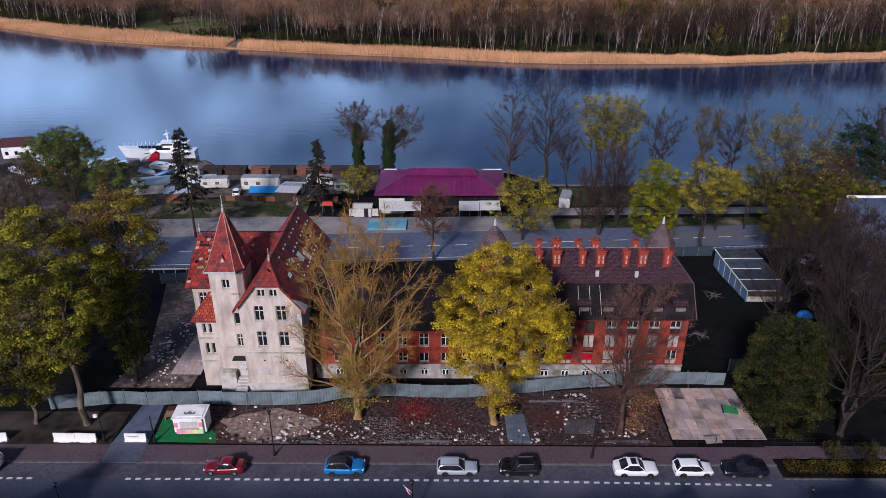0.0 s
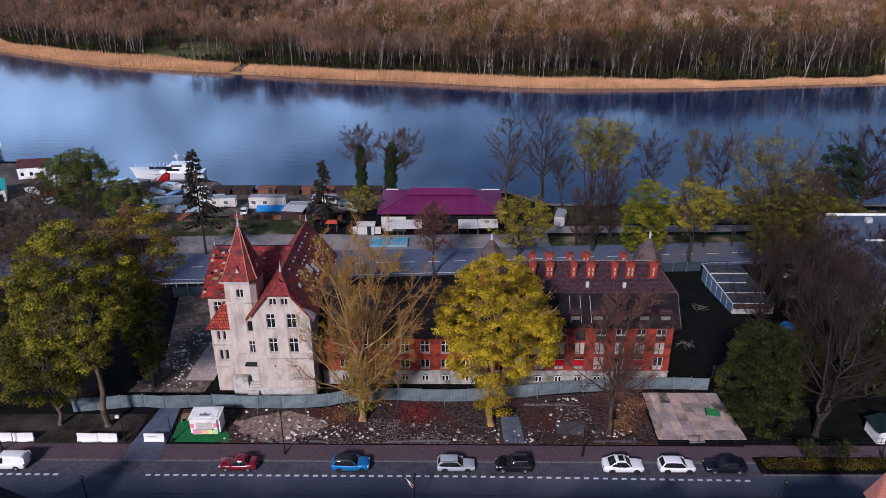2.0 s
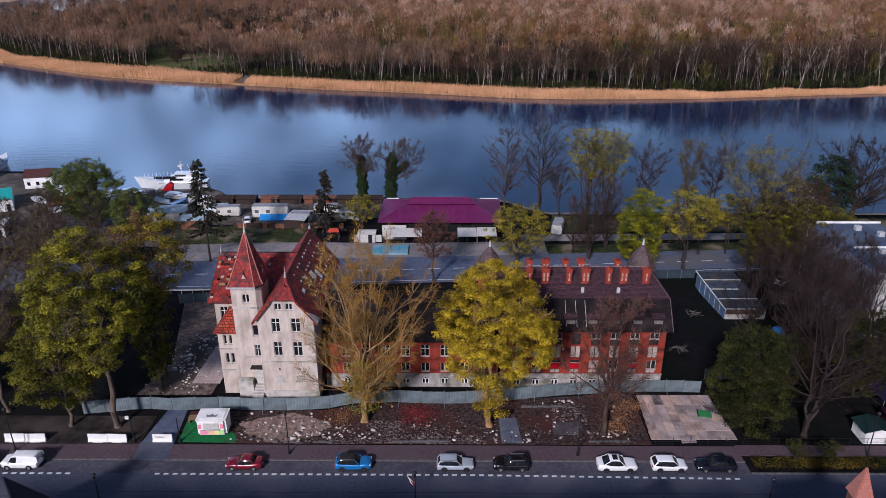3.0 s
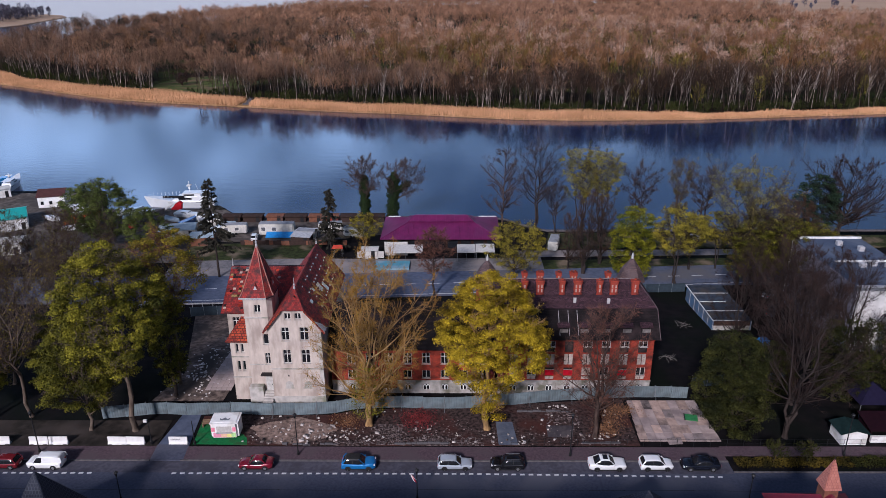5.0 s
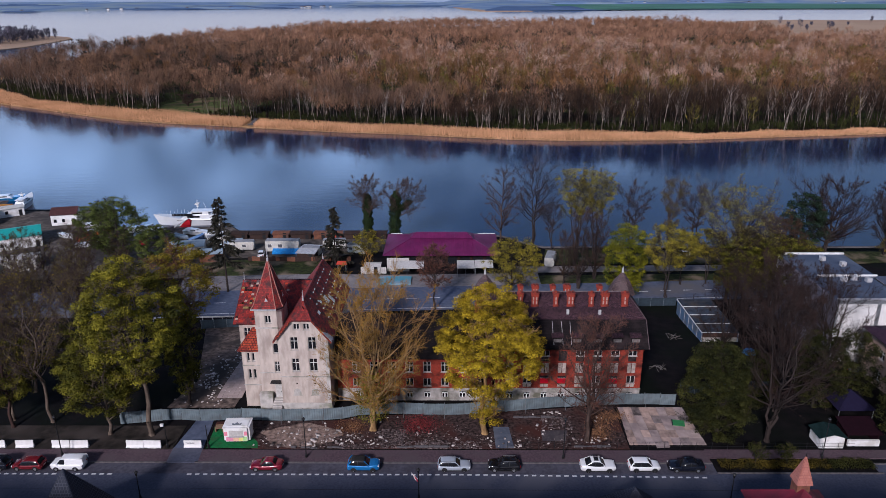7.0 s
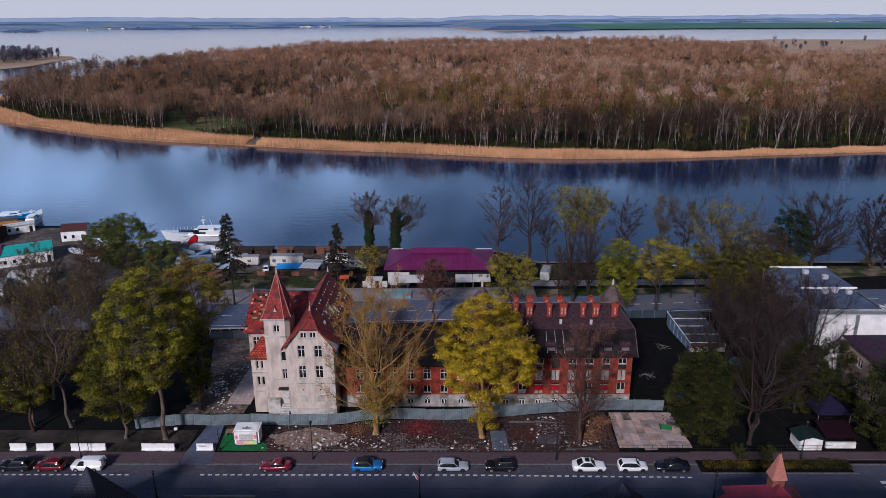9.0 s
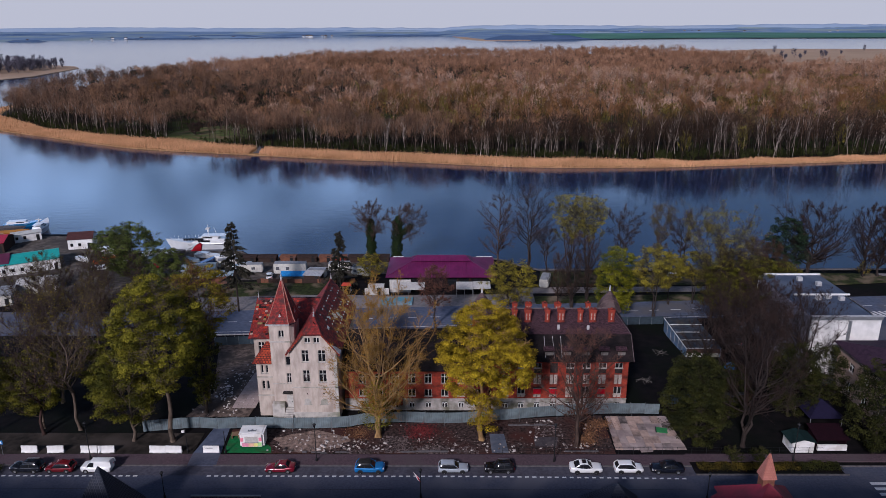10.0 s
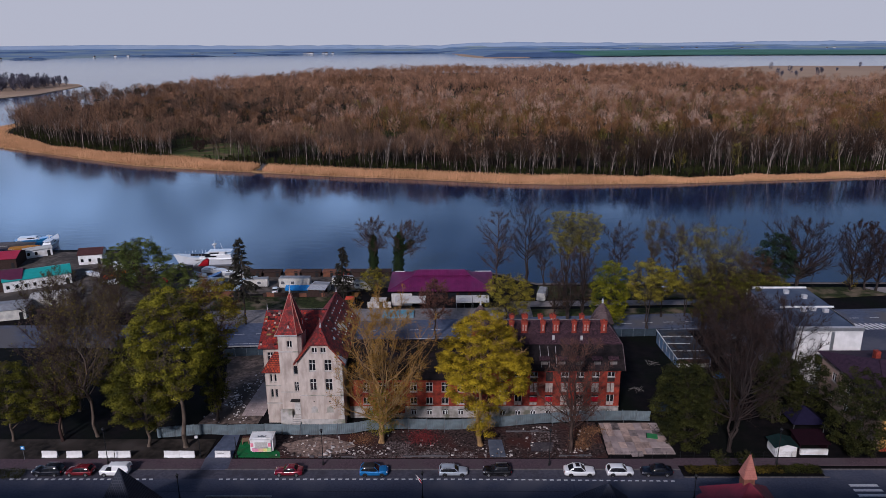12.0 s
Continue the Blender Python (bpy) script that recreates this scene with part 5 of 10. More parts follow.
# turrets behind the ridge
def turret(x, y, z1, tip, rad, parent):
    bm = bmesh.new()
    lathe(bm, [(rad, -3.0), (rad, z1)], 8, 0, 0, math.pi / 8)
    tu = part("turret", bm, M["brick"], parent, "octagonal brick stair turret", at=hpose(x, y, 0) @ Matrix.Diagonal((1, 1 / 0.78, 1, 1)))
    bm = bmesh.new()
    h = tip - z1
    lathe(bm, [(rad + 0.45, z1), (rad + 0.4, z1 + 0.12), (rad * 1.02, z1 + 0.3 * h), (rad * 0.72, z1 + 0.58 * h), (rad * 0.3, z1 + 0.84 * h), (0.08, z1 + h)], 8, 0, 0, math.pi / 8)
    part("turret_roof", bm, M["slate_brown"], tu, "bell-shaped dark tiled turret roof")
    bm = bmesh.new()
    lathe(bm, [(0.2, tip - 0.2), (0.14, tip + 0.1), (0.2, tip + 0.2), (0.03, tip + 0.9)], 8)
    part("finial", bm, M["metal_pale"], tu)
turret(29.2, 30.0, 13.7, 17.5, 1.8, hall)
turret(6.7, 29.6, 13.5, 17.3, 1.75, hall)

# the lower middle range between villa and hall
link = thing("middle_range", "lower red brick range with a dark roof joining the two houses", "building", (-4, 15.0, 0))
link.scale = (1, 0.78, 1)
def lpose(x, y, z, rz=0):
    return pose(x + 4, y - 16.2, z, 0, 0, rz)
lw = [-13.6 + 2.75 * i for i in range(8)]
bm = bmesh.new()
wall(bm, 0, 24.2, 7.6, [(x + 16.6 - 0.6, x + 16.6 + 0.6, 2.6, 3.9) for x in lw] + [(x + 16.6 - 0.6, x + 16.6 + 0.6, 5.0, 6.8) for x in lw], 0.5, 2.2)
part("front_wall", bm, M["brick"], link, at=lpose(-16.6, 16.2, 0))
bm = bmesh.new()
wall(bm, 0, 24.2, 2.2, arch_holes([x + 16.6 for x in lw]), 0.55, -1.5)
part("base_wall", bm, M["white_base"], link, "peeling whitewashed base", at=lpose(-16.6, 16.15, 0))
for x in lw:
    window(link, lpose(x - 0.6, 16.2, 2.6), 1.2, 1.3, "split")
    window(link, lpose(x - 0.6, 16.2, 5.0), 1.2, 1.8, "cross")
    arch_window(link, lpose(x, 16.15, 0.62))
bm = bmesh.new()
slope(bm, [(-16.9, 15.5, 7.5), (7.55, 15.5, 7.5), (7.55, 22.6, 12.6), (-16.9, 22.6, 12.6)])
part("roof", bm, M["slate_dark"], link, at=lpose(0, 0, 0))
bm = bmesh.new()
slope(bm, [(-16.9, 33.0, 7.5), (7.55, 33.0, 7.5), (7.55, 22.6, 12.6), (-16.9, 22.6, 12.6)])
part("rear_roof", bm, M["slate_dark"], link, at=lpose(0, 0, 0))
part("porch", boxm(-12.5, -6.9, 15.2, 16.1, 1.3, 3.0), M["tile_orange"], link, "low tiled porch hung with boards", at=lpose(0, 0, 0))

# ---- trees ----
def tubes_mesh(name, p0, p1, r0, r1, material):
    """All limbs of one tree as tapered tubes: six-sided where stout, three-sided where thin."""
    p0, p1, r0, r1 = map(np.asarray, (p0, p1, r0, r1))
    V, F, o = [], [], 0
    for n, pick in ((6, r0 > 0.07), (3, r0 <= 0.07)):
        if not pick.any():
            continue
        a0, a1 = p0[pick], p1[pick]
        d = a1 - a0
        d = d / (np.linalg.norm(d, axis=1)[:, None] + 1e-9)
        ref = np.where(np.abs(d[:, 2:3]) > 0.9, np.array([[1.0, 0, 0]]), np.array([[0, 0, 1.0]]))
        s = np.cross(d, ref)
        s /= np.linalg.norm(s, axis=1)[:, None]
        t = np.cross(d, s)
        a = np.arange(n) * 2 * math.pi / n
        ring = np.cos(a)[None, :, None] * s[:, None] + np.sin(a)[None, :, None] * t[:, None]
        v = np.concatenate([a0[:, None] + ring * r0[pick][:, None, None], a1[:, None] + ring * r1[pick][:, None, None]], 1)
        i = np.arange(n)
        quad = np.stack([i, (i + 1) % n, n + (i + 1) % n, n + i], 1)
        F.append(o + (2 * n * np.arange(len(a0))[:, None, None] + quad[None]).reshape(-1, 4))
        V.append(v.reshape(-1, 3))
        o += 2 * n * len(a0)
    me = raw_mesh(name, np.concatenate(V), np.concatenate(F), material)
    me.polygons.foreach_set("use_smooth", [True] * len(me.polygons))
    return me


def near(g, shape):
    """Scatter that keeps to its clump."""
    return np.clip(g.normal(0, 1, shape), -1.7, 1.7)


def leaf_quads(g, c, size, facing=None):
    """Small leaf-spray quads at the centres c, turned roughly to the way they face."""
    n = len(c)
    nm = g.normal(size=(n, 3))
    if facing is not None:
        nm = nm * 0.45 + facing
    nm /= np.linalg.norm(nm, axis=1)[:, None] + 1e-9
    u = np.cross(nm, g.normal(size=(n, 3)))
    u /= np.linalg.norm(u, axis=1)[:, None] + 1e-9
    w = np.cross(nm, u)
    s = size * g.uniform(0.55, 1.25, n)
    a, b = u * s[:, None] * 0.5, w * s[:, None] * 0.36
    q = np.stack([c - a, c + b - a * 0.1, c + a, c - b - a * 0.1], 1)
    return q.reshape(-1, 3), np.arange(4 * n).reshape(-1, 4)


EGG = ((0.0, 0.35, 0.6), (0.15, 0.72, 0.9), (0.4, 1.0, 1.0), (0.65, 0.94, 1.0), (0.85, 0.66, 1.0), (1.0, 0.12, 1.0))
DOME = ((0.0, 0.25, 0.5), (0.12, 0.62, 0.8), (0.3, 0.97, 1.0), (0.5, 1.0, 1.0), (0.75, 0.85, 1.0), (0.92, 0.5, 1.0), (1.0, 0.12, 1.0))
VASE = ((0.0, 0.15, 0.5), (0.3, 0.5, 1.0), (0.6, 0.9, 1.0), (0.8, 1.0, 1.0), (0.93, 0.72, 1.0), (1.0, 0.2, 1.0))
TUB = ((0.0, 0.5, 0.7), (0.1, 0.78, 0.9), (0.3, 1.0, 1.0), (0.6, 1.0, 1.0), (0.8, 0.85, 1.0), (0.93, 0.55, 1.0), (1.0, 0.12, 1.0))
SKIRTED = ((0.0, 0.22, 0.3), (0.10, 0.40, 0.3), (0.22, 0.28, 0.1), (0.32, 0.55, 0.2), (0.44, 0.95, 0.55), (0.58, 1.06, 1.0), (0.72, 0.96, 1.0), (0.86, 0.70, 1.0), (0.95, 0.42, 1.0), (1.0, 0.1, 1.0))


def deciduous(seed, h, rad, clear=0.3, limbs=9, r0=0.35, twigs=1800, leaves=0, leaf_size=0.35, stems=1, up=0.55, sub=(6, 5), shell=0.0, lean=0.0, tuft=1.0, skew=0.0, prof=EGG, clump=1.15, gaps=0.85, spread=0.45, blade=0.018, fork_at=0.22, thick=1.0):
    """Limbs that rise into a crown of the given outline; returns tubes, twig blades and leaf quads as arrays."""
    g = np.random.default_rng(seed)
    P0, P1, R0, R1 = [], [], [], []
    UP = np.array([0, 0, 1.0])
    pz = np.array([clear + (1 - clear) * p[0] for p in prof]) * h
    pr, pd = np.array([p[1] for p in prof]) * rad, np.array([p[2] for p in prof])
    lob = g.uniform(0, 6.28, 4)
    def reach(z, az):
        m = 1 + 0.13 * np.sin(3 * az + lob[0] + 0.25 * z) + 0.09 * np.sin(5 * az + lob[1] - 0.5 * z) + 0.07 * np.sin(0.9 * z + lob[2] + 2 * az)
        return np.interp(z, pz, pr) * m
    def lay(pts, ra, rb):
        k = len(pts) - 1
        for i in range(k):
            P0.append(pts[i]); P1.append(pts[i + 1])
            R0.append(ra + (rb - ra) * i / k); R1.append(ra + (rb - ra) * (i + 1) / k)
    def grow(b, d, ln, k, lift):
        """A shoot that bends upwards."""
        pts = [b]
        for i in range(k):
            d = d + UP * lift + g.normal(0, 0.10, 3)
            d = d / math.sqrt(d @ d)
            pts.append(pts[-1] + d * (ln / k))
        return pts, d
    tips = []
    for st in range(stems):
        off = np.zeros(3) if stems == 1 else np.array([g.normal(0, 0.12), g.normal(0, 0.12), 0])
        top = np.array([g.normal(lean, 0.02) * h, g.normal(0, 0.02) * h, h * 0.93]) if stems == 1 else np.array([spread * rad * math.cos(2.4 * st + 0.7) * g.uniform(0.5, 1.0), spread * rad * math.sin(2.4 * st + 0.7) * g.uniform(0.5, 1.0), h * g.uniform(0.78, 0.93)])
        rr = r0 / math.sqrt(stems)
        fork = 0.0 if stems == 1 else fork_at
        trunk = [off + (top - off) * np.array([max(0, i / 10 - fork) / (1 - fork), max(0, i / 10 - fork) / (1 - fork), i / 10]) + (np.array([g.normal(0, 0.009), g.normal(0, 0.009), 0]) * h if 0 < i else 0) for i in range(11)]
        taper = lambda t: rr * (1 - 0.93 * t ** 0.8)
        for i in range(10):
            P0.append(trunk[i]); P1.append(trunk[i + 1]); R0.append(taper(i / 10)); R1.append(taper((i + 1) / 10))
        P0.append(off - UP * 0.4); P1.append(off + UP * 0.5); R0.append(rr * 1.6); R1.append(rr)
        nl = max(3, limbs // stems)
        for j in range(nl):
            zt = h * (clear + (1 - clear) * (0.05 + 0.93 * ((j + g.uniform(0, 1)) / nl) ** 0.85))
            az = 2.4 * j + g.normal(0, 0.35) + st
            ro = reach(zt, az) * (g.uniform(0.8, 1.0) if j % 3 else g.uniform(0.35, 0.7))
            tip = np.array([math.cos(az) * ro + skew * rad + top[0] * zt / h, math.sin(az) * ro + top[1] * zt / h, zt])
            zb = min(max(zt - ro * (0.35 + 1.3 * up) * g.uniform(0.8, 1.2), h * clear * g.uniform(0.55, 1.0)), top[2] * 0.92, zt - 0.15 * ro)
            zb = max(zb, 1.2)
            i = min(zb / top[2] * 10, 9.99)
            a = trunk[int(i)] + (trunk[int(i) + 1] - trunk[int(i)]) * (i - int(i))
            ctrl = a + (tip - a) * np.array([0.62, 0.62, 0.62 - 0.32 * up])
            limb = [a + 2 * (1 - u) * u * (ctrl - a) + u * u * (tip - a) + (g.normal(0, 0.012, 3) * ro if 0 < u < 1 else 0) for u in (0, 0.2, 0.4, 0.6, 0.8, 1.0)]
            ra = min(taper(i / 10) * 0.6 * thick, (0.04 + 0.009 * np.linalg.norm(tip - a)) * thick)
            lay(limb, ra, 0.025)
            ll = np.linalg.norm(tip - a)
            for k in range(sub[0] + 1):
                q = 5 * (0.22 + 0.75 * (k + g.uniform(0, 1)) / (sub[0] + 1)) if k < sub[0] else 4.99
                b = limb[int(q)] + (limb[int(q) + 1] - limb[int(q)]) * (q - int(q))
                ax = limb[int(q) + 1] - limb[int(q)]
                ax = ax / np.linalg.norm(ax)
                dv = ax * 0.85 + g.normal(0, 0.42, 3) + UP * up * 0.25
                dv = dv / math.sqrt(dv @ dv)
                ln = ll * (0.20 + 0.34 * (1 - q / 5)) * g.uniform(0.7, 1.15) * tuft
                br, dv = grow(b, dv, ln, 3, 0.14 * up)
                lay(br, max(0.022 * thick, ra * 0.34), 0.012 * thick)
                for m in range(sub[1]):
                    w = g.uniform(0.5, 2.99)
                    b2 = br[int(w)] + (br[int(w) + 1] - br[int(w)]) * (w - int(w))
                    d2 = dv * 0.8 + g.normal(0, 0.45, 3) + UP * up * 0.2
                    d2 = d2 / math.sqrt(d2 @ d2)
                    c2 = b2 + d2 * ln * g.uniform(0.35, 0.65)
                    lay([b2, c2], 0.016 * thick, 0.006 * thick)
                    tips.append((b2, c2, d2))
    A = np.array([t[0] for t in tips]); B = np.array([t[1] for t in tips]); D = np.array([t[2] for t in tips])
    tv = np.zeros((0, 3)); tf = np.zeros((0, 3), int)
    if twigs:
        own = g.integers(0, len(A), twigs)
        s = A[own] + (B - A)[own] * g.uniform(0.1, 1.0, twigs)[:, None]
        d = D[own] * 0.8 + g.normal(0, 0.42, (twigs, 3)) + UP * up * 0.25
        d /= np.linalg.norm(d, axis=1)[:, None]
        ln = g.uniform(0.5, 1.3, twigs) * (0.35 + 0.065 * rad)
        side = np.cross(d, g.normal(size=(twigs, 3)))
        side /= np.linalg.norm(side, axis=1)[:, None]
        side *= blade * g.uniform(0.7, 1.4, twigs)[:, None]
        tv = np.stack([s - side, s + side, s + d * ln[:, None]], 1).reshape(-1, 3)
        tf = np.arange(3 * twigs).reshape(-1, 3)
    lv = lf = None
    if leaves:
        k = int(leaves * (1 - shell))
        own = g.integers(0, len(A), k)
        c = B[own] + 0.04 * (rad + 2) * near(g, (k, 3)) - (B - A)[own] * g.uniform(0, 0.7, k)[:, None]
        face = g.normal(size=(k, 3)) + UP
        if shell:
            m = leaves - k
            # rounded tiers of leaf clumps on the crown's outline, with gaps between them
            nc = int(gaps * 4 * rad * (1 - clear) * h / 2 / clump ** 2 * 1.25)
            zz = np.linspace(clear * h + 0.3, h * 0.985, 200)
            wt = np.interp(zz, pz, pd) * (np.interp(zz, pz, pr) + 0.08 * rad)
            cz = g.choice(zz, nc, p=wt / wt.sum()) + g.normal(0, 0.1, nc)
            ca = g.uniform(0, 6.283, nc)
            cr = reach(cz, ca) * np.where(g.uniform(0, 1, nc) < 0.78, g.uniform(0.8, 0.98, nc), g.uniform(0.25, 0.8, nc))
            cl = np.column_stack([np.cos(ca) * cr + skew * rad + lean * cz, np.sin(ca) * cr, cz])
            cs = clump * g.uniform(0.65, 1.3, nc) * np.interp(cr, [0, rad], [0.9, 1.0])
            pick = g.choice(nc, m, p=cs ** 2 / (cs ** 2).sum())
            u = g.normal(size=(m, 3))
            u[:, 2] = np.where(g.uniform(0, 1, m) < 0.72, np.abs(u[:, 2]), u[:, 2])
            u /= np.linalg.norm(u, axis=1)[:, None]
            r = cs[pick] * g.uniform(0.55, 1.12, m)
            c = np.concatenate([c, cl[pick] + u * r[:, None] * np.array([1.0, 1.0, 0.6])])
            face = np.concatenate([face, u * np.array([1, 1, 1.3])])
        lv, lf = leaf_quads(g, c, leaf_size, face)
    return (P0, P1, R0, R1), (tv, tf), (lv, lf)


TREES = {}
def tree(key, at, rz, label, bark, leaf=None, scale=1.0, name="tree", twig=None, **kw):
    """A tree at a place; the same key shares its meshes."""
    if key not in TREES:
        limbs, tw, lv = deciduous(**kw)
        TREES[key] = (tubes_mesh("trunk", *limbs, M[bark]), raw_mesh("twig_spray", *tw, M[twig or bark]) if len(tw[0]) else None,
                      raw_mesh("crown", *lv, M[leaf]) if leaf and lv[0] is not None else None)
    ob = thing(name, label, "tree", (at[0], at[1], gz(at[1])), rz)
    if scale != 1.0:
        ob.scale = (scale, scale, scale)
    t, w, c = TREES[key]
    part("trunk", t, None, ob)
    if w:
        part("twig_spray", w, None, ob)["kind"] = "stuff"
    if c:
        part("crown", c, None, ob)["kind"] = "stuff"
    return ob


def ivy_on(ob, seed, r, z0, z1, n, leaf="leaf_ivy", lean=0.0, size=0.32, arm=None):
    g = np.random.default_rng(seed)
    z = g.uniform(z0, z1, n)
    a = g.uniform(0, 2 * math.pi, n)
    rr = r * (0.86 + 0.12 * np.sin(z * 1.7 + 1) + 0.1 * np.sin(z * 4.1 + a)) * np.sqrt(g.uniform(0.35, 1, n)) * np.interp(z, [z0, z1 - 2, z1], [1, 0.9, 0.45])
    c = np.column_stack([np.cos(a) * rr + lean * z, np.sin(a) * rr, z])
    if arm:
        k = n // 4
        t = g.uniform(0, 1, k)
        c[:k] = np.array(arm[0]) + (np.array(arm[1]) - np.array(arm[0])) * t[:, None] + g.normal(0, 0.4, (k, 3))
    part("ivy", raw_mesh("ivy", *leaf_quads(g, c, size, np.column_stack([np.cos(a), np.sin(a), np.full(n, 0.4)])), M[leaf]), None, ob, "thick dark ivy round the trunk")


def conifer(at, h, rad, seed, label, bare=0.2, sparse=1.0):
    """A spruce with drooping boughs of needle blades."""
    g = np.random.default_rng(seed)
    ob = thing("spruce_tree", label, "tree", (at[0], at[1], gz(at[1])))
    P0, P1, R0, R1, V = [np.array([0, 0, -0.4])], [np.array([0, 0, h * 0.98])], [0.26], [0.03], []
    n = int(150 * sparse)
    for i in range(n):
        t = bare + (1 - bare) * (i / n) ** 0.9
        ln = rad * (1.05 - t) / (1.05 - bare) * g.uniform(0.65, 1.2) + 0.25
        a = g.uniform(0, 2 * math.pi)
        p = np.array([0, 0, t * h])
        q = p + np.array([math.cos(a) * ln, math.sin(a) * ln, -0.22 * ln + 0.35 * (t > 0.8)])
        P0.append(p); P1.append(q); R0.append(0.05); R1.append(0.015)
        k = int(44 * ln / rad + 12)
        s = p + (q - p) * g.uniform(0.15, 1.0, k)[:, None]
        d = np.column_stack([g.normal(0, 0.35, k) + math.cos(a) * 0.4, g.normal(0, 0.35, k) + math.sin(a) * 0.4, g.normal(-0.5, 0.3, k)]) * g.uniform(0.5, 1.0, k)[:, None]
        w = g.normal(0, 0.13, (k, 3))
        V.append(np.stack([s - w, s + w, s + d], 1).reshape(-1, 3))
    part("trunk", tubes_mesh("trunk", P0, P1, np.array(R0), np.array(R1), M["bark_dark"]), None, ob)
    V = np.concatenate(V)
    part("crown", raw_mesh("crown", V, np.arange(len(V)).reshape(-1, 3), M["leaf_spruce"]), None, ob)
    return ob


# beside the street
tree("chestnut", (6.0, 7.5), 20, "tall chestnut tree in fresh yellow-green leaf before the brick building", "bark_warm", "leaf_chestnut", name="chestnut_tree",
     seed=3, h=23.2, rad=6.7, clear=0.06, limbs=34, r0=0.45, twigs=4000, leaves=84000, leaf_size=0.21, shell=0.95, up=0.4, skew=0.1, prof=SKIRTED, clump=0.92, gaps=0.85)
wil = tree("willow", (-10.3, 8.1), 0, "tall leafless ochre-twigged tree with ivy at its foot", "bark_warm", "leaf_ochre", twig="twig_ochre",
     seed=8, h=25.6, rad=7.6, clear=0.17, limbs=64, r0=0.62, twigs=25000, leaves=5000, leaf_size=0.14, stems=5, spread=0.7, fork_at=0.3, up=0.6, sub=(6, 6), prof=DOME, blade=0.0105, tuft=0.85, thick=1.35)
ivy_on(wil, 5, 3.0, 2.6, 9.6, 2600, "leaf_olive", size=0.2)
tree("big_olive", (-42.4, 7.1), 0, "large olive-green leafing street tree with a pale trunk", "bark", "leaf_olive",
     seed=12, h=27.4, rad=6.6, clear=0.33, limbs=24, r0=0.42, twigs=5000, leaves=50000, leaf_size=0.25, shell=0.93, up=0.4, skew=-0.12, prof=DOME, clump=1.0, gaps=0.72)
tree("olive_low", (-48.6, 7.2), 40, "dark olive-green leafing tree by the fence", "bark", "leaf_moss",
     seed=13, h=16.0, rad=5.6, clear=0.24, limbs=16, r0=0.28, twigs=2500, leaves=24000, leaf_size=0.25, shell=0.92, up=0.5, prof=DOME, clump=0.95, gaps=0.7)
tree("yellow_back", (-40.5, 17.0), 0, "yellow-olive leafing tree behind the sheet fence", "bark", "leaf_gold", twig="twig_red",
     seed=14, h=25.2, rad=5.6, clear=0.5, limbs=24, r0=0.35, twigs=9000, leaves=15000, leaf_size=0.24, shell=0.8, up=0.35, prof=DOME, clump=0.95, gaps=0.5, blade=0.016)
tree("dark_column", (-39.9, 14.2), 0, "slim dark green leafing tree beside the track", "bark_dark", "leaf_moss",
     seed=15, h=20.0, rad=2.7, clear=0.1, limbs=14, r0=0.28, twigs=900, leaves=11000, leaf_size=0.28, shell=0.9, up=0.8, clump=0.8, gaps=0.9)
tree("bare_left_a", (-58.6, 9.8), 0, "tall half-bare tree with a leaning pale trunk", "bark", "leaf_ochre", twig="twig_plum",
     seed=21, h=25.0, rad=6.8, clear=0.38, limbs=24, r0=0.3, twigs=8000, blade=0.015, leaves=2600, leaf_size=0.22, up=0.7, sub=(7, 6), lean=-0.04, prof=DOME)
tree("bare_left_b", (-63.8, 8.6), 120, "tall half-bare tree with brown twigs", "bark_purple", "leaf_olive", twig="twig_plum",
     seed=22, h=24.0, rad=6.6, clear=0.3, limbs=24, r0=0.27, twigs=8500, blade=0.015, leaves=1200, leaf_size=0.22, up=0.65, sub=(7, 6), prof=DOME)
tree("bare_left_a", (-66.0, 17.0), 200, "tall half-bare tree with brown twigs", "bark", "leaf_ochre", 0.85)
tree("olive_low", (-72.1, 8.6), 100, "dark green leafing tree at the street side", "bark", "leaf_moss", 0.9)
tree("olive_low", (-64.8, 10.2), 300, "dark green leafing tree at the street side", "bark", "leaf_moss", 0.86)
tree("olive_low", (-55.5, 15.5), 220, "dark olive leafing tree in the shaded yard", "bark", "leaf_moss", 0.9)
tree("bare_left_b", (-54.0, 22.0), 310, "bare brown tree in the shaded yard", "bark_purple", "leaf_olive", 0.62)
tree("bare_left_b", (-75.0, 26.0), 10, "bare brown tree in the shaded yard", "bark_purple", "leaf_olive", 0.72)
tree("bare_left_b", (-60.5, 33.0), 70, "bare brown tree in the shaded yard", "bark_purple", "leaf_olive", 0.66)
tree("bare_left_a", (-68.0, 30.0), 140, "bare brown tree in the shaded yard", "bark", "leaf_ochre", 0.62)
tree("bare_left_a", (-73.0, 40.0), 310, "bare brown tree in the shaded yard", "bark", "leaf_ochre", 0.62)
tree("bare_left_b", (-86.0, 44.0), 250, "bare brown tree in the shaded yard", "bark_purple", "leaf_olive", 0.66)
tree("bare_left_b", (-66.0, 47.0), 190, "bare brown tree in the shaded yard", "bark_purple", "leaf_olive", 0.6)
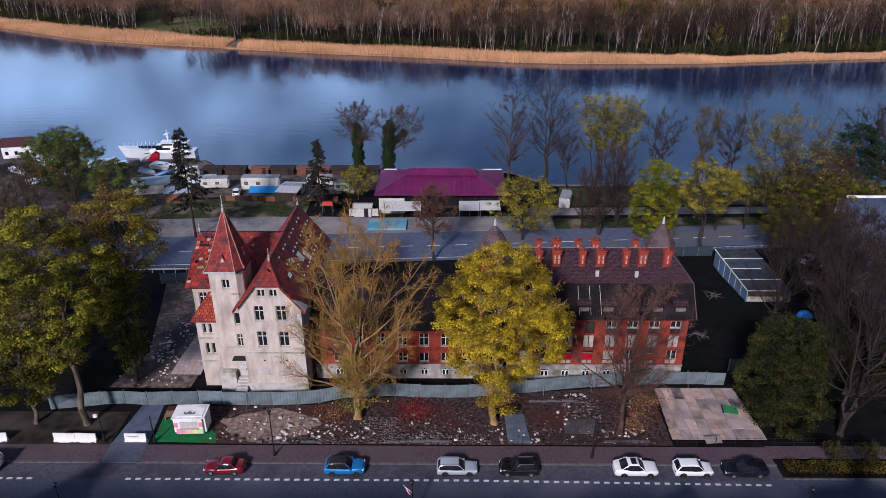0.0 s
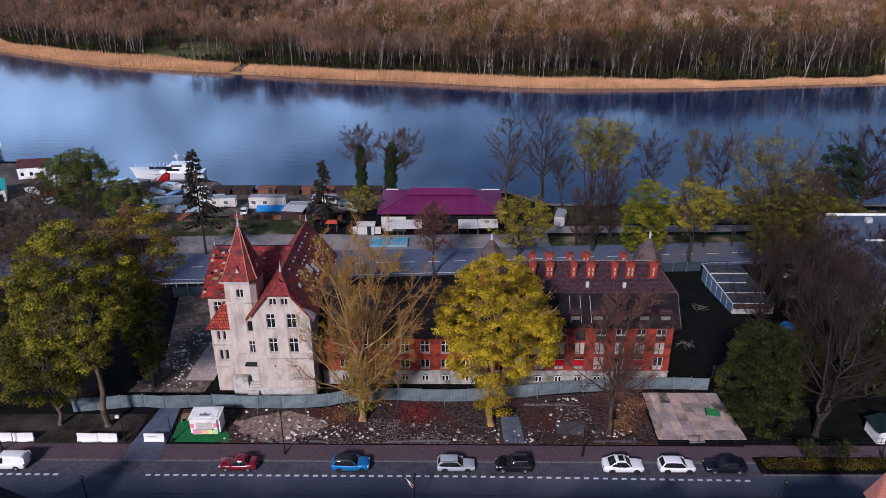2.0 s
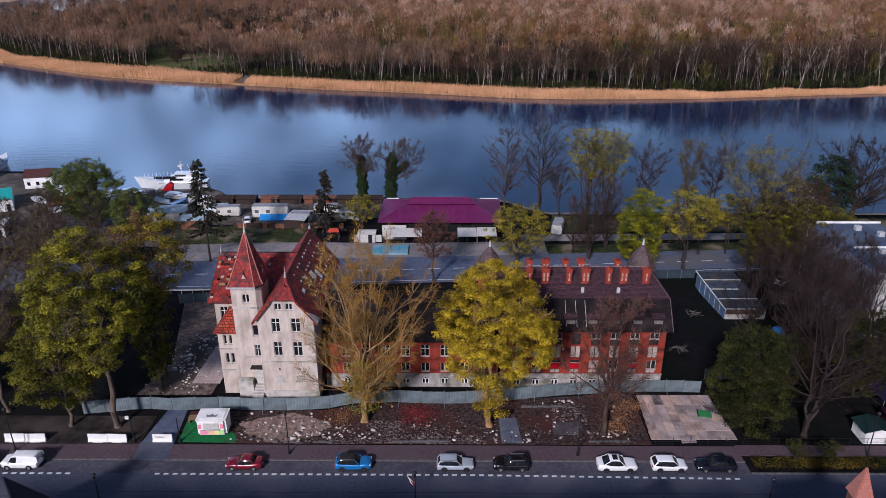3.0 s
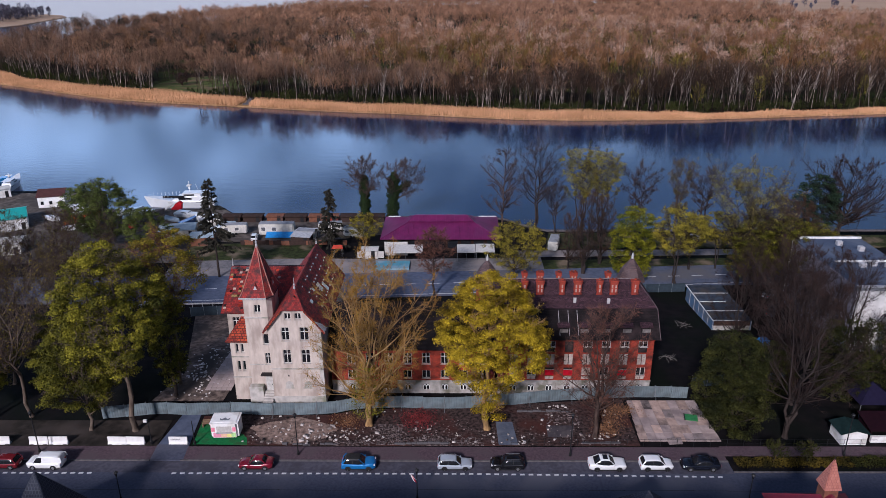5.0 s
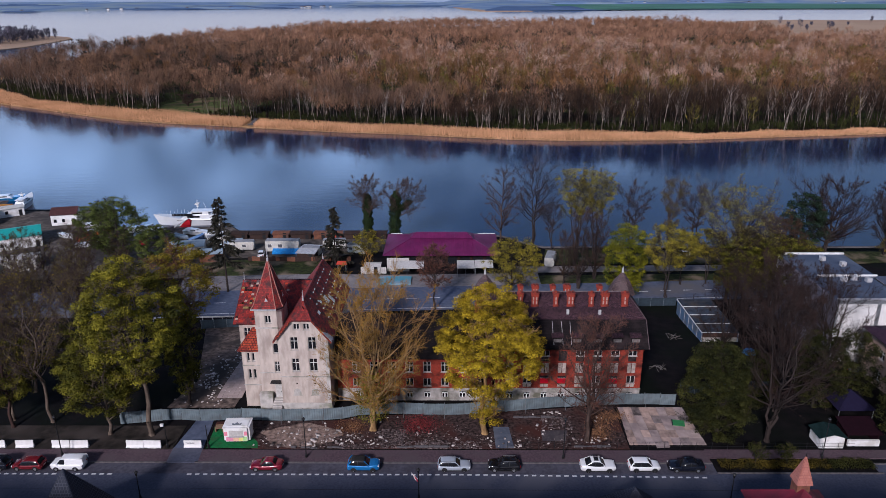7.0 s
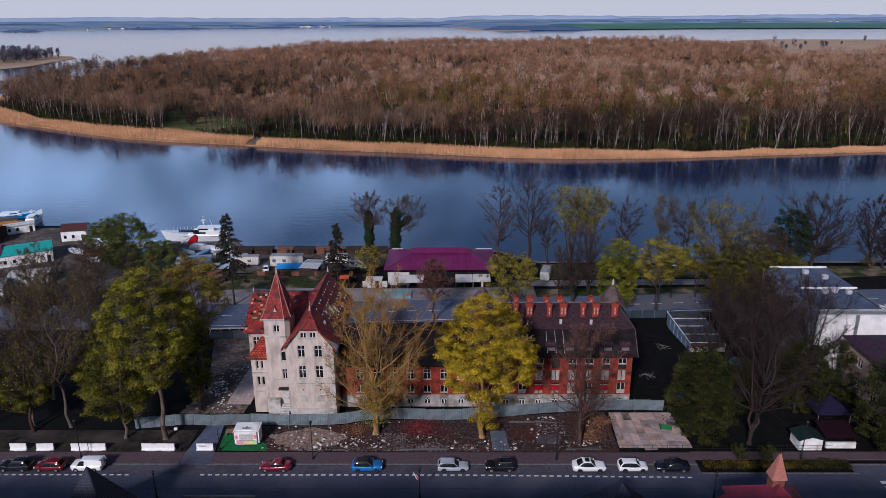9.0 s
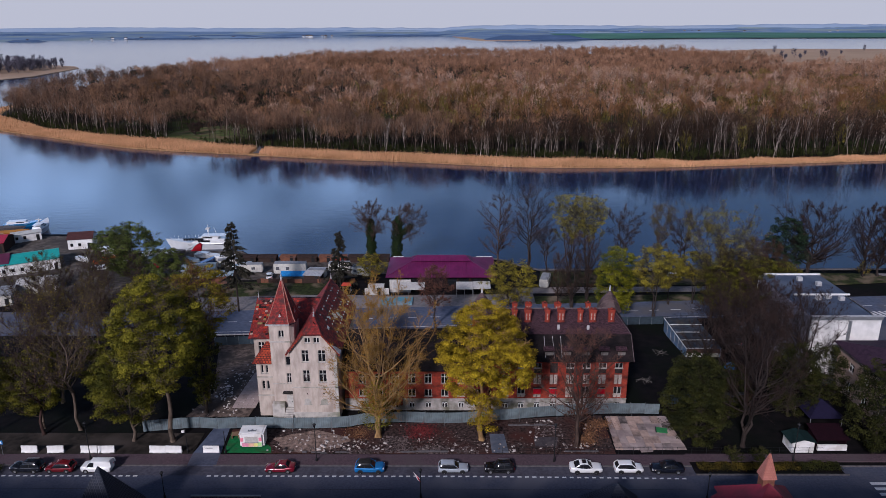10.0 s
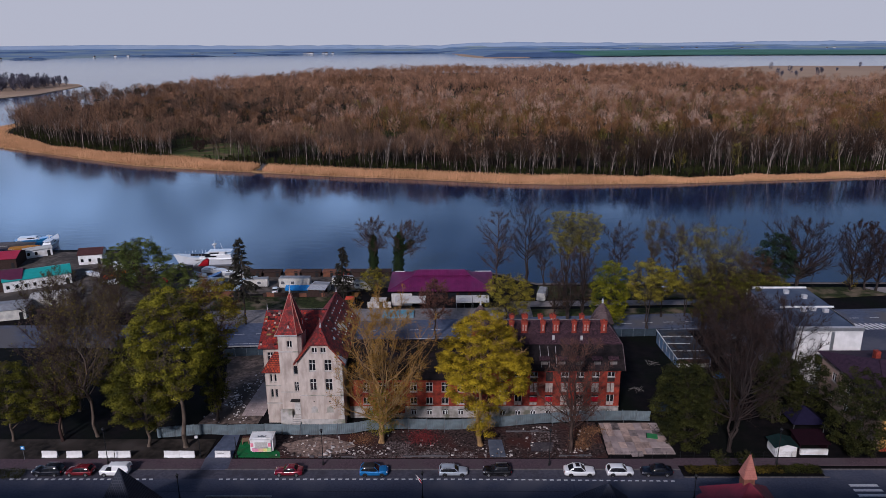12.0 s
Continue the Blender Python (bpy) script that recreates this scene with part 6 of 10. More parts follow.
for at, rz, s in (((-69.5, 36.5), 33, 0.66), ((-63.5, 40.5), 160, 0.6), ((-79.5, 37.0), 75, 0.66), ((-74.5, 45.5), 210, 0.62), ((-80.5, 52.0), 350, 0.6), ((-58.0, 39.0), 120, 0.55), ((-91.0, 50.0), 15, 0.62), ((-90.0, 66.0), 95, 0.5), ((-78.0, 66.5), 285, 0.46)):
    tree("bare_left_b", at, rz, "bare plum-brown tree in the shaded yard", "bark_purple", "leaf_olive", s)
tree("bare_left_b", (-84.0, 62.0), 150, "bare brown tree near the boatyard", "bark_purple", "leaf_olive", 0.55)
tree("bare_left_a", (-97.0, 58.0), 90, "bare brown tree near the boatyard", "bark", "leaf_ochre", 0.55)
tree("bare_left_b", (-94.0, 74.0), 30, "bare brown tree near the boatyard", "bark_purple", "leaf_olive", 0.42)
tree("bare_left_a", (-104.0, 70.0), 180, "bare brown tree near the boatyard", "bark", "leaf_ochre", 0.42)
tree("green_far", (-82.0, 73.0), 0, "fresh green leafing tree by the boatyard", "bark_dark", "leaf_fresh",
     seed=31, h=16.5, rad=7.4, clear=0.12, limbs=18, r0=0.3, twigs=2500, leaves=34000, leaf_size=0.24, shell=0.9, up=0.55, prof=DOME, clump=0.95, gaps=0.7)
tree("green_far", (-90.5, 80.0), 250, "green leafing tree by the boatyard", "bark_dark", "leaf_fresh", 0.8)
tree("green_far", (-69.0, 67.0), 130, "dark green leafing tree by the boatyard", "bark_dark", "leaf_fresh", 0.72)
tree("bare_right_street", (20.3, 6.0), 200, "bare tree with fine red-brown twigs before the brick wall", "bark_grey", None, twig="twig_red",
     seed=41, h=20.6, rad=5.6, clear=0.25, limbs=34, r0=0.5, twigs=8500, up=0.6, sub=(6, 6), stems=2, spread=0.5, fork_at=0.35, prof=DOME, blade=0.013)
tree("green_lean", (39.2, 6.4), 0, "dense dark green round tree beside the concrete yard", "bark_dark", "leaf_green", name="round_tree",
     seed=52, lean=-0.08, h=15.4, rad=4.3, clear=0.04, limbs=16, r0=0.28, twigs=900, leaves=44000, leaf_size=0.22, shell=0.95, up=0.6, prof=TUB, clump=0.75, gaps=1.3)
tree("big_bare_right", (46.0, 6.0), 0, "tall bare tree with dark purple-brown twigs", "bark_dark", None, twig="twig_dusk",
     seed=61, h=24.0, rad=7.4, clear=0.24, limbs=34, r0=0.46, twigs=9500, up=0.7, stems=3, spread=0.5, fork_at=0.12, sub=(6, 5), prof=DOME, blade=0.0125, thick=1.0)
for at, rz, s in (((53.0, 18.5), 140, 0.93), ((48.5, 27.0), 250, 0.68), ((61.0, 31.0), 60, 0.7), ((64.5, 22.5), 190, 0.84), ((57.5, 37.0), 320, 0.6), ((50.5, 12.5), 95, 0.8), ((68.0, 30.0), 170, 0.7), ((65.5, 36.0), 100, 0.66), ((65.0, 42.5), 215, 0.62), ((57.0, 42.0), 15, 0.6)):
    tree("big_bare_right", at, rz, "tall bare tree with dark purple-brown twigs", "bark_dark", None, s)
tree("green_round", (57.0, 13.5), 70, "dark green leafing tree behind the garage", "bark_dark", "leaf_green", 0.8, name="round_tree", seed=51, h=16.5, rad=4.6, clear=0.06, limbs=14, r0=0.28, twigs=600, leaves=20000, leaf_size=0.26, shell=0.93, up=0.6, prof=TUB, clump=0.8, gaps=1.0)
tree("green_round", (65.0, 4.6), 160, "dark green leafing tree before the yellow house", "bark_dark", "leaf_green", 0.92, name="round_tree")
tree("green_round", (47.0, 13.0), 200, "dark green leafing tree in the shaded yard", "bark_dark", "leaf_green", 0.6, name="round_tree")
tree("green_round", (62.5, 14.5), 320, "dark green leafing tree beside the house", "bark_dark", "leaf_green", 0.75, name="round_tree")
# along the riverside road
conifer((-49.3, 57.0), 22.0, 4.4, 71, "tall thin dark spruce at the car park", 0.3, 0.75)
conifer((-27.4, 70.8), 14.8, 3.9, 72, "thin dark spruce beside the caravans", 0.12, 0.7)
iv = tree("ivy_a", (-21.7, 90.1), 0, "bare riverside tree with an ivy-clad trunk", "bark_grey", None,
     seed=81, h=17.2, rad=6.0, clear=0.45, limbs=30, r0=0.3, twigs=12000, up=0.35, sub=(6, 6), prof=DOME, blade=0.015)
ivy_on(iv, 1, 1.7, 0, 12.0, 9500, size=0.36)
iv = tree("ivy_b", (-14.4, 88.4), 0, "bare leaning riverside tree with an ivy-clad trunk", "bark_grey", None,
     seed=82, h=16.6, rad=5.6, clear=0.45, limbs=30, r0=0.3, twigs=12000, up=0.35, sub=(6, 6), skew=0.45, lean=0.08, prof=DOME, blade=0.015)
ivy_on(iv, 2, 2.0, 0, 13.4, 9500, size=0.36, lean=0.06, arm=((0.8, 0, 7.5), (4.4, 0, 10.5)))
tree("bare_mid", (-2.3, 48.9), 0, "bare dark roadside tree with drooping twigs", "bark_dark", None, twig="twig_red",
     seed=83, h=14.6, rad=4.4, clear=0.34, limbs=34, r0=0.28, twigs=13000, up=0.2, sub=(6, 6), prof=DOME, blade=0.014)
BANK = dict(limbs=30, twigs=8000, up=0.45, sub=(6, 5), blade=0.013, thick=1.5)
tree("bank_a", (14.4, 82.6), 0, "tall bare riverside tree with fine grey twigs", "bark_grey", None, twig="twig_plum", seed=91, h=22.0, rad=6.0, clear=0.22, r0=0.34, prof=EGG, **BANK)
tree("bank_b", (22.6, 79.4), 0, "tall bare twin-stemmed riverside tree with fine grey twigs", "bark_dark", None, twig="twig_plum", seed=92, h=24.2, rad=6.8, clear=0.4, r0=0.5, stems=2, spread=0.25, fork_at=0.03, prof=DOME, **BANK)
tree("bank_c", (27.4, 80.3), 100, "slender bare riverside tree", "bark_dark", None, 0.78, twig="twig_plum", seed=94, h=17.6, rad=4.8, clear=0.3, r0=0.36, stems=2, spread=0.5, fork_at=0.05, prof=VASE, **BANK)
tree("bank_y", (31.7, 71.5), 0, "tall slim riverside tree with yellow-green young leaves", "bark_dark", "leaf_yellow", seed=93, h=24.6, rad=5.0, clear=0.45, r0=0.5, stems=3, spread=0.6, fork_at=0.02, prof=VASE, leaves=10000, leaf_size=0.22, shell=0.5, clump=0.7, gaps=0.45, **BANK)
tree("bank_y", (37.6, 74.8), 130, "tall slim riverside tree with yellow-green young leaves", "bark_dark", "leaf_yellow", 0.93)
tree("brown_road", (30.1, 58.7), 0, "dense bare roadside tree with brown twigs", "bark_dark", None, twig="twig_brown_near", seed=103, h=19.5, rad=4.8, clear=0.16, limbs=34, r0=0.42, stems=3, spread=0.4, fork_at=0.08, twigs=9000, up=0.7, sub=(6, 6), prof=EGG, blade=0.012)
tree("brown_road", (27.2, 61.0), 110, "bare roadside tree with brown twigs", "bark_dark", None, 0.66)
tree("brown_road", (34.9, 63.2), 220, "bare roadside tree with brown twigs", "bark_dark", None, 0.86)
tree("bank_c", (48.4, 80.6), 0, "slender bare riverside tree", "bark_dark", None, 1.02)
tree("slim_bud", (57.6, 79.4), 60, "slender riverside tree with pale yellow leaf buds", "bark_grey", "leaf_bud", twig="twig_plum", seed=104, h=20.2, rad=4.0, clear=0.25, limbs=30, r0=0.36, stems=3, spread=0.6, fork_at=0.03, twigs=9000, leaves=5000, leaf_size=0.16, up=0.7, sub=(6, 6), prof=VASE, blade=0.014)
tree("bank_c", (63.7, 79.4), 190, "slender bare riverside tree", "bark_dark", None, 1.06)
tree("round_yel", (39.6, 55.4), 0, "dense round green tree in young leaf by the road", "bark_dark", "leaf_spring", seed=95, name="round_tree",
     h=16.6, rad=4.3, clear=0.05, limbs=14, r0=0.28, twigs=900, leaves=36000, leaf_size=0.22, shell=0.96, up=0.6, prof=TUB, clump=0.75, gaps=1.3)
tree("yellow_road", (47.6, 52.0), 0, "roadside tree with thin yellow-green young leaves", "bark_dark", "leaf_yellow",
     seed=96, h=17.6, rad=5.2, clear=0.45, limbs=24, r0=0.3, stems=2, spread=0.4, fork_at=0.1, twigs=5000, leaves=14000, leaf_size=0.23, shell=0.72, up=0.6, prof=DOME, clump=0.85, gaps=0.55)
tree("yellow_road", (60.0, 61.0), 140, "roadside tree with thin yellow-green young leaves", "bark_dark", "leaf_yellow", 0.76)
tree("yellow_road", (54.0, 60.5), 40, "roadside tree with thin yellow-green young leaves", "bark_dark", "leaf_yellow", 0.7)
tree("yellow_small", (14.8, 56.5), 0, "yellow-leafed roadside tree behind the brick building", "bark_dark", "leaf_yellow",
     seed=97, h=12.6, rad=6.6, clear=0.2, limbs=20, r0=0.25, twigs=4000, leaves=14000, leaf_size=0.23, shell=0.7, up=0.5, prof=DOME, clump=0.85, gaps=0.5)
tree("tall_budding", (61.0, 52.6), 0, "tall spreading tree with first ochre leaves", "bark_dark", "leaf_bud", twig="twig_plum",
     seed=98, h=26.4, rad=7.6, clear=0.3, limbs=36, r0=0.5, twigs=9000, leaves=11000, leaf_size=0.25, shell=0.4, clump=0.9, gaps=0.4, up=0.8, stems=3, spread=0.55, fork_at=0.2, prof=VASE, blade=0.016, thick=1.8)
for at, rz, s in (((63.6, 50.5), 120, 0.66), ((70.0, 52.4), 250, 0.62), ((76.0, 54.0), 20, 0.55), ((66.5, 46.5), 60, 0.6), ((60.5, 47.5), 300, 0.5)):
    tree("olive_road", at, rz, "spreading roadside tree with dark olive young leaves", "bark_dark", "leaf_moss", s, twig="twig_dusk",
         seed=105, h=24.5, rad=9.6, clear=0.42, limbs=30, r0=0.5, twigs=9000, leaves=17000, leaf_size=0.34, shell=0.75, clump=1.2, gaps=0.6, up=0.4, prof=DOME, blade=0.02)
for at, rz, s in (((75.7, 66.1), 0, 1.0), ((68.0, 62.0), 150, 0.9), ((83.0, 70.0), 260, 0.85)):
    tree("brown_round", at, rz, "round bare tree with dense brown twigs", "bark_dark", None, s, twig="twig_brown_near",
         seed=106, h=14.8, rad=5.2, clear=0.15, limbs=34, r0=0.32, twigs=17000, up=0.5, sub=(6, 6), prof=DOME, blade=0.016)
tree("green_weeping", (91.0, 78.0), 0, "dense dark green weeping riverside tree", "bark_dark", "leaf_pine", name="round_tree",
     seed=99, h=16.0, rad=5.2, clear=0.08, limbs=16, r0=0.32, twigs=3000, leaves=17000, leaf_size=0.32, shell=0.85, up=0.3, prof=EGG, clump=0.95, gaps=0.75)
tree("bare_big", (98.2, 79.0), 0, "broad dark bare tree on the river bank", "bark_dark", None, twig="twig_dusk",
     seed=100, h=20.0, rad=8.6, clear=0.18, limbs=50, r0=0.55, twigs=13000, up=0.45, sub=(6, 6), stems=3, spread=0.5, fork_at=0.2, prof=DOME, blade=0.018, thick=2.0)
tree("bank_d", (112.0, 77.2), 0, "dark bare riverside tree", "bark_dark", None, twig="twig_dusk", seed=101, h=20.0, rad=5.4, clear=0.2, limbs=30, r0=0.36, twigs=11000, up=0.7, sub=(6, 6), prof=EGG, blade=0.018, thick=1.6)
tree("bank_d", (115.8, 77.0), 120, "dark bare riverside tree", "bark_dark", None, 0.98)
tree("bank_d", (118.6, 76.6), 230, "dark bare riverside tree", "bark_dark", None, 0.9)
tree("yellow_small", (-19.7, 74.0), 80, "small yellow-green willow beside the caravans", "bark_dark", "leaf_yellow", 0.62)
tree("yellow_small", (83.0, 63.0), 200, "small yellow-green tree by the flat-roofed building", "bark_dark", "leaf_moss", 0.7)
tree("ochre_bush", (111.5, 76.5), 0, "small round rust-brown shrub on the lawn", "bark_dark", "leaf_ochre", name="shrub",
     seed=102, h=4.6, rad=2.4, clear=0.25, limbs=7, r0=0.14, twigs=900, leaves=700, leaf_size=0.22, up=0.6)
clear_birch = tree("clearing_birch", (-114.0, 279.5), 0, "spreading pale birch at the clearing on the far bank", "birch_trunk", None, twig="twig_rose",
     seed=111, h=18.5, rad=6.2, clear=0.15, limbs=30, r0=0.4, twigs=5000, up=0.8, stems=4, spread=0.6, prof=DOME, blade=0.05)
clear_snag = tree("clearing_snag", (-131.0, 295.0), 0, "dead white birch standing in the clearing", "birch_trunk", None, name="dead_tree",
     seed=112, h=14.0, rad=4.0, clear=0.2, limbs=12, r0=0.5, twigs=300, up=0.7, stems=2, spread=0.6, blade=0.04)
clear_bush = tree("clearing_bush", (-160.0, 300.5), 0, "dark purple-brown bush at the edge of the clearing", "bark_purple", None, name="bush", twig="bark_purple",
     seed=113, h=8.5, rad=5.0, clear=0.05, limbs=20, r0=0.3, twigs=6000, up=0.5, stems=4, spread=0.6, prof=DOME, blade=0.06)
for ob in (clear_birch, clear_snag, clear_bush):
    ob.location.z = WATER + 0.5
for at, rz, s in (((-95.8, 64.4), 20, 0.48), ((-86.2, 67.7), 260, 0.48), ((-101.5, 55.5), 330, 0.52), ((-88.5, 55.0), 75, 0.5)):
    tree("bare_left_b", at, rz, "dark bare plum-brown tree at the boatyard edge", "bark_purple", "leaf_olive", s)

# ---- street side: fence, kiosk, boards, lamps, rubble ----
flat("rubble_yard", [(-27, 4.35), (26.2, 4.35), (26.2, 13.6), (12, 12.6), (-12, 11.2), (-16, 10.2), (-34, 9.9), (-34, 8.6)], 0.03, M["rubble"], "trampled brown ground littered with rubble and leaves", "ground")
bm = bmesh.new()
sv = [[bm.verts.new((x, y * DEEP, gz(y) + 0.06)) for x in (float(np.interp(y, [13, 20, 41], [-43, -41, -48])), float(np.interp(y, [13, 20, 41], [-32.5, -31.9, -33])))] for y in range(13, 42)]
for a, b in zip(sv, sv[1:]):
    bm.faces.new((a[0], a[1], b[1], b[0]))
single("side_yard", bm, mat("grey_dirt", (0.20, 0.15, 0.125), (0.05, 0.038, 0.034), 1.2, 0.95, bump=0.8, c3=(0.055, 0.045, 0.04), scale3=0.22), "grey-brown dirt passage beside the villa", "ground", "structure")
# the verge's base colour already holds the shade of the trees above
flat("verge", [(-75, 4.1), (-38.2, 4.1), (-38.2, 9.0), (-75, 9.0)], 0.02, mat("shaded_verge", (0.042, 0.034, 0.030), (0.013, 0.012, 0.010), 0.8, 0.95, bump=0.5, c3=(0.055, 0.045, 0.04), scale3=0.2), "trodden verge beneath the trees, toned dark for their shade", "ground")

FENCE = ((-48.2, 9.3), (-45.2, 9.7), (-42.3, 10.1), (-39.4, 10.3), (-36.5, 10.05), (-33.4, 10.2), (-30.3, 10.3), (-27.3, 10.2), (-24.2, 10.1), (-21.1, 10.1), (-18.0, 10.25), (-15.2, 10.6), (-12.3, 11.4), (-9.2, 11.6), (-6.1, 11.7), (-3.0, 11.55), (0.1, 11.5), (3.2, 11.6), (6.3, 11.9), (9.4, 12.25), (12.5, 12.7), (15.6, 13.1), (18.7, 13.4), (21.8, 13.7), (24.9, 13.9), (28.0, 14.0), (31.1, 14.0), (33.5, 13.95), (35.9, 13.9))
fence = thing("sheet_fence", "long hoarding of blue-grey corrugated metal sheets", "fence", (FENCE[0][0], FENCE[0][1], 0))
rf = random.Random(4)
bm = bmesh.new()
tube(bm, (0, 0, -0.3), (0, 0, 2.1), 0.045, 0.045, 6)
post_me = finish("post", bm, M["post"])
bm = bmesh.new()
tube(bm, (0, 0, 1.7), (0, -1.0, 0.0), 0.03, 0.03, 5)
brace_me = finish("brace", bm, M["post"])
for i in range(len(FENCE) - 1):
    (xa, ya), (xb, yb) = FENCE[i], FENCE[i + 1]
    ya, yb = (ya - FENCE[0][1]) * DEEP, (yb - FENCE[0][1]) * DEEP
    ln, ang = math.hypot(xb - xa, yb - ya), math.degrees(math.atan2(yb - ya, xb - xa))
    bm = bmesh.new()
    n = 34
    front = [[bm.verts.new((0.02 + (ln - 0.04) * k / n, 0.012 * (1 if k % 4 < 2 else -1), z)) for k in range(n + 1)] for z in (0.06, 1.0, 2.0)]
    for a, b in zip(front, front[1:]):
        for k in range(n):
            bm.faces.new((a[k], a[k + 1], b[k + 1], b[k]))
    ret = bmesh.ops.extrude_face_region(bm, geom=bm.faces[:])
    bmesh.ops.translate(bm, verts=[v for v in ret["geom"] if isinstance(v, bmesh.types.BMVert)], vec=(0, 0.012, 0))
    m = pose(xa - FENCE[0][0], ya, rf.uniform(-0.05, 0.03), rf.uniform(-2.5, 2.5), rf.uniform(-0.6, 0.6), ang)
    part("panel", bm, M["fence"], fence, at=m)
    part("rail", boxm(0, ln, 0.035, 0.08, 1.6, 1.66), M["post"], fence, at=m)
    part("post", post_me, None, fence, at=pose(xa - FENCE[0][0], ya + 0.1, 0))
    if i > 6 and i % 2 == 0:
        part("brace", brace_me, None, fence, at=pose(xa - FENCE[0][0], ya, 0))

board_me = None
for x in (-63.3, -59.3, -54.15, -51.5, -43.6, -41.15, -35.4):
    bd = thing("barrier", "dirty white weighted street barrier at the footway", "barrier", (x, 4.55, 0.0), rf.uniform(-3, 3), "barriers along the footway")
    if board_me is None:
        bm = bmesh.new()
        prism(bm, [(-1.25, -0.28, 0), (-1.25, 0.28, 0), (-1.25, 0.2, 0.25), (-1.25, 0.09, 0.4), (-1.25, 0.07, 1.15), (-1.25, -0.07, 1.15), (-1.25, -0.09, 0.4), (-1.25, -0.2, 0.25)], (2.5, 0, 0))
        bmesh.ops.bevel(bm, geom=bm.edges[:], offset=0.02, segments=1, affect="EDGES")
        foot = boxm(-0.25, 0.25, -0.34, 0.34, 0, 0.1)
        board_me = (finish("body", bm, M["white_paint"]), finish("foot", foot, M["kerb"]))
    part("body", board_me[0], None, bd)
    for dx in (-0.9, 0.9):
        part("foot", board_me[1], None, bd, at=pose(dx, 0, 0))
def plain_bars(parent, m, w, rows, h, colour):
    """Unreadable lettering as plain bars."""
    for i in range(rows):
        part("lettering", boxm(-w / 2 * (1 - 0.2 * (i % 2)), w / 2 * (1 - 0.15 * (i % 2)), -0.006, 0, -i * h * 1.8, -i * h * 1.8 + h), colour, parent, at=m)
PINK = mat("pink_print", (0.75, 0.25, 0.32), (0.65, 0.2, 0.28), 3, 0.5)
plain_bars(bd, pose(-0.3, -0.1, 0.8), 1.3, 2, 0.06, M["post"])

# green mat and the sales trailer
GREEN = mat("green_mat", (0.02, 0.16, 0.05), (0.012, 0.11, 0.035), 3, 0.95, c3=(0.03, 0.09, 0.035), scale3=0.6)
flat("artificial_grass_mat", [(-33.5, 4.5), (-26.2, 4.4), (-26.6, 5.6), (-27.3, 6.3), (-32.2, 8.9), (-33.9, 9.2)], 0.05, GREEN, "bright green artificial grass mat under the trailer", "mat", 0.04, kind="")
kio = thing("sales_trailer", "white sales trailer with a serving hatch and pink and yellow prints", "trailer", (-29.4, 5.3, 0.05), 2)
bm = bmesh.new()
box(bm, -1.85, 1.85, 0, 2.5, 0.35, 2.5)
bmesh.ops.bevel(bm, geom=[e for e in bm.edges if abs(e.verts[0].co.z - e.verts[1].co.z) > 1], offset=0.3, segments=3, affect="EDGES")
part("body", bm, M["white_paint"], kio)
bm = bmesh.new()
box(bm, -1.9, 1.9, -0.05, 2.55, 2.5, 2.58)
box(bm, -1.6, 1.6, 0.25, 2.25, 2.58, 2.66)
part("roof", bm, M["white_paint"], kio)
hatch = part("serving_hatch", boxm(-1.0, 0.95, -0.06, 0.0, 1.25, 2.1), M["window_white"], kio, "closed pale serving hatch")
part("counter", boxm(-1.05, 1.0, -0.3, -0.06, 1.15, 1.22), M["metal_pale"], kio)
for x in (-1.5, 1.3):
    part("picture_panel", boxm(x - 0.2, x + 0.25, -0.03, 0.0, 1.3, 1.95), PINK, kio, "square printed picture panel")
for x0, x1, c in ((-1.5, -0.5, (0.75, 0.3, 0.42)), (-0.5, 0.3, (0.8, 0.5, 0.35)), (0.3, 0.9, (0.8, 0.72, 0.25)), (0.9, 1.5, (0.45, 0.7, 0.3))):
    part("skirt_print", boxm(x0, x1 - 0.01, -0.02, 0.0, 0.4, 1.1), mat("print_band", c, tuple(0.8 * v for v in c), 2, 0.5), kio)
bm = bmesh.new()
prism(bm, [(-0.6, 0.6, 2.67), (0.6, 0.6, 2.67), (0.7, 1.15, 2.67), (0.35, 0.85, 2.67), (0, 1.25, 2.67), (-0.35, 0.85, 2.67), (-0.7, 1.15, 2.67)], (0, 0, 0.015))
part("roof_print", bm, M["post"], kio, "grey crown-shaped print")
bm = bmesh.new()
lathe(bm, [(0.3, -0.09), (0.33, -0.05), (0.33, 0.05), (0.3, 0.09)], 14)
whl = finish("wheel", bm, M["black_iron"])
for x in (-1.5, 1.5):
    part("wheel", whl, None, kio, at=pose(x * 0.2, 1.25 + (0.9 if x > 0 else -0.9), 0.33, 90, 0, 0))
bench = thing("wooden_pallet", "weathered wooden pallets stacked behind the trailer", "pallet", (-32.4, 8.2, 0.05), 8)
WOOD = mat("weathered_wood", (0.25, 0.16, 0.10), (0.15, 0.1, 0.065), 4, 0.9, stretch=(0.3, 4, 4))
for i in range(6):
    part("plank", boxm(-1.1, 1.1, -0.6 + 0.2 * i, -0.44 + 0.2 * i, 0.5, 0.54), WOOD, bench)
for x in (-1.0, 0, 1.0):
    part("bearer", boxm(x - 0.06, x + 0.06, -0.6, 0.58, 0.0, 0.5), WOOD, bench)

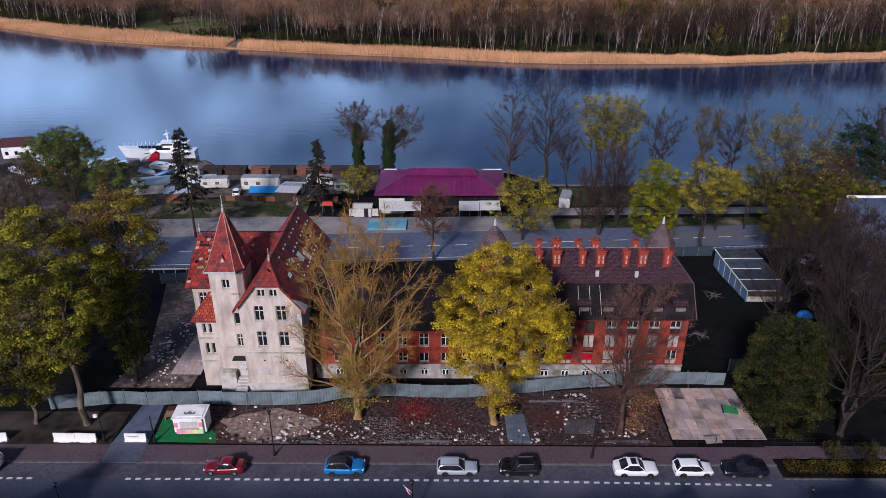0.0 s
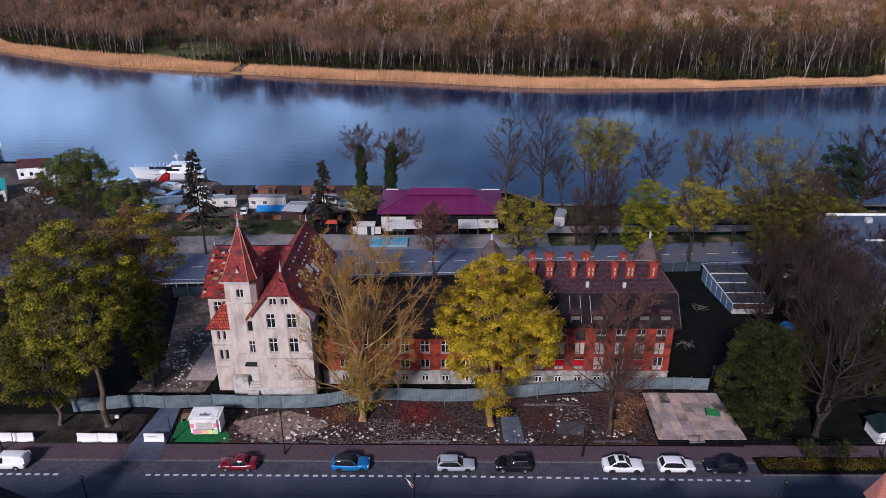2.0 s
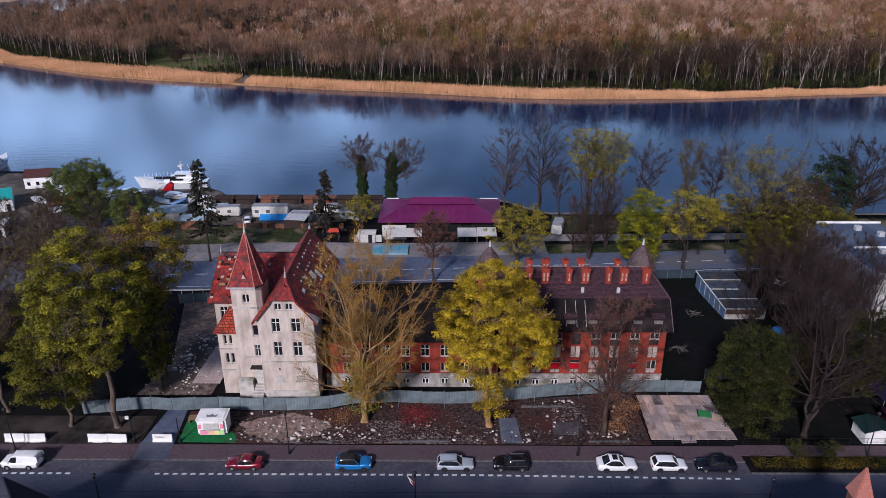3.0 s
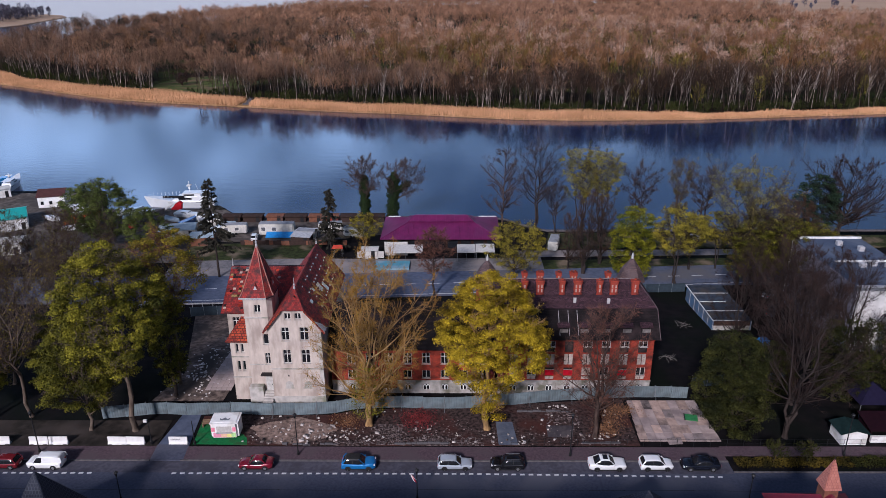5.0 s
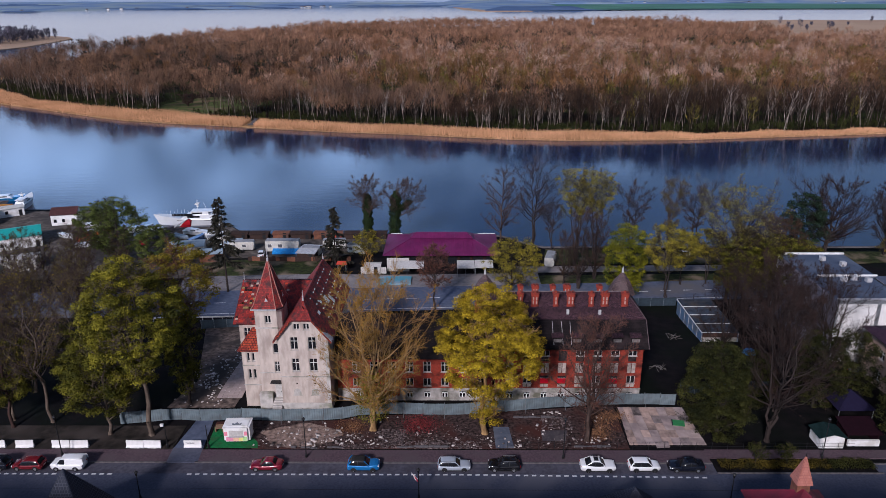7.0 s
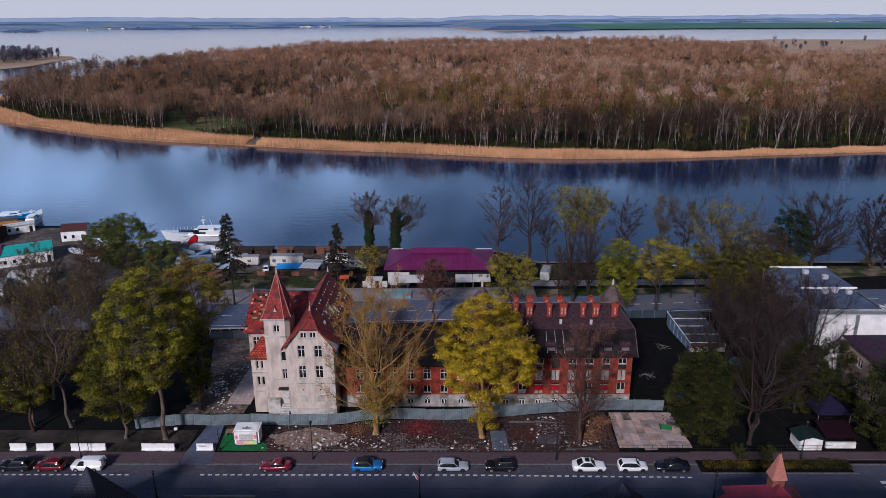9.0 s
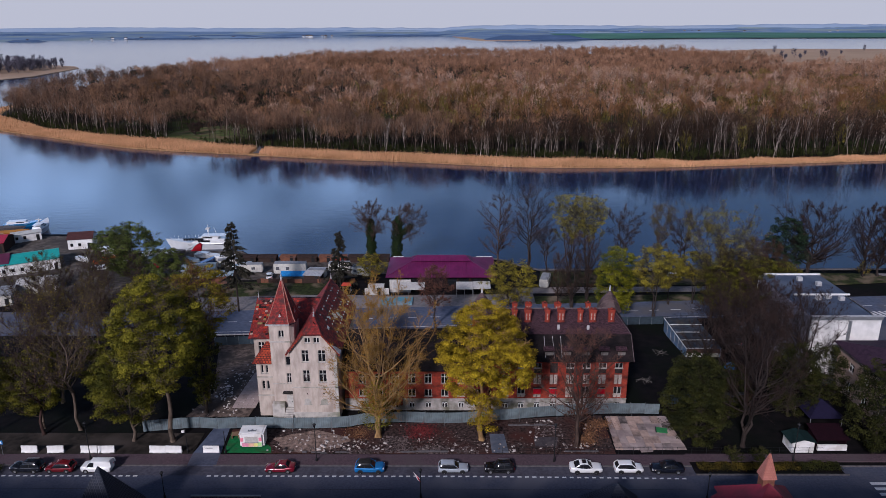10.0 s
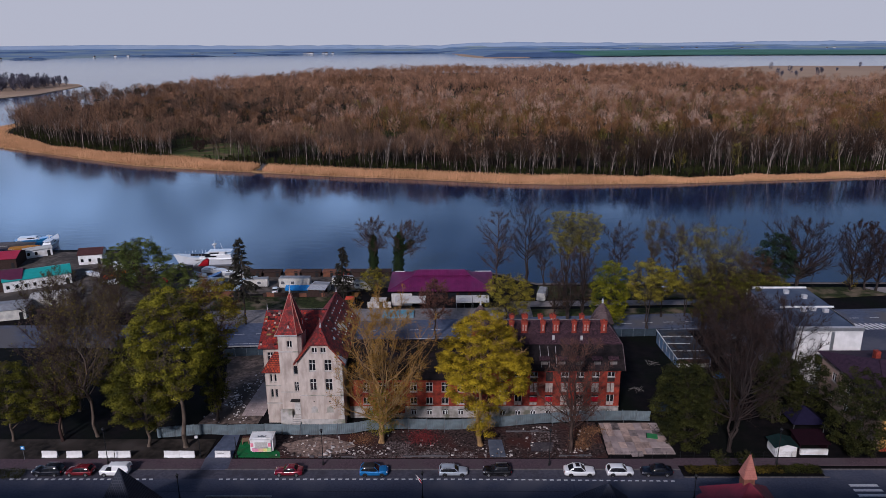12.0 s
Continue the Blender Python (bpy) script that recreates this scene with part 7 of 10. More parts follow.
# street lamps
def street_lamp(x, y, h, label, rz=0.0, flag=False, bare=False):
    lp = thing("street_lamp", label, "lamp post", (x, y, 0.0), rz, "street lamps")
    bm = bmesh.new()
    lathe(bm, [(0.17, 0), (0.17, 0.5), (0.11, 0.65), (0.075, 0.9), (0.05, h - 0.75), (0.08, h - 0.7), (0.05, h - 0.62)], 10)
    part("pole", bm, M["black_iron"], lp)
    if not bare:
        bm = bmesh.new()
        lathe(bm, [(0.1, h - 0.62), (0.2, h - 0.15), (0.17, h - 0.12)], 8)
        part("lantern", bm, M["glass_dark"], lp, "dark glazed lantern")
        bm = bmesh.new()
        lathe(bm, [(0.27, h - 0.12), (0.2, h - 0.02), (0.06, h + 0.08), (0.03, h + 0.18)], 8)
        part("cap", bm, M["black_iron"], lp)
    if flag:
        bm = bmesh.new()
        tube(bm, (0, 0, h - 1.6), (-0.95, 0.1, h - 0.6), 0.02, 0.02, 5)
        part("flag_staff", bm, M["white_paint"], lp)
        for k, (c, z) in enumerate((((0.75, 0.74, 0.73), 0), ((0.55, 0.02, 0.05), 1))):
            bm = bmesh.new()
            a, b = Vector((-0.95, 0.1, h - 0.6)), Vector((-0.42, 0.05, h - 1.15))
            pts = []
            for i in range(7):
                t = i / 6
                pts.append([a + (b - a) * (0.5 * k + 0.5 * j) + Vector((0.5 * t, 0.1 * math.sin(5 * t + k), -1.0 * t)) for j in (0, 1)])
            vs = [[bm.verts.new(p) for p in row] for row in pts]
            for r1, r2 in zip(vs, vs[1:]):
                bm.faces.new((r1[0], r1[1], r2[1], r2[0]))
            ret = bmesh.ops.extrude_face_region(bm, geom=bm.faces[:])
            bmesh.ops.translate(bm, verts=[v for v in ret["geom"] if isinstance(v, bmesh.types.BMVert)], vec=(0, 0.01, 0))
            part("flag", bm, mat("flag_cloth", c, tuple(v * 0.85 for v in c), 3, 0.8), lp, "white cloth" if k == 0 else "red cloth")
    return lp


for x, y, h, fl in ((-18.9, 2.6, 6.4, False), (16.5, 2.5, 6.5, False), (-53.0, 2.9, 6.4, False), (-38.3, -4.7, 4.3, False), (-3.0, -4.5, 4.6, True), (36.2, -4.7, 4.2, False), (52.0, 2.7, 6.4, False)):
    street_lamp(x, y, h, "slim black iron street lamp with a lantern" if not fl else "slim black iron street lamp with a small flag", flag=fl)
street_lamp(-33.2, 4.5, 4.3, "bare black post beside the green mat", bare=True)
sg = street_lamp(-39.0, 4.5, 4.0, "dark lamp post with a white floodlight", bare=True)
part("floodlight", boxm(-0.55, -0.1, -0.15, 0.1, 3.55, 3.9), M["white_paint"], sg)
sign = thing("parking_sign", "blue and white traffic sign on a thin post", "sign", (-66.8, 3.7, 0.1))
bm = bmesh.new()
tube(bm, (0, 0, 0), (0, 0, 2.6), 0.035, 0.035, 6)
part("post", bm, M["post"], sign)
part("plate", boxm(-0.32, 0.32, -0.05, -0.02, 1.95, 2.6), mat("sign_blue", (0.03, 0.2, 0.5), (0.025, 0.17, 0.45), 3, 0.4), sign)
part("plate_mark", boxm(-0.16, 0.16, -0.06, -0.05, 2.1, 2.45), M["white_paint"], sign)

# rubble, foundation edges, slab
g = np.random.default_rng(9)
sv, sf = [], []
cube = np.array([(-1, -1, 0), (1, -1, 0), (1, 1, 0), (-1, 1, 0), (-1, -1, 1), (1, -1, 1), (1, 1, 1), (-1, 1, 1)], float)
cf = np.array([(4, 5, 6, 7), (0, 1, 5, 4), (1, 2, 6, 5), (2, 3, 7, 6), (3, 0, 4, 7)])
for i in range(620):
    c = g.integers(0, 9)
    x = g.normal((-22, -14, -6, 1, 3, 14, 20, -2, -11)[c], 3.2)
    y = 4.5 + abs(g.normal(0, 2.2))
    if y > 9.3 or not -27 < x < 26:
        continue
    s = g.uniform(0.025, 0.085) * (2.6 if g.random() < 0.06 else 1)
    q = cube * np.array([s * g.uniform(0.7, 1.8), s, s * 0.8]) * (1 + g.normal(0, 0.15, (8, 3)))
    a = g.uniform(0, 3.14)
    q[:, :2] = q[:, :2] @ np.array([[math.cos(a), -math.sin(a)], [math.sin(a), math.cos(a)]])
    sf.append(cf + 8 * len(sv))
    sv.append(q + np.array([x, y * DEEP, 0.02]))
tagged(new("rubble", raw_mesh("rubble", np.concatenate(sv), np.concatenate(sf), M["stone"])), "scattered pale stones and brick rubble", "rubble", kind="stuff")
# pale stones and litter, broken masonry beds, and drifts of dead leaves
def chunk(x, y, z, sx, sy, sz):
    q = cube * np.array([sx, sy, sz]) * (1 + g.normal(0, 0.12, (8, 3)))
    t = g.uniform(0, 3.14)
    q[:, :2] = q[:, :2] @ np.array([[math.cos(t), -math.sin(t)], [math.sin(t), math.cos(t)]])
    return q + np.array([x, y * DEEP, z])
lit = []
for cx, cy, sx, sy, n in ((-20, 6.5, 4.0, 1.6, 46), (-15.5, 7.2, 2.0, 1.3, 26), (-10.8, 6.2, 1.6, 0.8, 26), (-8.3, 10.3, 0.8, 0.6, 6), (-3.0, 7.3, 1.2, 0.4, 7), (3.5, 5.6, 2.4, 0.7, 18), (9.0, 5.2, 1.2, 0.5, 8), (13.5, 7.0, 3.0, 1.4, 14), (22.0, 6.4, 1.2, 0.8, 16), (23.6, 10.0, 0.7, 0.6, 9), (16.5, 12.0, 1.2, 0.2, 10), (-37.0, 17.0, 2.2, 2.2, 70), (-38.0, 24.0, 2.4, 3.0, 90), (-35.0, 30.0, 1.5, 3.0, 40)):
    for i in range(n):
        k = g.uniform(0.05, 0.13) * (1.7 if g.random() < 0.12 else 1)
        x, y = g.normal(cx, sx), g.normal(cy, sy)
        if 4.5 < y < 12.2 or (cy > 13 and 13.5 < y < 40 and -43 < x < -32.5):
            lit.append(chunk(x, y, gz(y) + 0.05, k * g.uniform(0.8, 1.8), k, k * 0.8))
tagged(new("pale_stones", raw_mesh("pale_stones", np.concatenate(lit), np.concatenate([cf + 8 * i for i in range(len(lit))]), mat("whitish_stone", (0.62, 0.56, 0.53), (0.34, 0.30, 0.28), 3.0, 0.9, jitter=0.3, island=True))), "whitish stones and litter strewn over the ground", "rubble", kind="stuff")
bed = []
for x0, x1, y0, y1, fill in ((-9.6, -5.7, 4.5, 8.4, 0.62), (-5.5, 5.2, 4.4, 6.0, 0.5), (-14.5, -9.6, 4.4, 5.2, 0.6), (14.3, 19.0, 8.5, 11.6, 0.35)):
    y = y0
    while y < y1:
        x = x0 + g.uniform(0, 0.3)
        while x < x1:
            w = g.uniform(0.16, 0.42)
            if g.random() < fill:
                q = cube * np.array([w / 2 - 0.02, 0.11, g.uniform(0.05, 0.14)]) * (1 + g.normal(0, 0.06, (8, 3)))
                bed.append(q + np.array([x + w / 2, y * DEEP + g.normal(0, 0.02), 0.02]))
            x += w
        y += 0.23
tagged(new("masonry_bed", raw_mesh("masonry_bed", np.concatenate(bed), np.concatenate([cf + 8 * i for i in range(len(bed))]), mat("old_masonry", (0.15, 0.115, 0.11), (0.055, 0.042, 0.042), 2.5, 0.9, jitter=0.4, island=True))), "broken courses of old masonry lying in the ground", "masonry", kind="stuff")
def leaf_drift(name, spots, n, size, c1, c2, label):
    """A low drift of dead leaves and twigs."""
    g2 = np.random.default_rng(len(label))
    pick = g2.integers(0, len(spots), n)
    sp = np.array(spots)[pick]
    c = np.column_stack([sp[:, 0] + g2.normal(0, 1, n) * sp[:, 2], (sp[:, 1] + g2.normal(0, 1, n) * sp[:, 3]) * DEEP, 0.05 + np.abs(g2.normal(0, 1, n)) * sp[:, 4]])
    u = g2.normal(size=(n, 3)); u /= np.linalg.norm(u, axis=1)[:, None]
    v = np.cross(u, g2.normal(size=(n, 3))); v /= np.linalg.norm(v, axis=1)[:, None]
    k = size * g2.uniform(0.5, 1.3, n)[:, None]
    q = np.stack([c - u * k, c + v * k * 0.5, c + u * k, c - v * k * 0.5], 1).reshape(-1, 3)
    q[:, 2] = np.maximum(q[:, 2], 0.04)
    tagged(new(name, raw_mesh(name, q, np.arange(4 * n).reshape(-1, 4), mat(name + "_leaf", c1, c2, 0.8, 0.9, bump=0, jitter=0.35, island=True))), label, "leaf litter", kind="stuff")
leaf_drift("red_leaves", [(-3.5, 9.2, 1.3, 0.9, 0.25)], 2600, 0.09, (0.24, 0.045, 0.045), (0.09, 0.02, 0.022), "drift of dark red dead leaves and stems by the hoarding")
leaf_drift("brown_leaves", [(23.6, 9.5, 1.0, 1.4, 0.35), (22.4, 7.4, 0.8, 0.8, 0.2), (-13.6, 8.8, 1.2, 0.8, 0.15), (25.4, 11.2, 1.2, 0.6, 0.2)], 4200, 0.10, (0.27, 0.14, 0.07), (0.10, 0.052, 0.03), "drifts of brown dead leaves and dry stems")
flat("dark_slab", [(14.2, 8.1), (18.1, 8.1), (17.5, 5.9), (14.2, 5.9)], 0.05, mat("sooty_slab", (0.075, 0.065, 0.072), (0.045, 0.04, 0.046), 1.2, 0.9, c3=(0.10, 0.085, 0.085), scale3=0.5), "dark sunken concrete slab in the yard", "slab", 0.05)
for x0, x1, y, h in ((-21.5, -14.5, 4.5, 0.3), (-6.5, 2.0, 4.6, 0.35), (10.5, 17, 10.9, 0.3), (18.5, 25.5, 4.8, 0.3)):
    ft = thing("foundation_wall", "low broken concrete foundation edge", "wall remnant", (x0, y, 0))
    x = x0
    while x < x1:
        w = rf.uniform(0.6, 1.6)
        if rf.random() > 0.2:
            bm = boxm(0, w - 0.05, -0.13, 0.13, -0.1, h * rf.uniform(0.4, 1.1))
            bmesh.ops.bevel(bm, geom=bm.edges[:], offset=0.03, segments=1, affect="EDGES")
            part("block", bm, M["kerb"], ft, at=pose(x - x0, rf.uniform(-0.06, 0.06), 0, 0, 0, rf.uniform(-3, 3)))
        x += w
flat("iron_cover_plate", [(7.3, 8.8), (9.6, 8.8), (10.0, 4.5), (7.4, 4.5)], 0.06, mat("blue_grey_slab", (0.10, 0.115, 0.15), (0.07, 0.08, 0.11), 2, 0.8, c3=(0.14, 0.15, 0.18), scale3=0.5), "blue-grey worn paved patch by the footway", "paving", 0.08)
slab = thing("concrete_yard", "cracked pale concrete yard of cast plates", "paving", (26.4, 5.2, 0), kind="structure", deep=True)
cols = [0, 1.2, 2.4, 3.6, 4.9, 6.2, 7.5, 8.9, 10.4]
rws = [0, 1.5, 3.0, 4.5, 6.2, 8.1]
for i in range(8):
    for j in range(5):
        x0, x1 = cols[i] + 0.1 * j * (i < 1), cols[i + 1] + (0.12 * (4 - j) if i == 7 else 0)
        bm = boxm(x0 + 0.02, x1 - 0.02, rws[j] + 0.02, rws[j + 1] - 0.02, -0.1, 0.08 + rf.uniform(-0.03, 0.03))
        part("plate", bm, M[rf.choice(("concrete", "concrete", "concrete", "concrete_tan", "concrete_tan", "concrete_dark"))], slab)
lid = thing("green_hatch_cover", "green painted metal cover lying on the concrete", "cover", (34.9, 9.6, 0.12), -12)
part("sheet", boxm(-0.85, 0.85, -0.75, 0.75, 0, 0.06), mat("green_sheet", (0.04, 0.22, 0.07), (0.03, 0.16, 0.05), 3, 0.6), lid)
part("rim", boxm(-1.0, -0.86, -0.8, 0.8, 0, 0.1), M["black_iron"], lid)
SAND = mat("trampled_sand", (0.33, 0.235, 0.195), (0.11, 0.078, 0.066), 1.8, 0.95, bump=0.8, c3=(0.06, 0.044, 0.038), scale3=0.3)
flat("sand_patch", [(-20.6 + 5.6 * math.cos(a) * (1 + 0.10 * math.sin(5 * a) + 0.06 * math.sin(11 * a + 1)), 7.0 + 2.35 * math.sin(a) * (1 + 0.08 * math.sin(4 * a + 2) + 0.06 * math.sin(9 * a))) for a in np.linspace(0, 6.283, 56)[:-1]], 0.045, SAND, "trampled tan sand beside the trailer", "ground", 0.03)
# leaning trestle panels before the slab and a light mesh fence
mesh_f = thing("garden_fence", "low dark wire fence along the footway", "fence", (9.0, 4.35, 0))
for i in range(22):
    bm = bmesh.new()
    tube(bm, (0, 0, -0.2), (0, 0, 1.15), 0.03, 0.03, 5)
    part("post", bm, M["black_iron"], mesh_f, at=pose(i * 2.2, 0, 0))
    for z in (0.5, 1.05):
        part("wire", boxm(0, 2.2, -0.012, 0.012, z, z + 0.024), M["black_iron"], mesh_f, at=pose(i * 2.2, 0, 0))
for x, rz in ((31.0, 5),):
    tr = thing("leaning_panel", "weathered board panel leaning by the fence", "panel", (x, 4.6, 0.05), rz)
    part("board", boxm(-0.95, 0.95, -0.03, 0.03, 0, 0.95), M["concrete_dark"], tr, at=pose(0, 0, 0.02, -68, 0, 0))

# hedge bed beside the parked cars
flat("planting_bed", [(36.6, 0.0), (58, 0.0), (58, 2.4), (36.6, 2.4)], 0.15, M["soil"], "raised planting bed with a kerb", "planting bed", 0.2)
bedk = thing("bed_kerb", "curved pale kerb round the planting bed", "kerb", (36.6, 0, 0), kind="structure")
for i in range(11):
    part("kerb_stone", kme, None, bedk, at=pose(2 * i, -1.75, 0.03))
def hedge(name, x0, x1, y0, y1, h, n, leaf, label, seed):
    g = np.random.default_rng(seed)
    c = np.column_stack([g.uniform(x0, x1, n), g.uniform(y0, y1, n), np.zeros(n)])
    top = h * (0.75 + 0.25 * np.sin(c[:, 0] * 2.1) * np.sin(c[:, 0] * 0.7 + c[:, 1]))
    c[:, 2] = 0.15 + top * np.sqrt(g.uniform(0, 1, n))
    c[:, 1] *= DEEP
    return tagged(new(name, raw_mesh(name, *leaf_quads(g, c, 0.2), M[leaf])), label, "hedge", kind="stuff")
hedge("hedge", 37.2, 52, 0.4, 1.9, 0.7, 4200, "leaf_hedge", "low clipped yellowish hedge in the planting bed", 2)
hedge("hedge_dark", 52, 58, 0.4, 2.0, 0.9, 1800, "leaf_green", "low dark green hedge in the planting bed", 3)
hedge("hedge_west", -74, -64.5, -0.9, 1.2, 0.8, 1800, "leaf_green", "dark low hedge island at the street", 4)
for x in (42.2, 46.4):
    tree("street_sapling", (x, 1.3), x * 30, "small clipped green street tree", "bark_dark", "leaf_green", name="sapling",
         seed=110, h=3.6, rad=1.0, clear=0.35, limbs=8, r0=0.07, twigs=120, leaves=900, leaf_size=0.2, shell=0.6)

# ---- parked cars ----
TYRE = mat("tyre_rubber", (0.012, 0.012, 0.013), (0.02, 0.02, 0.02), 8, 0.85)
ALLOY = mat("alloy_rim", (0.5, 0.5, 0.52), (0.38, 0.38, 0.4), 5, 0.35, 0.8)
LAMP = mat("clear_lamp", (0.75, 0.76, 0.78), (0.6, 0.6, 0.62), 5, 0.15)
TAIL = mat("red_lamp", (0.4, 0.015, 0.015), (0.3, 0.01, 0.01), 5, 0.2)
TRIM = mat("black_trim", (0.015, 0.015, 0.016), (0.025, 0.025, 0.026), 5, 0.5)
def paint(name, c, rough=0.25):
    m = mat(name, c, tuple(0.92 * v for v in c), 0.7, rough, 0.15, bump=0)
    m.node_tree.nodes["Principled BSDF"].inputs["Coat Weight"].default_value = 0.6
    return m
bm = bmesh.new()
lathe(bm, [(0.2, -0.1), (0.3, -0.11), (0.325, -0.07), (0.325, 0.07), (0.3, 0.11), (0.2, 0.1)], 18)
TYRE_ME = finish("wheel", bm, TYRE, True)
bm = bmesh.new()
lathe(bm, [(0.2, -0.085), (0.06, -0.07), (0.06, 0.07), (0.2, 0.085)], 10)
RIM_ME = finish("rim", bm, ALLOY)


def car(x, y, rz, L, W, Hh, colour, kind, label, roof=None, rails=False, sunroof=False):
    """A car facing +x in its own frame; kind sets the greenhouse and tail."""
    c = thing("parked_car" if kind != "van" else "parked_van", label, "car" if kind != "van" else "van", (x, y, 0.0), rz, "cars parked along the street")
    h = L / 2
    belt = 0.58 * Hh
    nose = {"suv": 0.62, "van": 0.6}.get(kind, 0.55) * Hh
    tailz = {"sedan": 0.66, "coupe": 0.66, "hatch": 0.62, "wagon": 0.62, "suv": 0.62, "van": 0.6}[kind] * Hh
    fb = {"van": 0.55, "hatch": 0.5}.get(kind, 0.38)           # windscreen foot, as a share of half the length
    ft = {"van": 0.30, "hatch": 0.18}.get(kind, 0.06)
    rt = {"sedan": -0.42, "coupe": -0.38, "hatch": -0.72, "wagon": -0.80, "suv": -0.72, "van": -0.93}[kind]
    rb = {"sedan": -0.68, "coupe": -0.80, "hatch": -0.94, "wagon": -0.95, "suv": -0.93, "van": -0.98}[kind]
    st = [(-h, 0.62, 0.35, tailz * 0.72), (-h + 0.06, 0.84, 0.26, tailz * 0.95), (-h + 0.35, 0.96, 0.2, tailz), (rb * h, 0.985, 0.2, tailz + 0.02), (-0.3 * h, 1, 0.2, belt + 0.03), (0.1 * h, 1, 0.2, belt + 0.0),
          (fb * h, 0.99, 0.2, belt - 0.01), (0.62 * h, 0.98, 0.2, nose + 0.10 * (0.9 - nose / Hh)), (h - 0.35, 0.93, 0.2, nose), (h - 0.08, 0.78, 0.26, nose * 0.86), (h, 0.58, 0.34, nose * 0.66)]
    st = sorted(st)
    bm = bmesh.new()
    rings = []
    for sx, k, zb, zt in st:
        w = W / 2 * k
        ring = [(sx, -w * 0.9, zb), (sx, -w, zb + 0.18), (sx, -w, zb + (zt - zb) * 0.62), (sx, -w * 0.93, zt - 0.03), (sx, -w * 0.8, zt), (sx, w * 0.8, zt), (sx, w * 0.93, zt - 0.03), (sx, w, zb + (zt - zb) * 0.62), (sx, w, zb + 0.18), (sx, w * 0.9, zb)]
        rings.append([bm.verts.new(p) for p in ring])
    for a, b in zip(rings, rings[1:]):
        for i in range(10):
            bm.faces.new((a[i], b[i], b[(i + 1) % 10], a[(i + 1) % 10]))
    bm.faces.new(rings[0])
    bm.faces.new(rings[-1][::-1])
    bmesh.ops.recalc_face_normals(bm, faces=bm.faces[:])
    part("body", bm, colour, c, smooth=True)
    # greenhouse in dark glass, then roof skin and pillars
    zt = Hh - 0.05
    wb, wt = W / 2 * 0.9, W / 2 * 0.70
    zb2 = min(belt, tailz) - 0.02
    mixx = lambda u, v, k: (u + (v - u) * k) * h
    st = [(rb * h, 0.0), (mixx(rb, rt, 0.5), 0.55), (mixx(rb, rt, 0.92), 0.9), (mixx(rt, ft, 0.06), 0.97), (mixx(rt, ft, 0.3), 1.02), (mixx(rt, ft, 0.65), 1.03), (mixx(rt, ft, 0.95), 0.97), (mixx(ft, fb, 0.12), 0.9), (mixx(ft, fb, 0.5), 0.56), (fb * h, 0.0)]
    bm, skin, rings = bmesh.new(), bmesh.new(), []
    for i, (sx, k) in enumerate(st):
        end = (0.86, 0.93, 0.97, 1, 1, 1, 1, 0.97, 0.93, 0.84)[i]
        y1 = (wb + (wt - wb) * k * 0.92) * end
        half = [(wb * end, zb2), (y1, zb2 + (zt - zb2) * k * 0.92), (y1 * 0.90, zb2 + (zt - zb2) * k * 0.985), (y1 * 0.5, zb2 + (zt - zb2) * k * 1.01)]
        rings.append([(sx, -y, z) for y, z in half] + [(sx, y, z) for y, z in half[::-1]])
    for target, first, last, p, q, up in ((bm, 0, 9, 0, 8, 0.0), (skin, 2, 7, 1, 7, 0.016)):
        vs = [[target.verts.new((x, y * (1 + 0.4 * up), z + up)) for x, y, z in r[p:q]] for r in rings[first:last + 1]]
        for r1, r2 in zip(vs, vs[1:]):
            for i in range(q - p - 1):
                target.faces.new((r1[i], r2[i], r2[i + 1], r1[i + 1]))
        if up:
            ret = bmesh.ops.extrude_face_region(target, geom=target.faces[:])
            bmesh.ops.translate(target, verts=[v for v in ret["geom"] if isinstance(v, bmesh.types.BMVert)], vec=(0, 0, 0.02))
        bmesh.ops.recalc_face_normals(target, faces=target.faces[:])
    part("glazing", bm, M["glass_dark"], c, "dark tinted glazing", smooth=True)
    part("roof", skin, roof or colour, c, smooth=True)
    for s in (-1, 1):
        for px0, px1, k in ((fb * h, ft * h, 0.04), (rb * h, rt * h, 0.08 if kind != "van" else 0.3), ((fb + rb) * 0.5 * h - 0.05, (ft + rt) * 0.5 * h, 0.03)):
            bm = bmesh.new()
            prism(bm, [(px0 - k, s * (wb + 0.005), zb2), (px0 + k, s * (wb + 0.005), zb2), (px1 + k, s * (wt + 0.008), zt), (px1 - k, s * (wt + 0.008), zt)], (0, s * 0.018, 0))
            part("pillar", bm, colour if k > 0.035 else TRIM, c)
        if kind == "van":
            bm = bmesh.new()
            prism(bm, [(rb * h, s * (wb + 0.005), zb2), (0.05 * h, s * (wb + 0.005), zb2), (0.02 * h, s * (wt + 0.008), zt), (rt * h, s * (wt + 0.008), zt)], (0, s * 0.02, 0))
            part("side_panel", bm, colour, c)
        bm = boxm(-0.09, 0.09, -0.1, 0.1, -0.07, 0.07)
        bmesh.ops.bevel(bm, geom=bm.edges[:], offset=0.03, segments=1, affect="EDGES")
        part("mirror", bm, colour, c, at=pose(fb * h - 0.12, s * (W / 2 + 0.06), belt + 0.05))
        part("sill_trim", boxm(-0.52 * h, 0.5 * h, s * W / 2 - 0.02, s * W / 2 + 0.012, 0.2, 0.3), TRIM, c)
        part("headlight", boxm(h - 0.34, h - 0.09, s * W / 2 * 0.66 - 0.16, s * W / 2 * 0.66 + 0.16, nose * 0.70, nose * 0.88), LAMP, c)
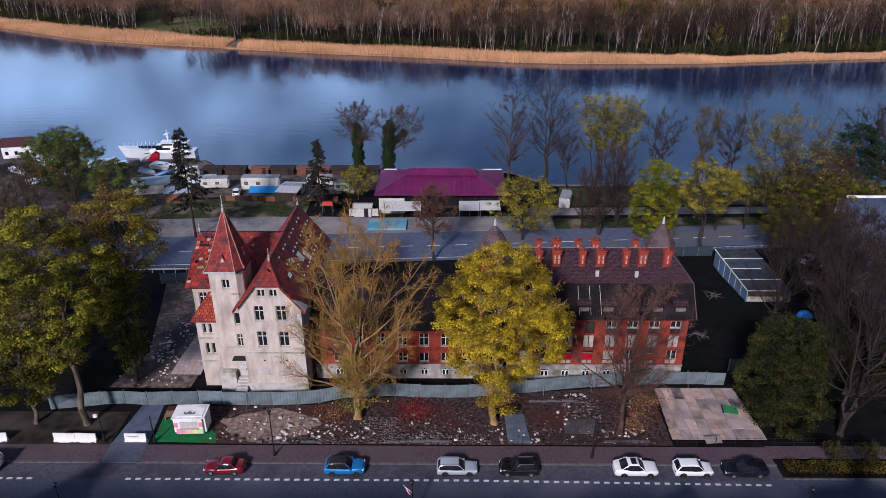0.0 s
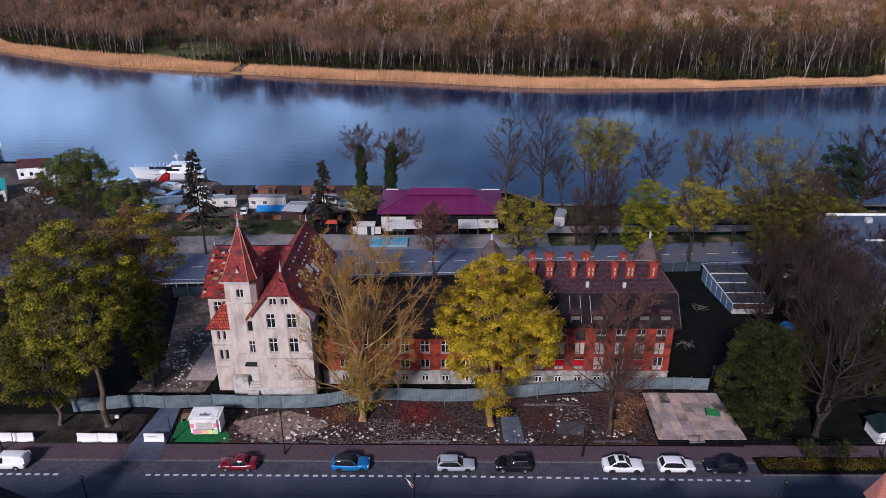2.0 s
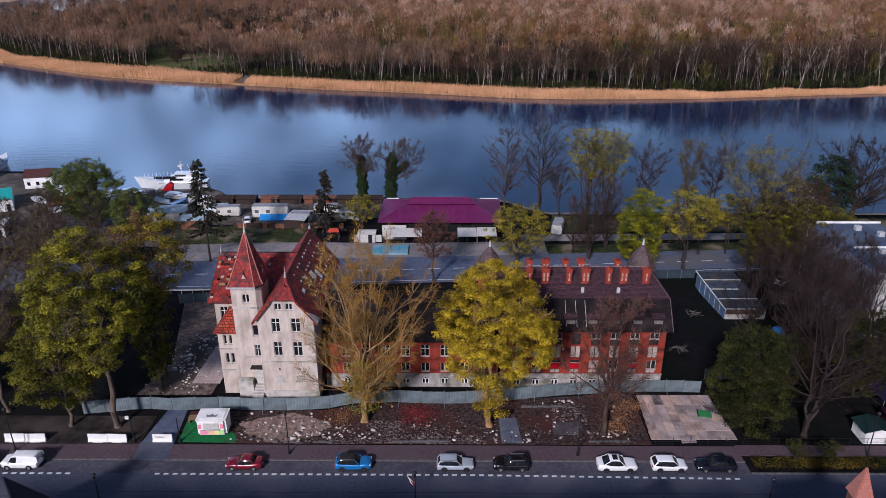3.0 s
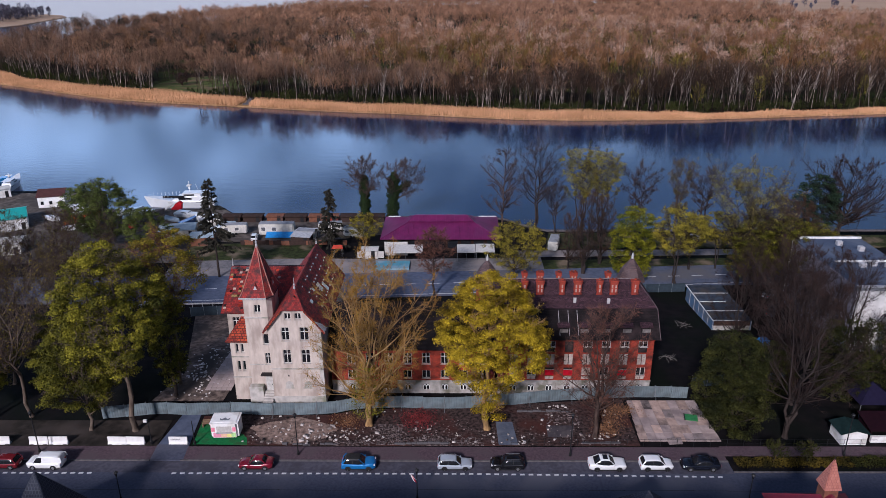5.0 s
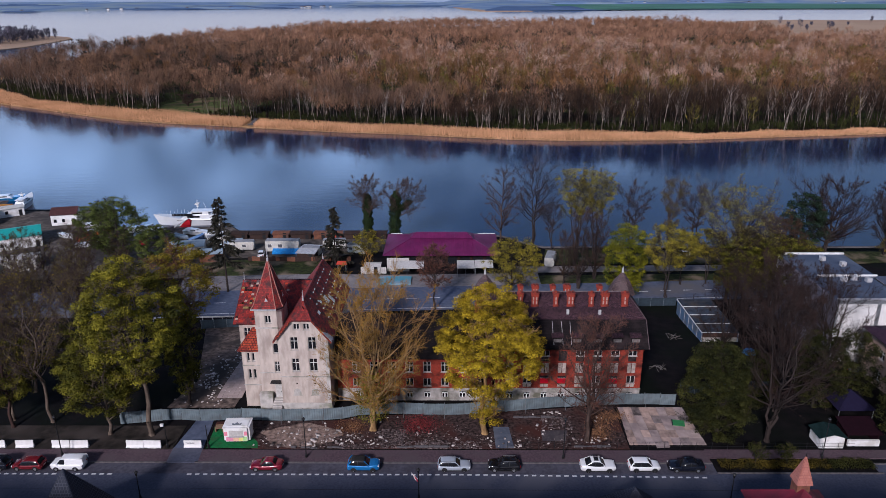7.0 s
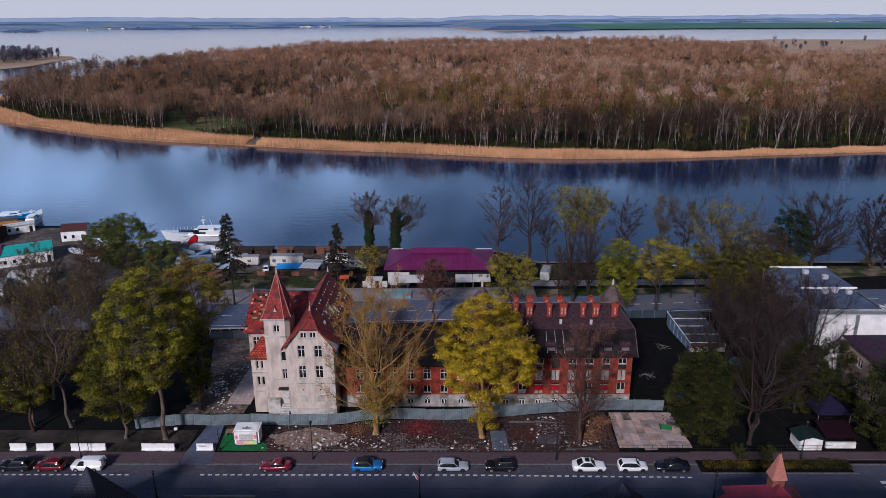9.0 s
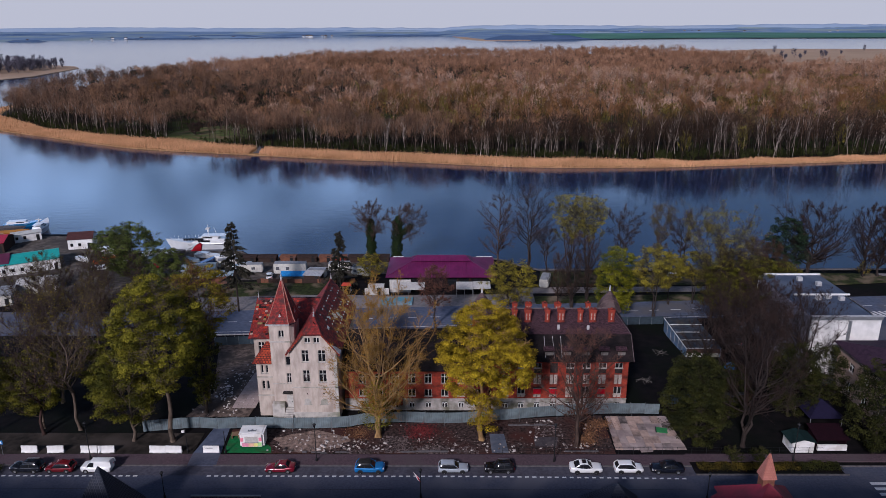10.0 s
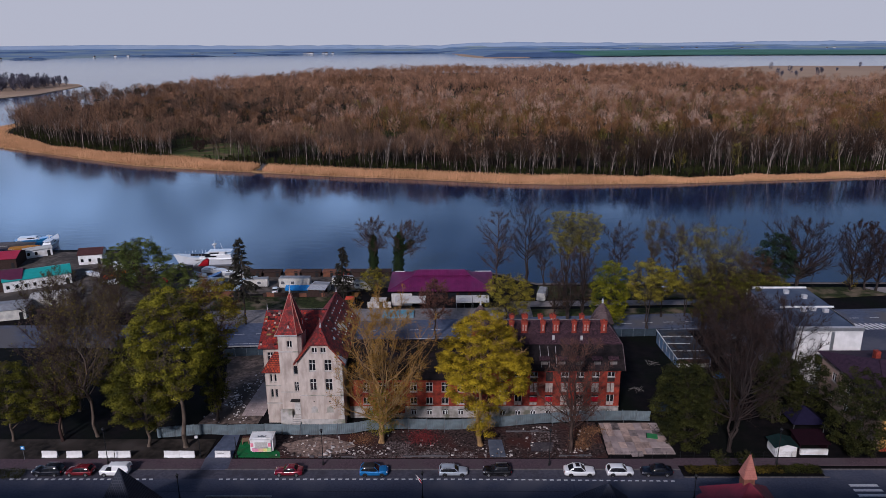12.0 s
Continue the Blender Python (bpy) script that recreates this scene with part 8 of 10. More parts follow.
        part("tail_light", boxm(-h + 0.005, -h + 0.2, s * W / 2 * 0.62 - 0.14, s * W / 2 * 0.62 + 0.14, tailz * 0.68, tailz * 0.86), TAIL, c)
        for wx in (-0.58 * h, 0.6 * h):
            bm = bmesh.new()
            prism(bm, [(wx + 0.385 * math.cos(a), s * (W / 2) - 0.03, 0.325 + 0.385 * math.sin(a)) for a in np.linspace(-0.32, math.pi + 0.32, 11)], (0, 0.034, 0))
            part("wheel_arch", bm, TRIM, c, at=pose(0, 0.0 if s > 0 else -0.004, 0))
            wh = part("wheel", TYRE_ME, None, c, at=pose(wx, s * (W / 2 - 0.09), 0.325, 90, 0, 0))
            part("rim", RIM_ME, None, wh, at=pose(0, 0, 0.03 * -s))
        if rails:
            part("roof_rail", boxm(rt * h, ft * h, s * wt - 0.03, s * wt + 0.02, Hh + 0.01, Hh + 0.05), ALLOY, c)
    part("bumper", boxm(h - 0.06, h + 0.01, -W * 0.3, W * 0.3, 0.25, 0.42), TRIM, c)
    part("plate", boxm(-h - 0.012, -h, -0.26, 0.26, 0.5, 0.61), M["white_paint"], c)
    if sunroof:
        part("sunroof", boxm(ft * h - 0.75, ft * h - 0.15, -wt * 0.7, wt * 0.7, Hh, Hh + 0.015), M["glass_dark"], c)
    if kind == "van":
        part("rear_panel", boxm(rb * h - 0.01, rb * h + 0.03, -wt, wt, zb2, zt), colour, c)
    return c


CY = 0.74
car(-61.0, CY, 180, 4.6, 1.85, 1.65, paint("dark_blue_paint", (0.012, 0.014, 0.022)), "suv", "dark parked estate car at the kerb", rails=True)
car(-56.1, CY, 180, 4.2, 1.78, 1.5, paint("dull_red_paint", (0.16, 0.012, 0.018)), "hatch", "dark red parked hatchback at the kerb")
car(-50.7, CY, 180, 4.4, 1.83, 1.82, paint("van_white", (0.88, 0.88, 0.88)), "van", "white parked panel van at the kerb")
car(-23.8, CY, 180, 4.4, 1.78, 1.48, paint("ruby_paint", (0.17, 0.008, 0.022)), "sedan", "ruby red parked saloon car at the kerb")
car(-10.7, CY, 0, 4.4, 1.84, 1.65, paint("blue_paint", (0.02, 0.16, 0.42)), "suv", "bright blue parked car with a black roof", roof=TRIM)
car(1.5, CY, 0, 4.45, 1.77, 1.46, paint("silver_paint", (0.42, 0.46, 0.52), 0.3), "wagon", "silver parked estate car at the kerb", rails=True)
car(8.2, CY, 180, 4.35, 1.8, 1.55, paint("black_paint", (0.008, 0.008, 0.010)), "suv", "black parked car at the kerb", rails=True)
car(20.8, CY, 0, 4.75, 1.9, 1.6, paint("pearl_white", (0.9, 0.9, 0.9)), "coupe", "white parked coupe-shaped car with a sunroof", sunroof=True)
car(27.0, CY, 0, 4.2, 1.8, 1.5, paint("plain_white", (0.9, 0.9, 0.9)), "hatch", "white parked hatchback at the kerb")
car(32.6, CY, 180, 4.8, 1.86, 1.47, paint("blue_black_paint", (0.008, 0.010, 0.018)), "sedan", "blue-black parked saloon car at the kerb")

# ---- riverside road, lots and lawns ----
def strip(name, pts, z, material, label, category, thick=0.05):
    return flat(name, pts, z, material, label, category, thick)


strip("river_road", [(-400, 44), (-60, 45.6), (0, 49), (60, 53.5), (140, 56), (400, 58), (400, 70), (140, 66.5), (60, 62.5), (0, 59.5), (-60, 57), (-400, 54)], -2.93, M["asphalt_far"], "grey asphalt riverside road", "road", 0.1)
YARD = mat("boatyard_gravel", (0.143, 0.124, 0.110), (0.055, 0.047, 0.043), 0.8, 0.95, bump=0.5, c3=(0.06, 0.052, 0.048), scale3=0.12)
strip("boatyard", [(-150, 62), (-62.1, 64), (-62.1, 75), (-30, 76), (-14, 80), (-14, 90.5), (-56, 90.5), (-62, 96.5), (-96, 96.5), (-105, 110), (-150, 110)], -2.95, YARD, "grey-brown gravel of the boatyard", "ground", 0.1)
strip("car_park", [(-62, 57.05), (0, 59.6), (22, 60.7), (22, 66.5), (-14, 65.5), (-30, 66), (-62, 64.5)], -2.94, M["paver_grey"], "worn grey car park beside the river road", "car park", 0.1)
strip("lawn_west", [(-62, 64.6), (-30, 66.1), (-30, 75), (-62, 73.5)], -2.92, M["grass"], "rough green grass below the caravans", "grass", 0.1)
strip("lawn_middle", [(22, 60.8), (60, 62.7), (82, 63.8), (82, 66.5), (22, 65)], -2.92, M["grass"], "rough dark grass beside the road", "grass", 0.1)
strip("quay_path", [(16, 66.6), (80, 68.2), (80, 71), (16, 70)], -2.91, M["paver_grey"], "pale paved promenade path", "path", 0.1)
strip("lawn_bank", [(24, 71.2), (99, 72.2), (99, 79), (26, 80.5)], -2.92, M["grass"], "rough grass on the river bank", "grass", 0.1)
strip("lawn_east", [(101, 71.5), (121, 73.5), (116, 78.8), (99.5, 78.8), (98, 75)], -2.88, M["grass"], "dark lawn by the river with a worn path", "grass", 0.1)
strip("path_east", [(121.2, 73.5), (126, 73.6), (150, 78.8), (116.4, 78.8)], -2.9, M["paver_grey"], "pale path along the river", "path", 0.1)
strip("lot_east", [(84, 26), (150, 26), (150, 55.9), (88, 53.8)], lambda y: gz(y) + 0.05, M["asphalt"], "dark asphalt lot beside the flat-roofed building", "car park", 0.05)
rl = thing("road_line", "white painted lines on the riverside road", "road marking", kind="structure", deep=True)
for i in range(40):
    x = -70 + 5.2 * i
    y = float(np.interp(x, [-60, 0, 60, 140], [51.2, 54.2, 58.0, 61.2]))
    part("dash", boxm(-1.2, 1.2, -0.07, 0.07, 0, 0.01), M["line"], rl, at=pose(x, y, -2.925, 0, 0, 3))
edge = thing("edge_line", "white edge line of the riverside road", "road marking", kind="structure", deep=True)
for i in range(30):
    x = -70 + 7 * i
    y = float(np.interp(x, [-60, 0, 60, 140], [46.4, 49.8, 54.3, 57.0]))
    part("line", boxm(-3.4, 3.4, -0.06, 0.06, 0, 0.01), M["line"], edge, at=pose(x, y, -2.925, 0, 0, 3))
zebra = thing("zebra_crossing", "white hatched stripes painted on the side road", "road marking", kind="structure", deep=True)
for i in range(6):
    part("stripe", boxm(-0.3, 0.3, -2.2, 2.2, 0, 0.01), M["line"], zebra, at=pose(100.5 + 1.3 * i, 54.6, -2.9, 0, 0, 25))
kerb2 = thing("guard_rail", "pale steel guard rail along the riverside road", "guard rail", (-62, 43.6, -2.7))
for i in range(18):
    x = i * 2.0
    bm = bmesh.new()
    box(bm, 0, 0.08, -0.04, 0.04, -0.2, 0.9)
    part("post", bm, M["metal_pale"], kerb2, at=pose(x, x * 0.05, 0))
    part("rail", boxm(0, 2.0, -0.05, -0.01, 0.55, 0.85), M["metal_pale"], kerb2, at=pose(x, x * 0.05, 0, 0, 0, 2.8))
rail2 = thing("railing", "dark railing along the riverside footway", "railing", (33, 51.4, -2.95))
for i in range(16):
    part("post", boxm(-0.03, 0.03, -0.03, 0.03, 0, 1.0), M["black_iron"], rail2, at=pose(i * 1.5, i * 0.11, 0))
    part("rail", boxm(0, 1.5, -0.025, 0.025, 0.9, 0.96), M["black_iron"], rail2, at=pose(i * 1.5, i * 0.11, 0, 0, 0, 4))
BLUEF = mat("dark_blue_sheet", (0.045, 0.065, 0.085), (0.03, 0.045, 0.06), 1.5, 0.6, 0.2, jitter=0.2)
for name, x0, y0, x1, y1, lab in (("blue_fence", 33, 50.0, 49.5, 50.8, "dark blue sheet fence behind the yard"), ("blue_fence", -48.5, 40, -34, 42.5, "dark blue sheet fence at the end of the passage"), ("blue_fence", 37.5, 16.5, 52, 17.5, "dark sheet fence across the shaded yard")):
    fb = thing(name, lab, "fence", (x0, y0, gz(y0)))
    n = int(math.hypot(x1 - x0, y1 - y0) / 2.4)
    for i in range(n):
        t = i / n
        y = y0 + (y1 - y0) * t
        m = pose((x1 - x0) * t, y - y0, gz(y) - gz(y0), 0, 0, math.degrees(math.atan2(y1 - y0, x1 - x0)))
        part("panel", boxm(0.03, math.hypot(x1 - x0, y1 - y0) / n - 0.03, -0.02, 0.02, 0.05, 1.9), BLUEF, fb, at=m)
        part("post", boxm(-0.03, 0.03, -0.03, 0.03, -0.2, 2.0), M["post"], fb, at=m)

# paving beside the villa
ramp = thing("paved_strip", "pale worn concrete paving slabs beside the villa", "paving", (-36.1, 15.4, 0), kind="structure", deep=True)
slab_me = finish("slab", boxm(0.015, 0.785, 0.015, 0.785, -0.06, 0.0), M["concrete"])
for i in range(5):
    for j in range(15):
        y = 15.4 + 0.8 * j
        part("slab", slab_me, None, ramp, at=pose(0.8 * i, 0.8 * j, gz(y) + 0.09 + rf.uniform(-0.01, 0.01)))

# quay wall coping
cop = thing("quay_coping", "low dark concrete quay edge along the river", "quay", (0, 0, 0), kind="structure", deep=True)
for i in range(38):
    x0 = -56 + 4.8 * i
    x1 = x0 + 4.75
    ya, yb = quay_y(x0), quay_y(x1)
    bm = bmesh.new()
    prism(bm, [(x0, ya - 0.6, -2.75), (x1, yb - 0.6, -2.75), (x1, yb + 0.05, -2.75), (x0, ya + 0.05, -2.75)], (0, 0, -0.5))
    part("block", bm, M["kerb"], cop)

# ---- the restaurant with the purple roof ----
PURPLE = mat("purple_sheet_roof", (0.15, 0.016, 0.085), (0.10, 0.011, 0.06), 0.5, 0.5, 0.1, jitter=0.05, c3=(0.12, 0.02, 0.08), scale3=0.2)
rest = thing("restaurant", "low restaurant pavilion with a purple sheet metal hipped roof", "building", (-1.2, 70.2, -3), deep=True)
bm = bmesh.new()
wall(bm, 0, 25.6, 3.4, [(2 + 3.1 * i, 4.4 + 3.1 * i, 0.6, 2.6) for i in range(8)], 0.3, -0.2)
# the wall's near-black brown paints in the shadow beneath eave and awnings
SHADE_WALL = mat("awning_shade_brown", (0.035, 0.02, 0.016), (0.02, 0.012, 0.01), 2.0, 0.8)
part("front_wall", bm, SHADE_WALL, rest, at=pose(-12.8, 0, 0))
for i in range(8):
    part("window", boxm(-10.8 + 3.1 * i, -8.4 + 3.1 * i, 0.1, 0.14, 0.6, 2.6), M["glass_dark"], rest)
part("side_wall", boxm(-12.8, -12.5, 0.31, 10.8, -0.2, 3.4), M["plinth"], rest)
part("side_wall", boxm(12.5, 12.8, 0.31, 10.8, -0.2, 3.4), M["plinth"], rest)
part("back_wall", boxm(-12.8, 12.8, 10.81, 11.1, -0.2, 3.4), M["plinth"], rest)
def hip(bm, ex, ey0, ey1, ez, ix, iy0, iy1, iz):
    for q in (((-ex, ey0, ez), (ex, ey0, ez), (ix, iy0, iz), (-ix, iy0, iz)), ((-ex, ey1, ez), (ex, ey1, ez), (ix, iy1, iz), (-ix, iy1, iz)),
              ((ex, ey0, ez), (ex, ey1, ez), (ix, iy1, iz), (ix, iy0, iz)), ((-ex, ey0, ez), (-ex, ey1, ez), (-ix, iy1, iz), (-ix, iy0, iz))):
        slope(bm, q, 0.12)
bm = bmesh.new()
hip(bm, 14.2, -1.4, 12.4, 3.4, 7.5, 4.6, 6.9, 5.4)
part("lower_roof", bm, PURPLE, rest)
bm = bmesh.new()
hip(bm, 7.9, 4.0, 7.5, 5.6, 6.2, 5.7, 5.8, 6.6)
part("upper_roof", bm, PURPLE, rest)
bm = bmesh.new()
for sx in (-1, 1):
    tube(bm, (sx * 14.2, -1.4, 3.58), (sx * 7.5, 4.6, 5.58), 0.09, 0.09, 5)
    tube(bm, (sx * 7.9, 4.0, 5.75), (sx * 6.2, 5.7, 6.75), 0.08, 0.08, 5)
part("hip_cap", bm, PURPLE, rest)
for i in range(25):
    x = -13.2 + 1.1 * i
    t = min(1.0, (14.2 - abs(x)) / 6.7)
    bm = bmesh.new()
    tube(bm, (x, -1.4, 3.55), (x, -1.4 + 6.0 * t, 3.55 + 2.0 * t), 0.03, 0.03, 4)
    part("roof_seam", bm, PURPLE, rest)
    if abs(x) < 7.7:
        t = min(1.0, (7.9 - abs(x)) / 1.7)
        bm = bmesh.new()
        tube(bm, (x, 4.0, 5.74), (x, 4.0 + 1.7 * t, 5.74 + 1.0 * t), 0.03, 0.03, 4)
        part("roof_seam", bm, PURPLE, rest)
for x0, x1 in ((-13.5, -10.5), (-5.5, 1.5), (5, 8), (9.5, 14)):
    part("snow_edge", boxm(x0, x1, 12.42, 12.75, 3.3, 3.6), M["white_paint"], rest, "white eave board")
for x0, x1, y in ((-12.0, -4.1, -5.4), (3.8, 8.0, -5.2), (8.1, 12.4, -5.0)):
    aw = thing("awning", "white flat fabric canopy before the restaurant", "awning", (-1.2 + (x0 + x1) / 2, 70.2 + y, -3), 0, "restaurant awnings")
    w = (x1 - x0) / 2
    bm = bmesh.new()
    slope(bm, [(-w, -0.6, 2.3), (w, -0.6, 2.3), (w, 2.8, 2.9), (-w, 2.8, 2.9)], 0.06)
    part("cloth", bm, M["window_white"], aw)
    part("valance", boxm(-w, w, -0.63, -0.6, 2.15, 2.35), M["window_white"], aw)
    for x in (-w + 0.1, 0, w - 0.1):
        bm = bmesh.new()
        tube(bm, (x, -0.5, 0), (x, -0.5, 2.3), 0.04, 0.04, 6)
        part("post", bm, M["post"], aw)
wp = thing("white_screen", "white panel screen at the restaurant terrace", "screen", (-11.6, 67.6, -3))
part("panel", boxm(-2.7, 2.7, -0.06, 0.06, 0, 3.4), M["window_white"], wp)
part("foot", boxm(-2.7, 2.7, -0.3, 0.3, 0, 0.12), M["kerb"], wp)
dk = thing("terrace_fence", "pale board fence round the restaurant terrace", "fence", (-20.5, 66.2, -3))
for i in range(14):
    part("board", boxm(0.01, 0.43, -0.03, 0.03, 0.05, 1.7 + 0.05 * (i % 2)), M["window_white"], dk, at=pose(0.44 * i, 0, 0))
TURQ = mat("turquoise_court", (0.10, 0.28, 0.36), (0.08, 0.23, 0.31), 1.0, 0.8, c3=(0.2, 0.3, 0.36), scale3=0.3)
ct = thing("pool_cover", "turquoise covered pool platform in the car park", "platform", (-12, 62.0, -3), deep=True)
for i in range(4):
    part("panel", boxm(-3.9 + 1.95 * i, -2.0 + 1.95 * i, -1.9, 1.9, 0.02, 0.5), TURQ, ct)
stall = thing("market_stall", "small stall with a red and white canopy", "stall", (-25.2, 67.6, -3))
for x in (-1, 1):
    for y in (-0.8, 0.8):
        bm = bmesh.new()
        tube(bm, (x, y, 0), (x, y, 2.1), 0.03, 0.03, 5)
        part("post", bm, M["post"], stall)
bm = bmesh.new()
slope(bm, [(-1.3, -1.1, 2.1), (1.3, -1.1, 2.1), (1.0, 0, 2.6), (-1.0, 0, 2.6)], 0.04)
slope(bm, [(-1.3, 1.1, 2.1), (1.3, 1.1, 2.1), (1.0, 0, 2.6), (-1.0, 0, 2.6)], 0.04)
part("canopy", bm, mat("red_canvas", (0.45, 0.06, 0.04), (0.36, 0.05, 0.03), 2, 0.8), stall)

# ---- caravans and sheds on the bank ----
CREAM = mat("cream_panel", (0.55, 0.53, 0.48), (0.45, 0.43, 0.39), 1.5, 0.6, c3=(0.35, 0.34, 0.32), scale3=0.5)
BLUET = mat("blue_tarpaulin", (0.03, 0.22, 0.55), (0.02, 0.16, 0.42), 2.5, 0.5, bump=0.6)
GREYR = mat("grey_felt_roof", (0.28, 0.29, 0.31), (0.20, 0.205, 0.22), 1.0, 0.8)
CURTAIN = glass("curtained_glass", (0.10, 0.10, 0.11), 0.2)
def caravan(x, y, rz, L, W, H, label, skirt=False):
    cv = thing("caravan", label, "caravan", (x, y, -3), rz)
    bm = boxm(-L / 2, L / 2, -W / 2, W / 2, 0.45, H)
    bmesh.ops.bevel(bm, geom=[e for e in bm.edges], offset=0.22, segments=3, affect="EDGES")
    part("body", bm, CREAM, cv)
    part("roof", boxm(-L / 2 + 0.1, L / 2 - 0.1, -W / 2 + 0.12, W / 2 - 0.12, H - 0.03, H + 0.05), GREYR, cv)
    for i in range(max(1, int(L / 3))):
        wx = -L / 2 + 1.2 + 2.7 * i
        w = part("window", boxm(wx - 0.5, wx + 0.5, -W / 2 - 0.02, -W / 2 + 0.01, H * 0.48, H * 0.75), CURTAIN, cv)
        part("window_frame", boxm(wx - 0.56, wx + 0.56, -W / 2 - 0.012, -W / 2 + 0.004, H * 0.46, H * 0.77), M["white_paint"], w)
    part("door", boxm(L / 2 - 0.9, L / 2 - 0.3, -W / 2 - 0.02, -W / 2, 0.5, H * 0.8), M["window_white"], cv)
    for sx in (-0.4, 0.4):
        part("wheel", TYRE_ME, None, cv, at=pose(sx, -W / 2 + 0.1, 0.325, 90, 0, 0))
        part("wheel", TYRE_ME, None, cv, at=pose(sx, W / 2 - 0.1, 0.325, 90, 0, 0))
    if skirt:
        bm = bmesh.new()
        slope(bm, [(-L / 2 + 2, -W / 2 - 1.6, 0.3), (L / 2, -W / 2 - 1.6, 0.3), (L / 2, -W / 2 - 0.05, 1.35), (-L / 2 + 2, -W / 2 - 0.05, 1.35)], 0.06)
        part("tarpaulin", bm, BLUET, cv, "bright blue tarpaulin lean-to")
    return cv
caravan(-42.6, 79.3, 0, 8.8, 2.6, 3.3, "long cream static caravan with a blue tarpaulin", True)
caravan(-53.6, 80.0, 6, 6.4, 2.3, 2.7, "white touring caravan on the bank")
caravan(-34.6, 76.6, -8, 4.8, 2.2, 2.5, "grey-roofed camper parked on the bank")
caravan(-29.5, 81.2, 4, 6.0, 2.3, 2.6, "cream touring caravan on the bank")
caravan(-23.0, 78.0, -20, 5.2, 2.2, 2.6, "dirty white caravan beside the willow")
caravan(-61.5, 84.0, 20, 5.5, 2.3, 2.5, "white touring caravan behind the spruce")
caravan(25.8, 71.3, 75, 5.6, 2.3, 2.7, "pale camper van by the promenade")
car(-47.6, 76.6, 100, 3.7, 1.6, 1.5, paint("small_white", (0.7, 0.72, 0.74)), "hatch", "small white car parked by the caravans")["group"] = "cars by the caravans"
for o in [o for o in scene.objects if o.get("group") == "cars by the caravans"]:
    o.location.z = -2.95
def shed(name, x, y, rz, L, W, H, wall_mat, roof_mat, label, pitch=0.5, z=-3.0, windows=0):
    W *= DEEP
    sh = thing(name, label, "shed", (x, y, z), rz)
    bm = bmesh.new()
    holes = [(0.7 + i * 2.2, 1.5 + i * 2.2, 0.9, 1.9) for i in range(windows)]
    wall(bm, 0, L, H, holes, 0.12)
    part("front_wall", bm, wall_mat, sh, at=pose(-L / 2, -W / 2, 0))
    for a, b, c, d in holes:
        part("window", boxm(a, b, 0.05, 0.08, c, d), M["glass_dark"], sh, at=pose(-L / 2, -W / 2, 0))
    part("back_wall", boxm(-L / 2, L / 2, W / 2 - 0.12, W / 2, 0, H), wall_mat, sh)
    for s in (-1, 1):
        bm = bmesh.new()
        prism(bm, [(s * L / 2, -W / 2 + 0.13, 0), (s * L / 2, W / 2 - 0.13, 0), (s * L / 2, W / 2 - 0.13, H), (s * L / 2, 0, H + pitch), (s * L / 2, -W / 2 + 0.13, H)], (-s * 0.12, 0, 0))
        part("side_wall", bm, wall_mat, sh)
        bm = bmesh.new()
        slope(bm, [(-L / 2 - 0.25, s * (W / 2 + 0.3), H - 0.05), (L / 2 + 0.25, s * (W / 2 + 0.3), H - 0.05), (L / 2 + 0.25, 0, H + pitch), (-L / 2 - 0.25, 0, H + pitch)], 0.08)
        part("roof", bm, roof_mat, sh)
    part("door", boxm(L / 2 - 1.5, L / 2 - 0.6, -W / 2 - 0.03, -W / 2 - 0.003, 0, 1.9), M["black_iron"], sh)
    return sh
RUST = mat("rust_brown_wall", (0.20, 0.085, 0.05), (0.13, 0.06, 0.04), 1.2, 0.85, c3=(0.1, 0.06, 0.05), scale3=0.4)
DARKW = mat("dark_timber", (0.05, 0.032, 0.028), (0.035, 0.024, 0.02), 2, 0.9)
PALEB = mat("pale_blue_roof", (0.30, 0.37, 0.42), (0.22, 0.28, 0.33), 1.0, 0.6)
REDR = mat("red_sheet_roof", (0.36, 0.02, 0.05), (0.28, 0.016, 0.04), 1.0, 0.5)
TEAL = mat("teal_sheet_roof", (0.03, 0.33, 0.30), (0.02, 0.27, 0.25), 1.0, 0.5)
PLUM = mat("plum_sheet_roof", (0.10, 0.02, 0.05), (0.08, 0.016, 0.04), 1.0, 0.5)
for x, L, m in ((-51.5, 5, DARKW), (-45.5, 4.2, RUST), (-40, 5.5, DARKW), (-34.6, 3.6, RUST), (-30.3, 3.2, M["tile_orange"]), (-26.0, 4, DARKW), (-19.0, 5, DARKW), (-57, 4.5, DARKW)):
    shed("boat_shed", x, 88.6, 0, L, 2.4, 1.55, m, DARKW if m is DARKW else RUST, "low weathered shed along the quay", 0.25)
shed("workshop", -67.5, 79.0, 12, 8.5, 4.5, 2.3, CREAM, PALEB, "shed with a pale blue-grey sheet roof", 0.6)
shed("workshop", -59.5, 74.5, 10, 5.5, 3.6, 2.2, RUST, PALEB, "rusty shed with a pale sheet roof", 0.5)
shed("stall_hut", -17.6, 66.9, 0, 3.6, 2.0, 2.1, M["window_white"], M["window_white"], "small whitish hut by the terrace", 0.3)
shed("boathouse", -112.6, 100.8, 14, 7.0, 5.0, 3.2, M["white_paint"], mat("dark_red_felt", (0.08, 0.035, 0.035), (0.055, 0.026, 0.026), 1.5, 0.85), "white hut with a dark red roof at the water", 1.5, windows=2)
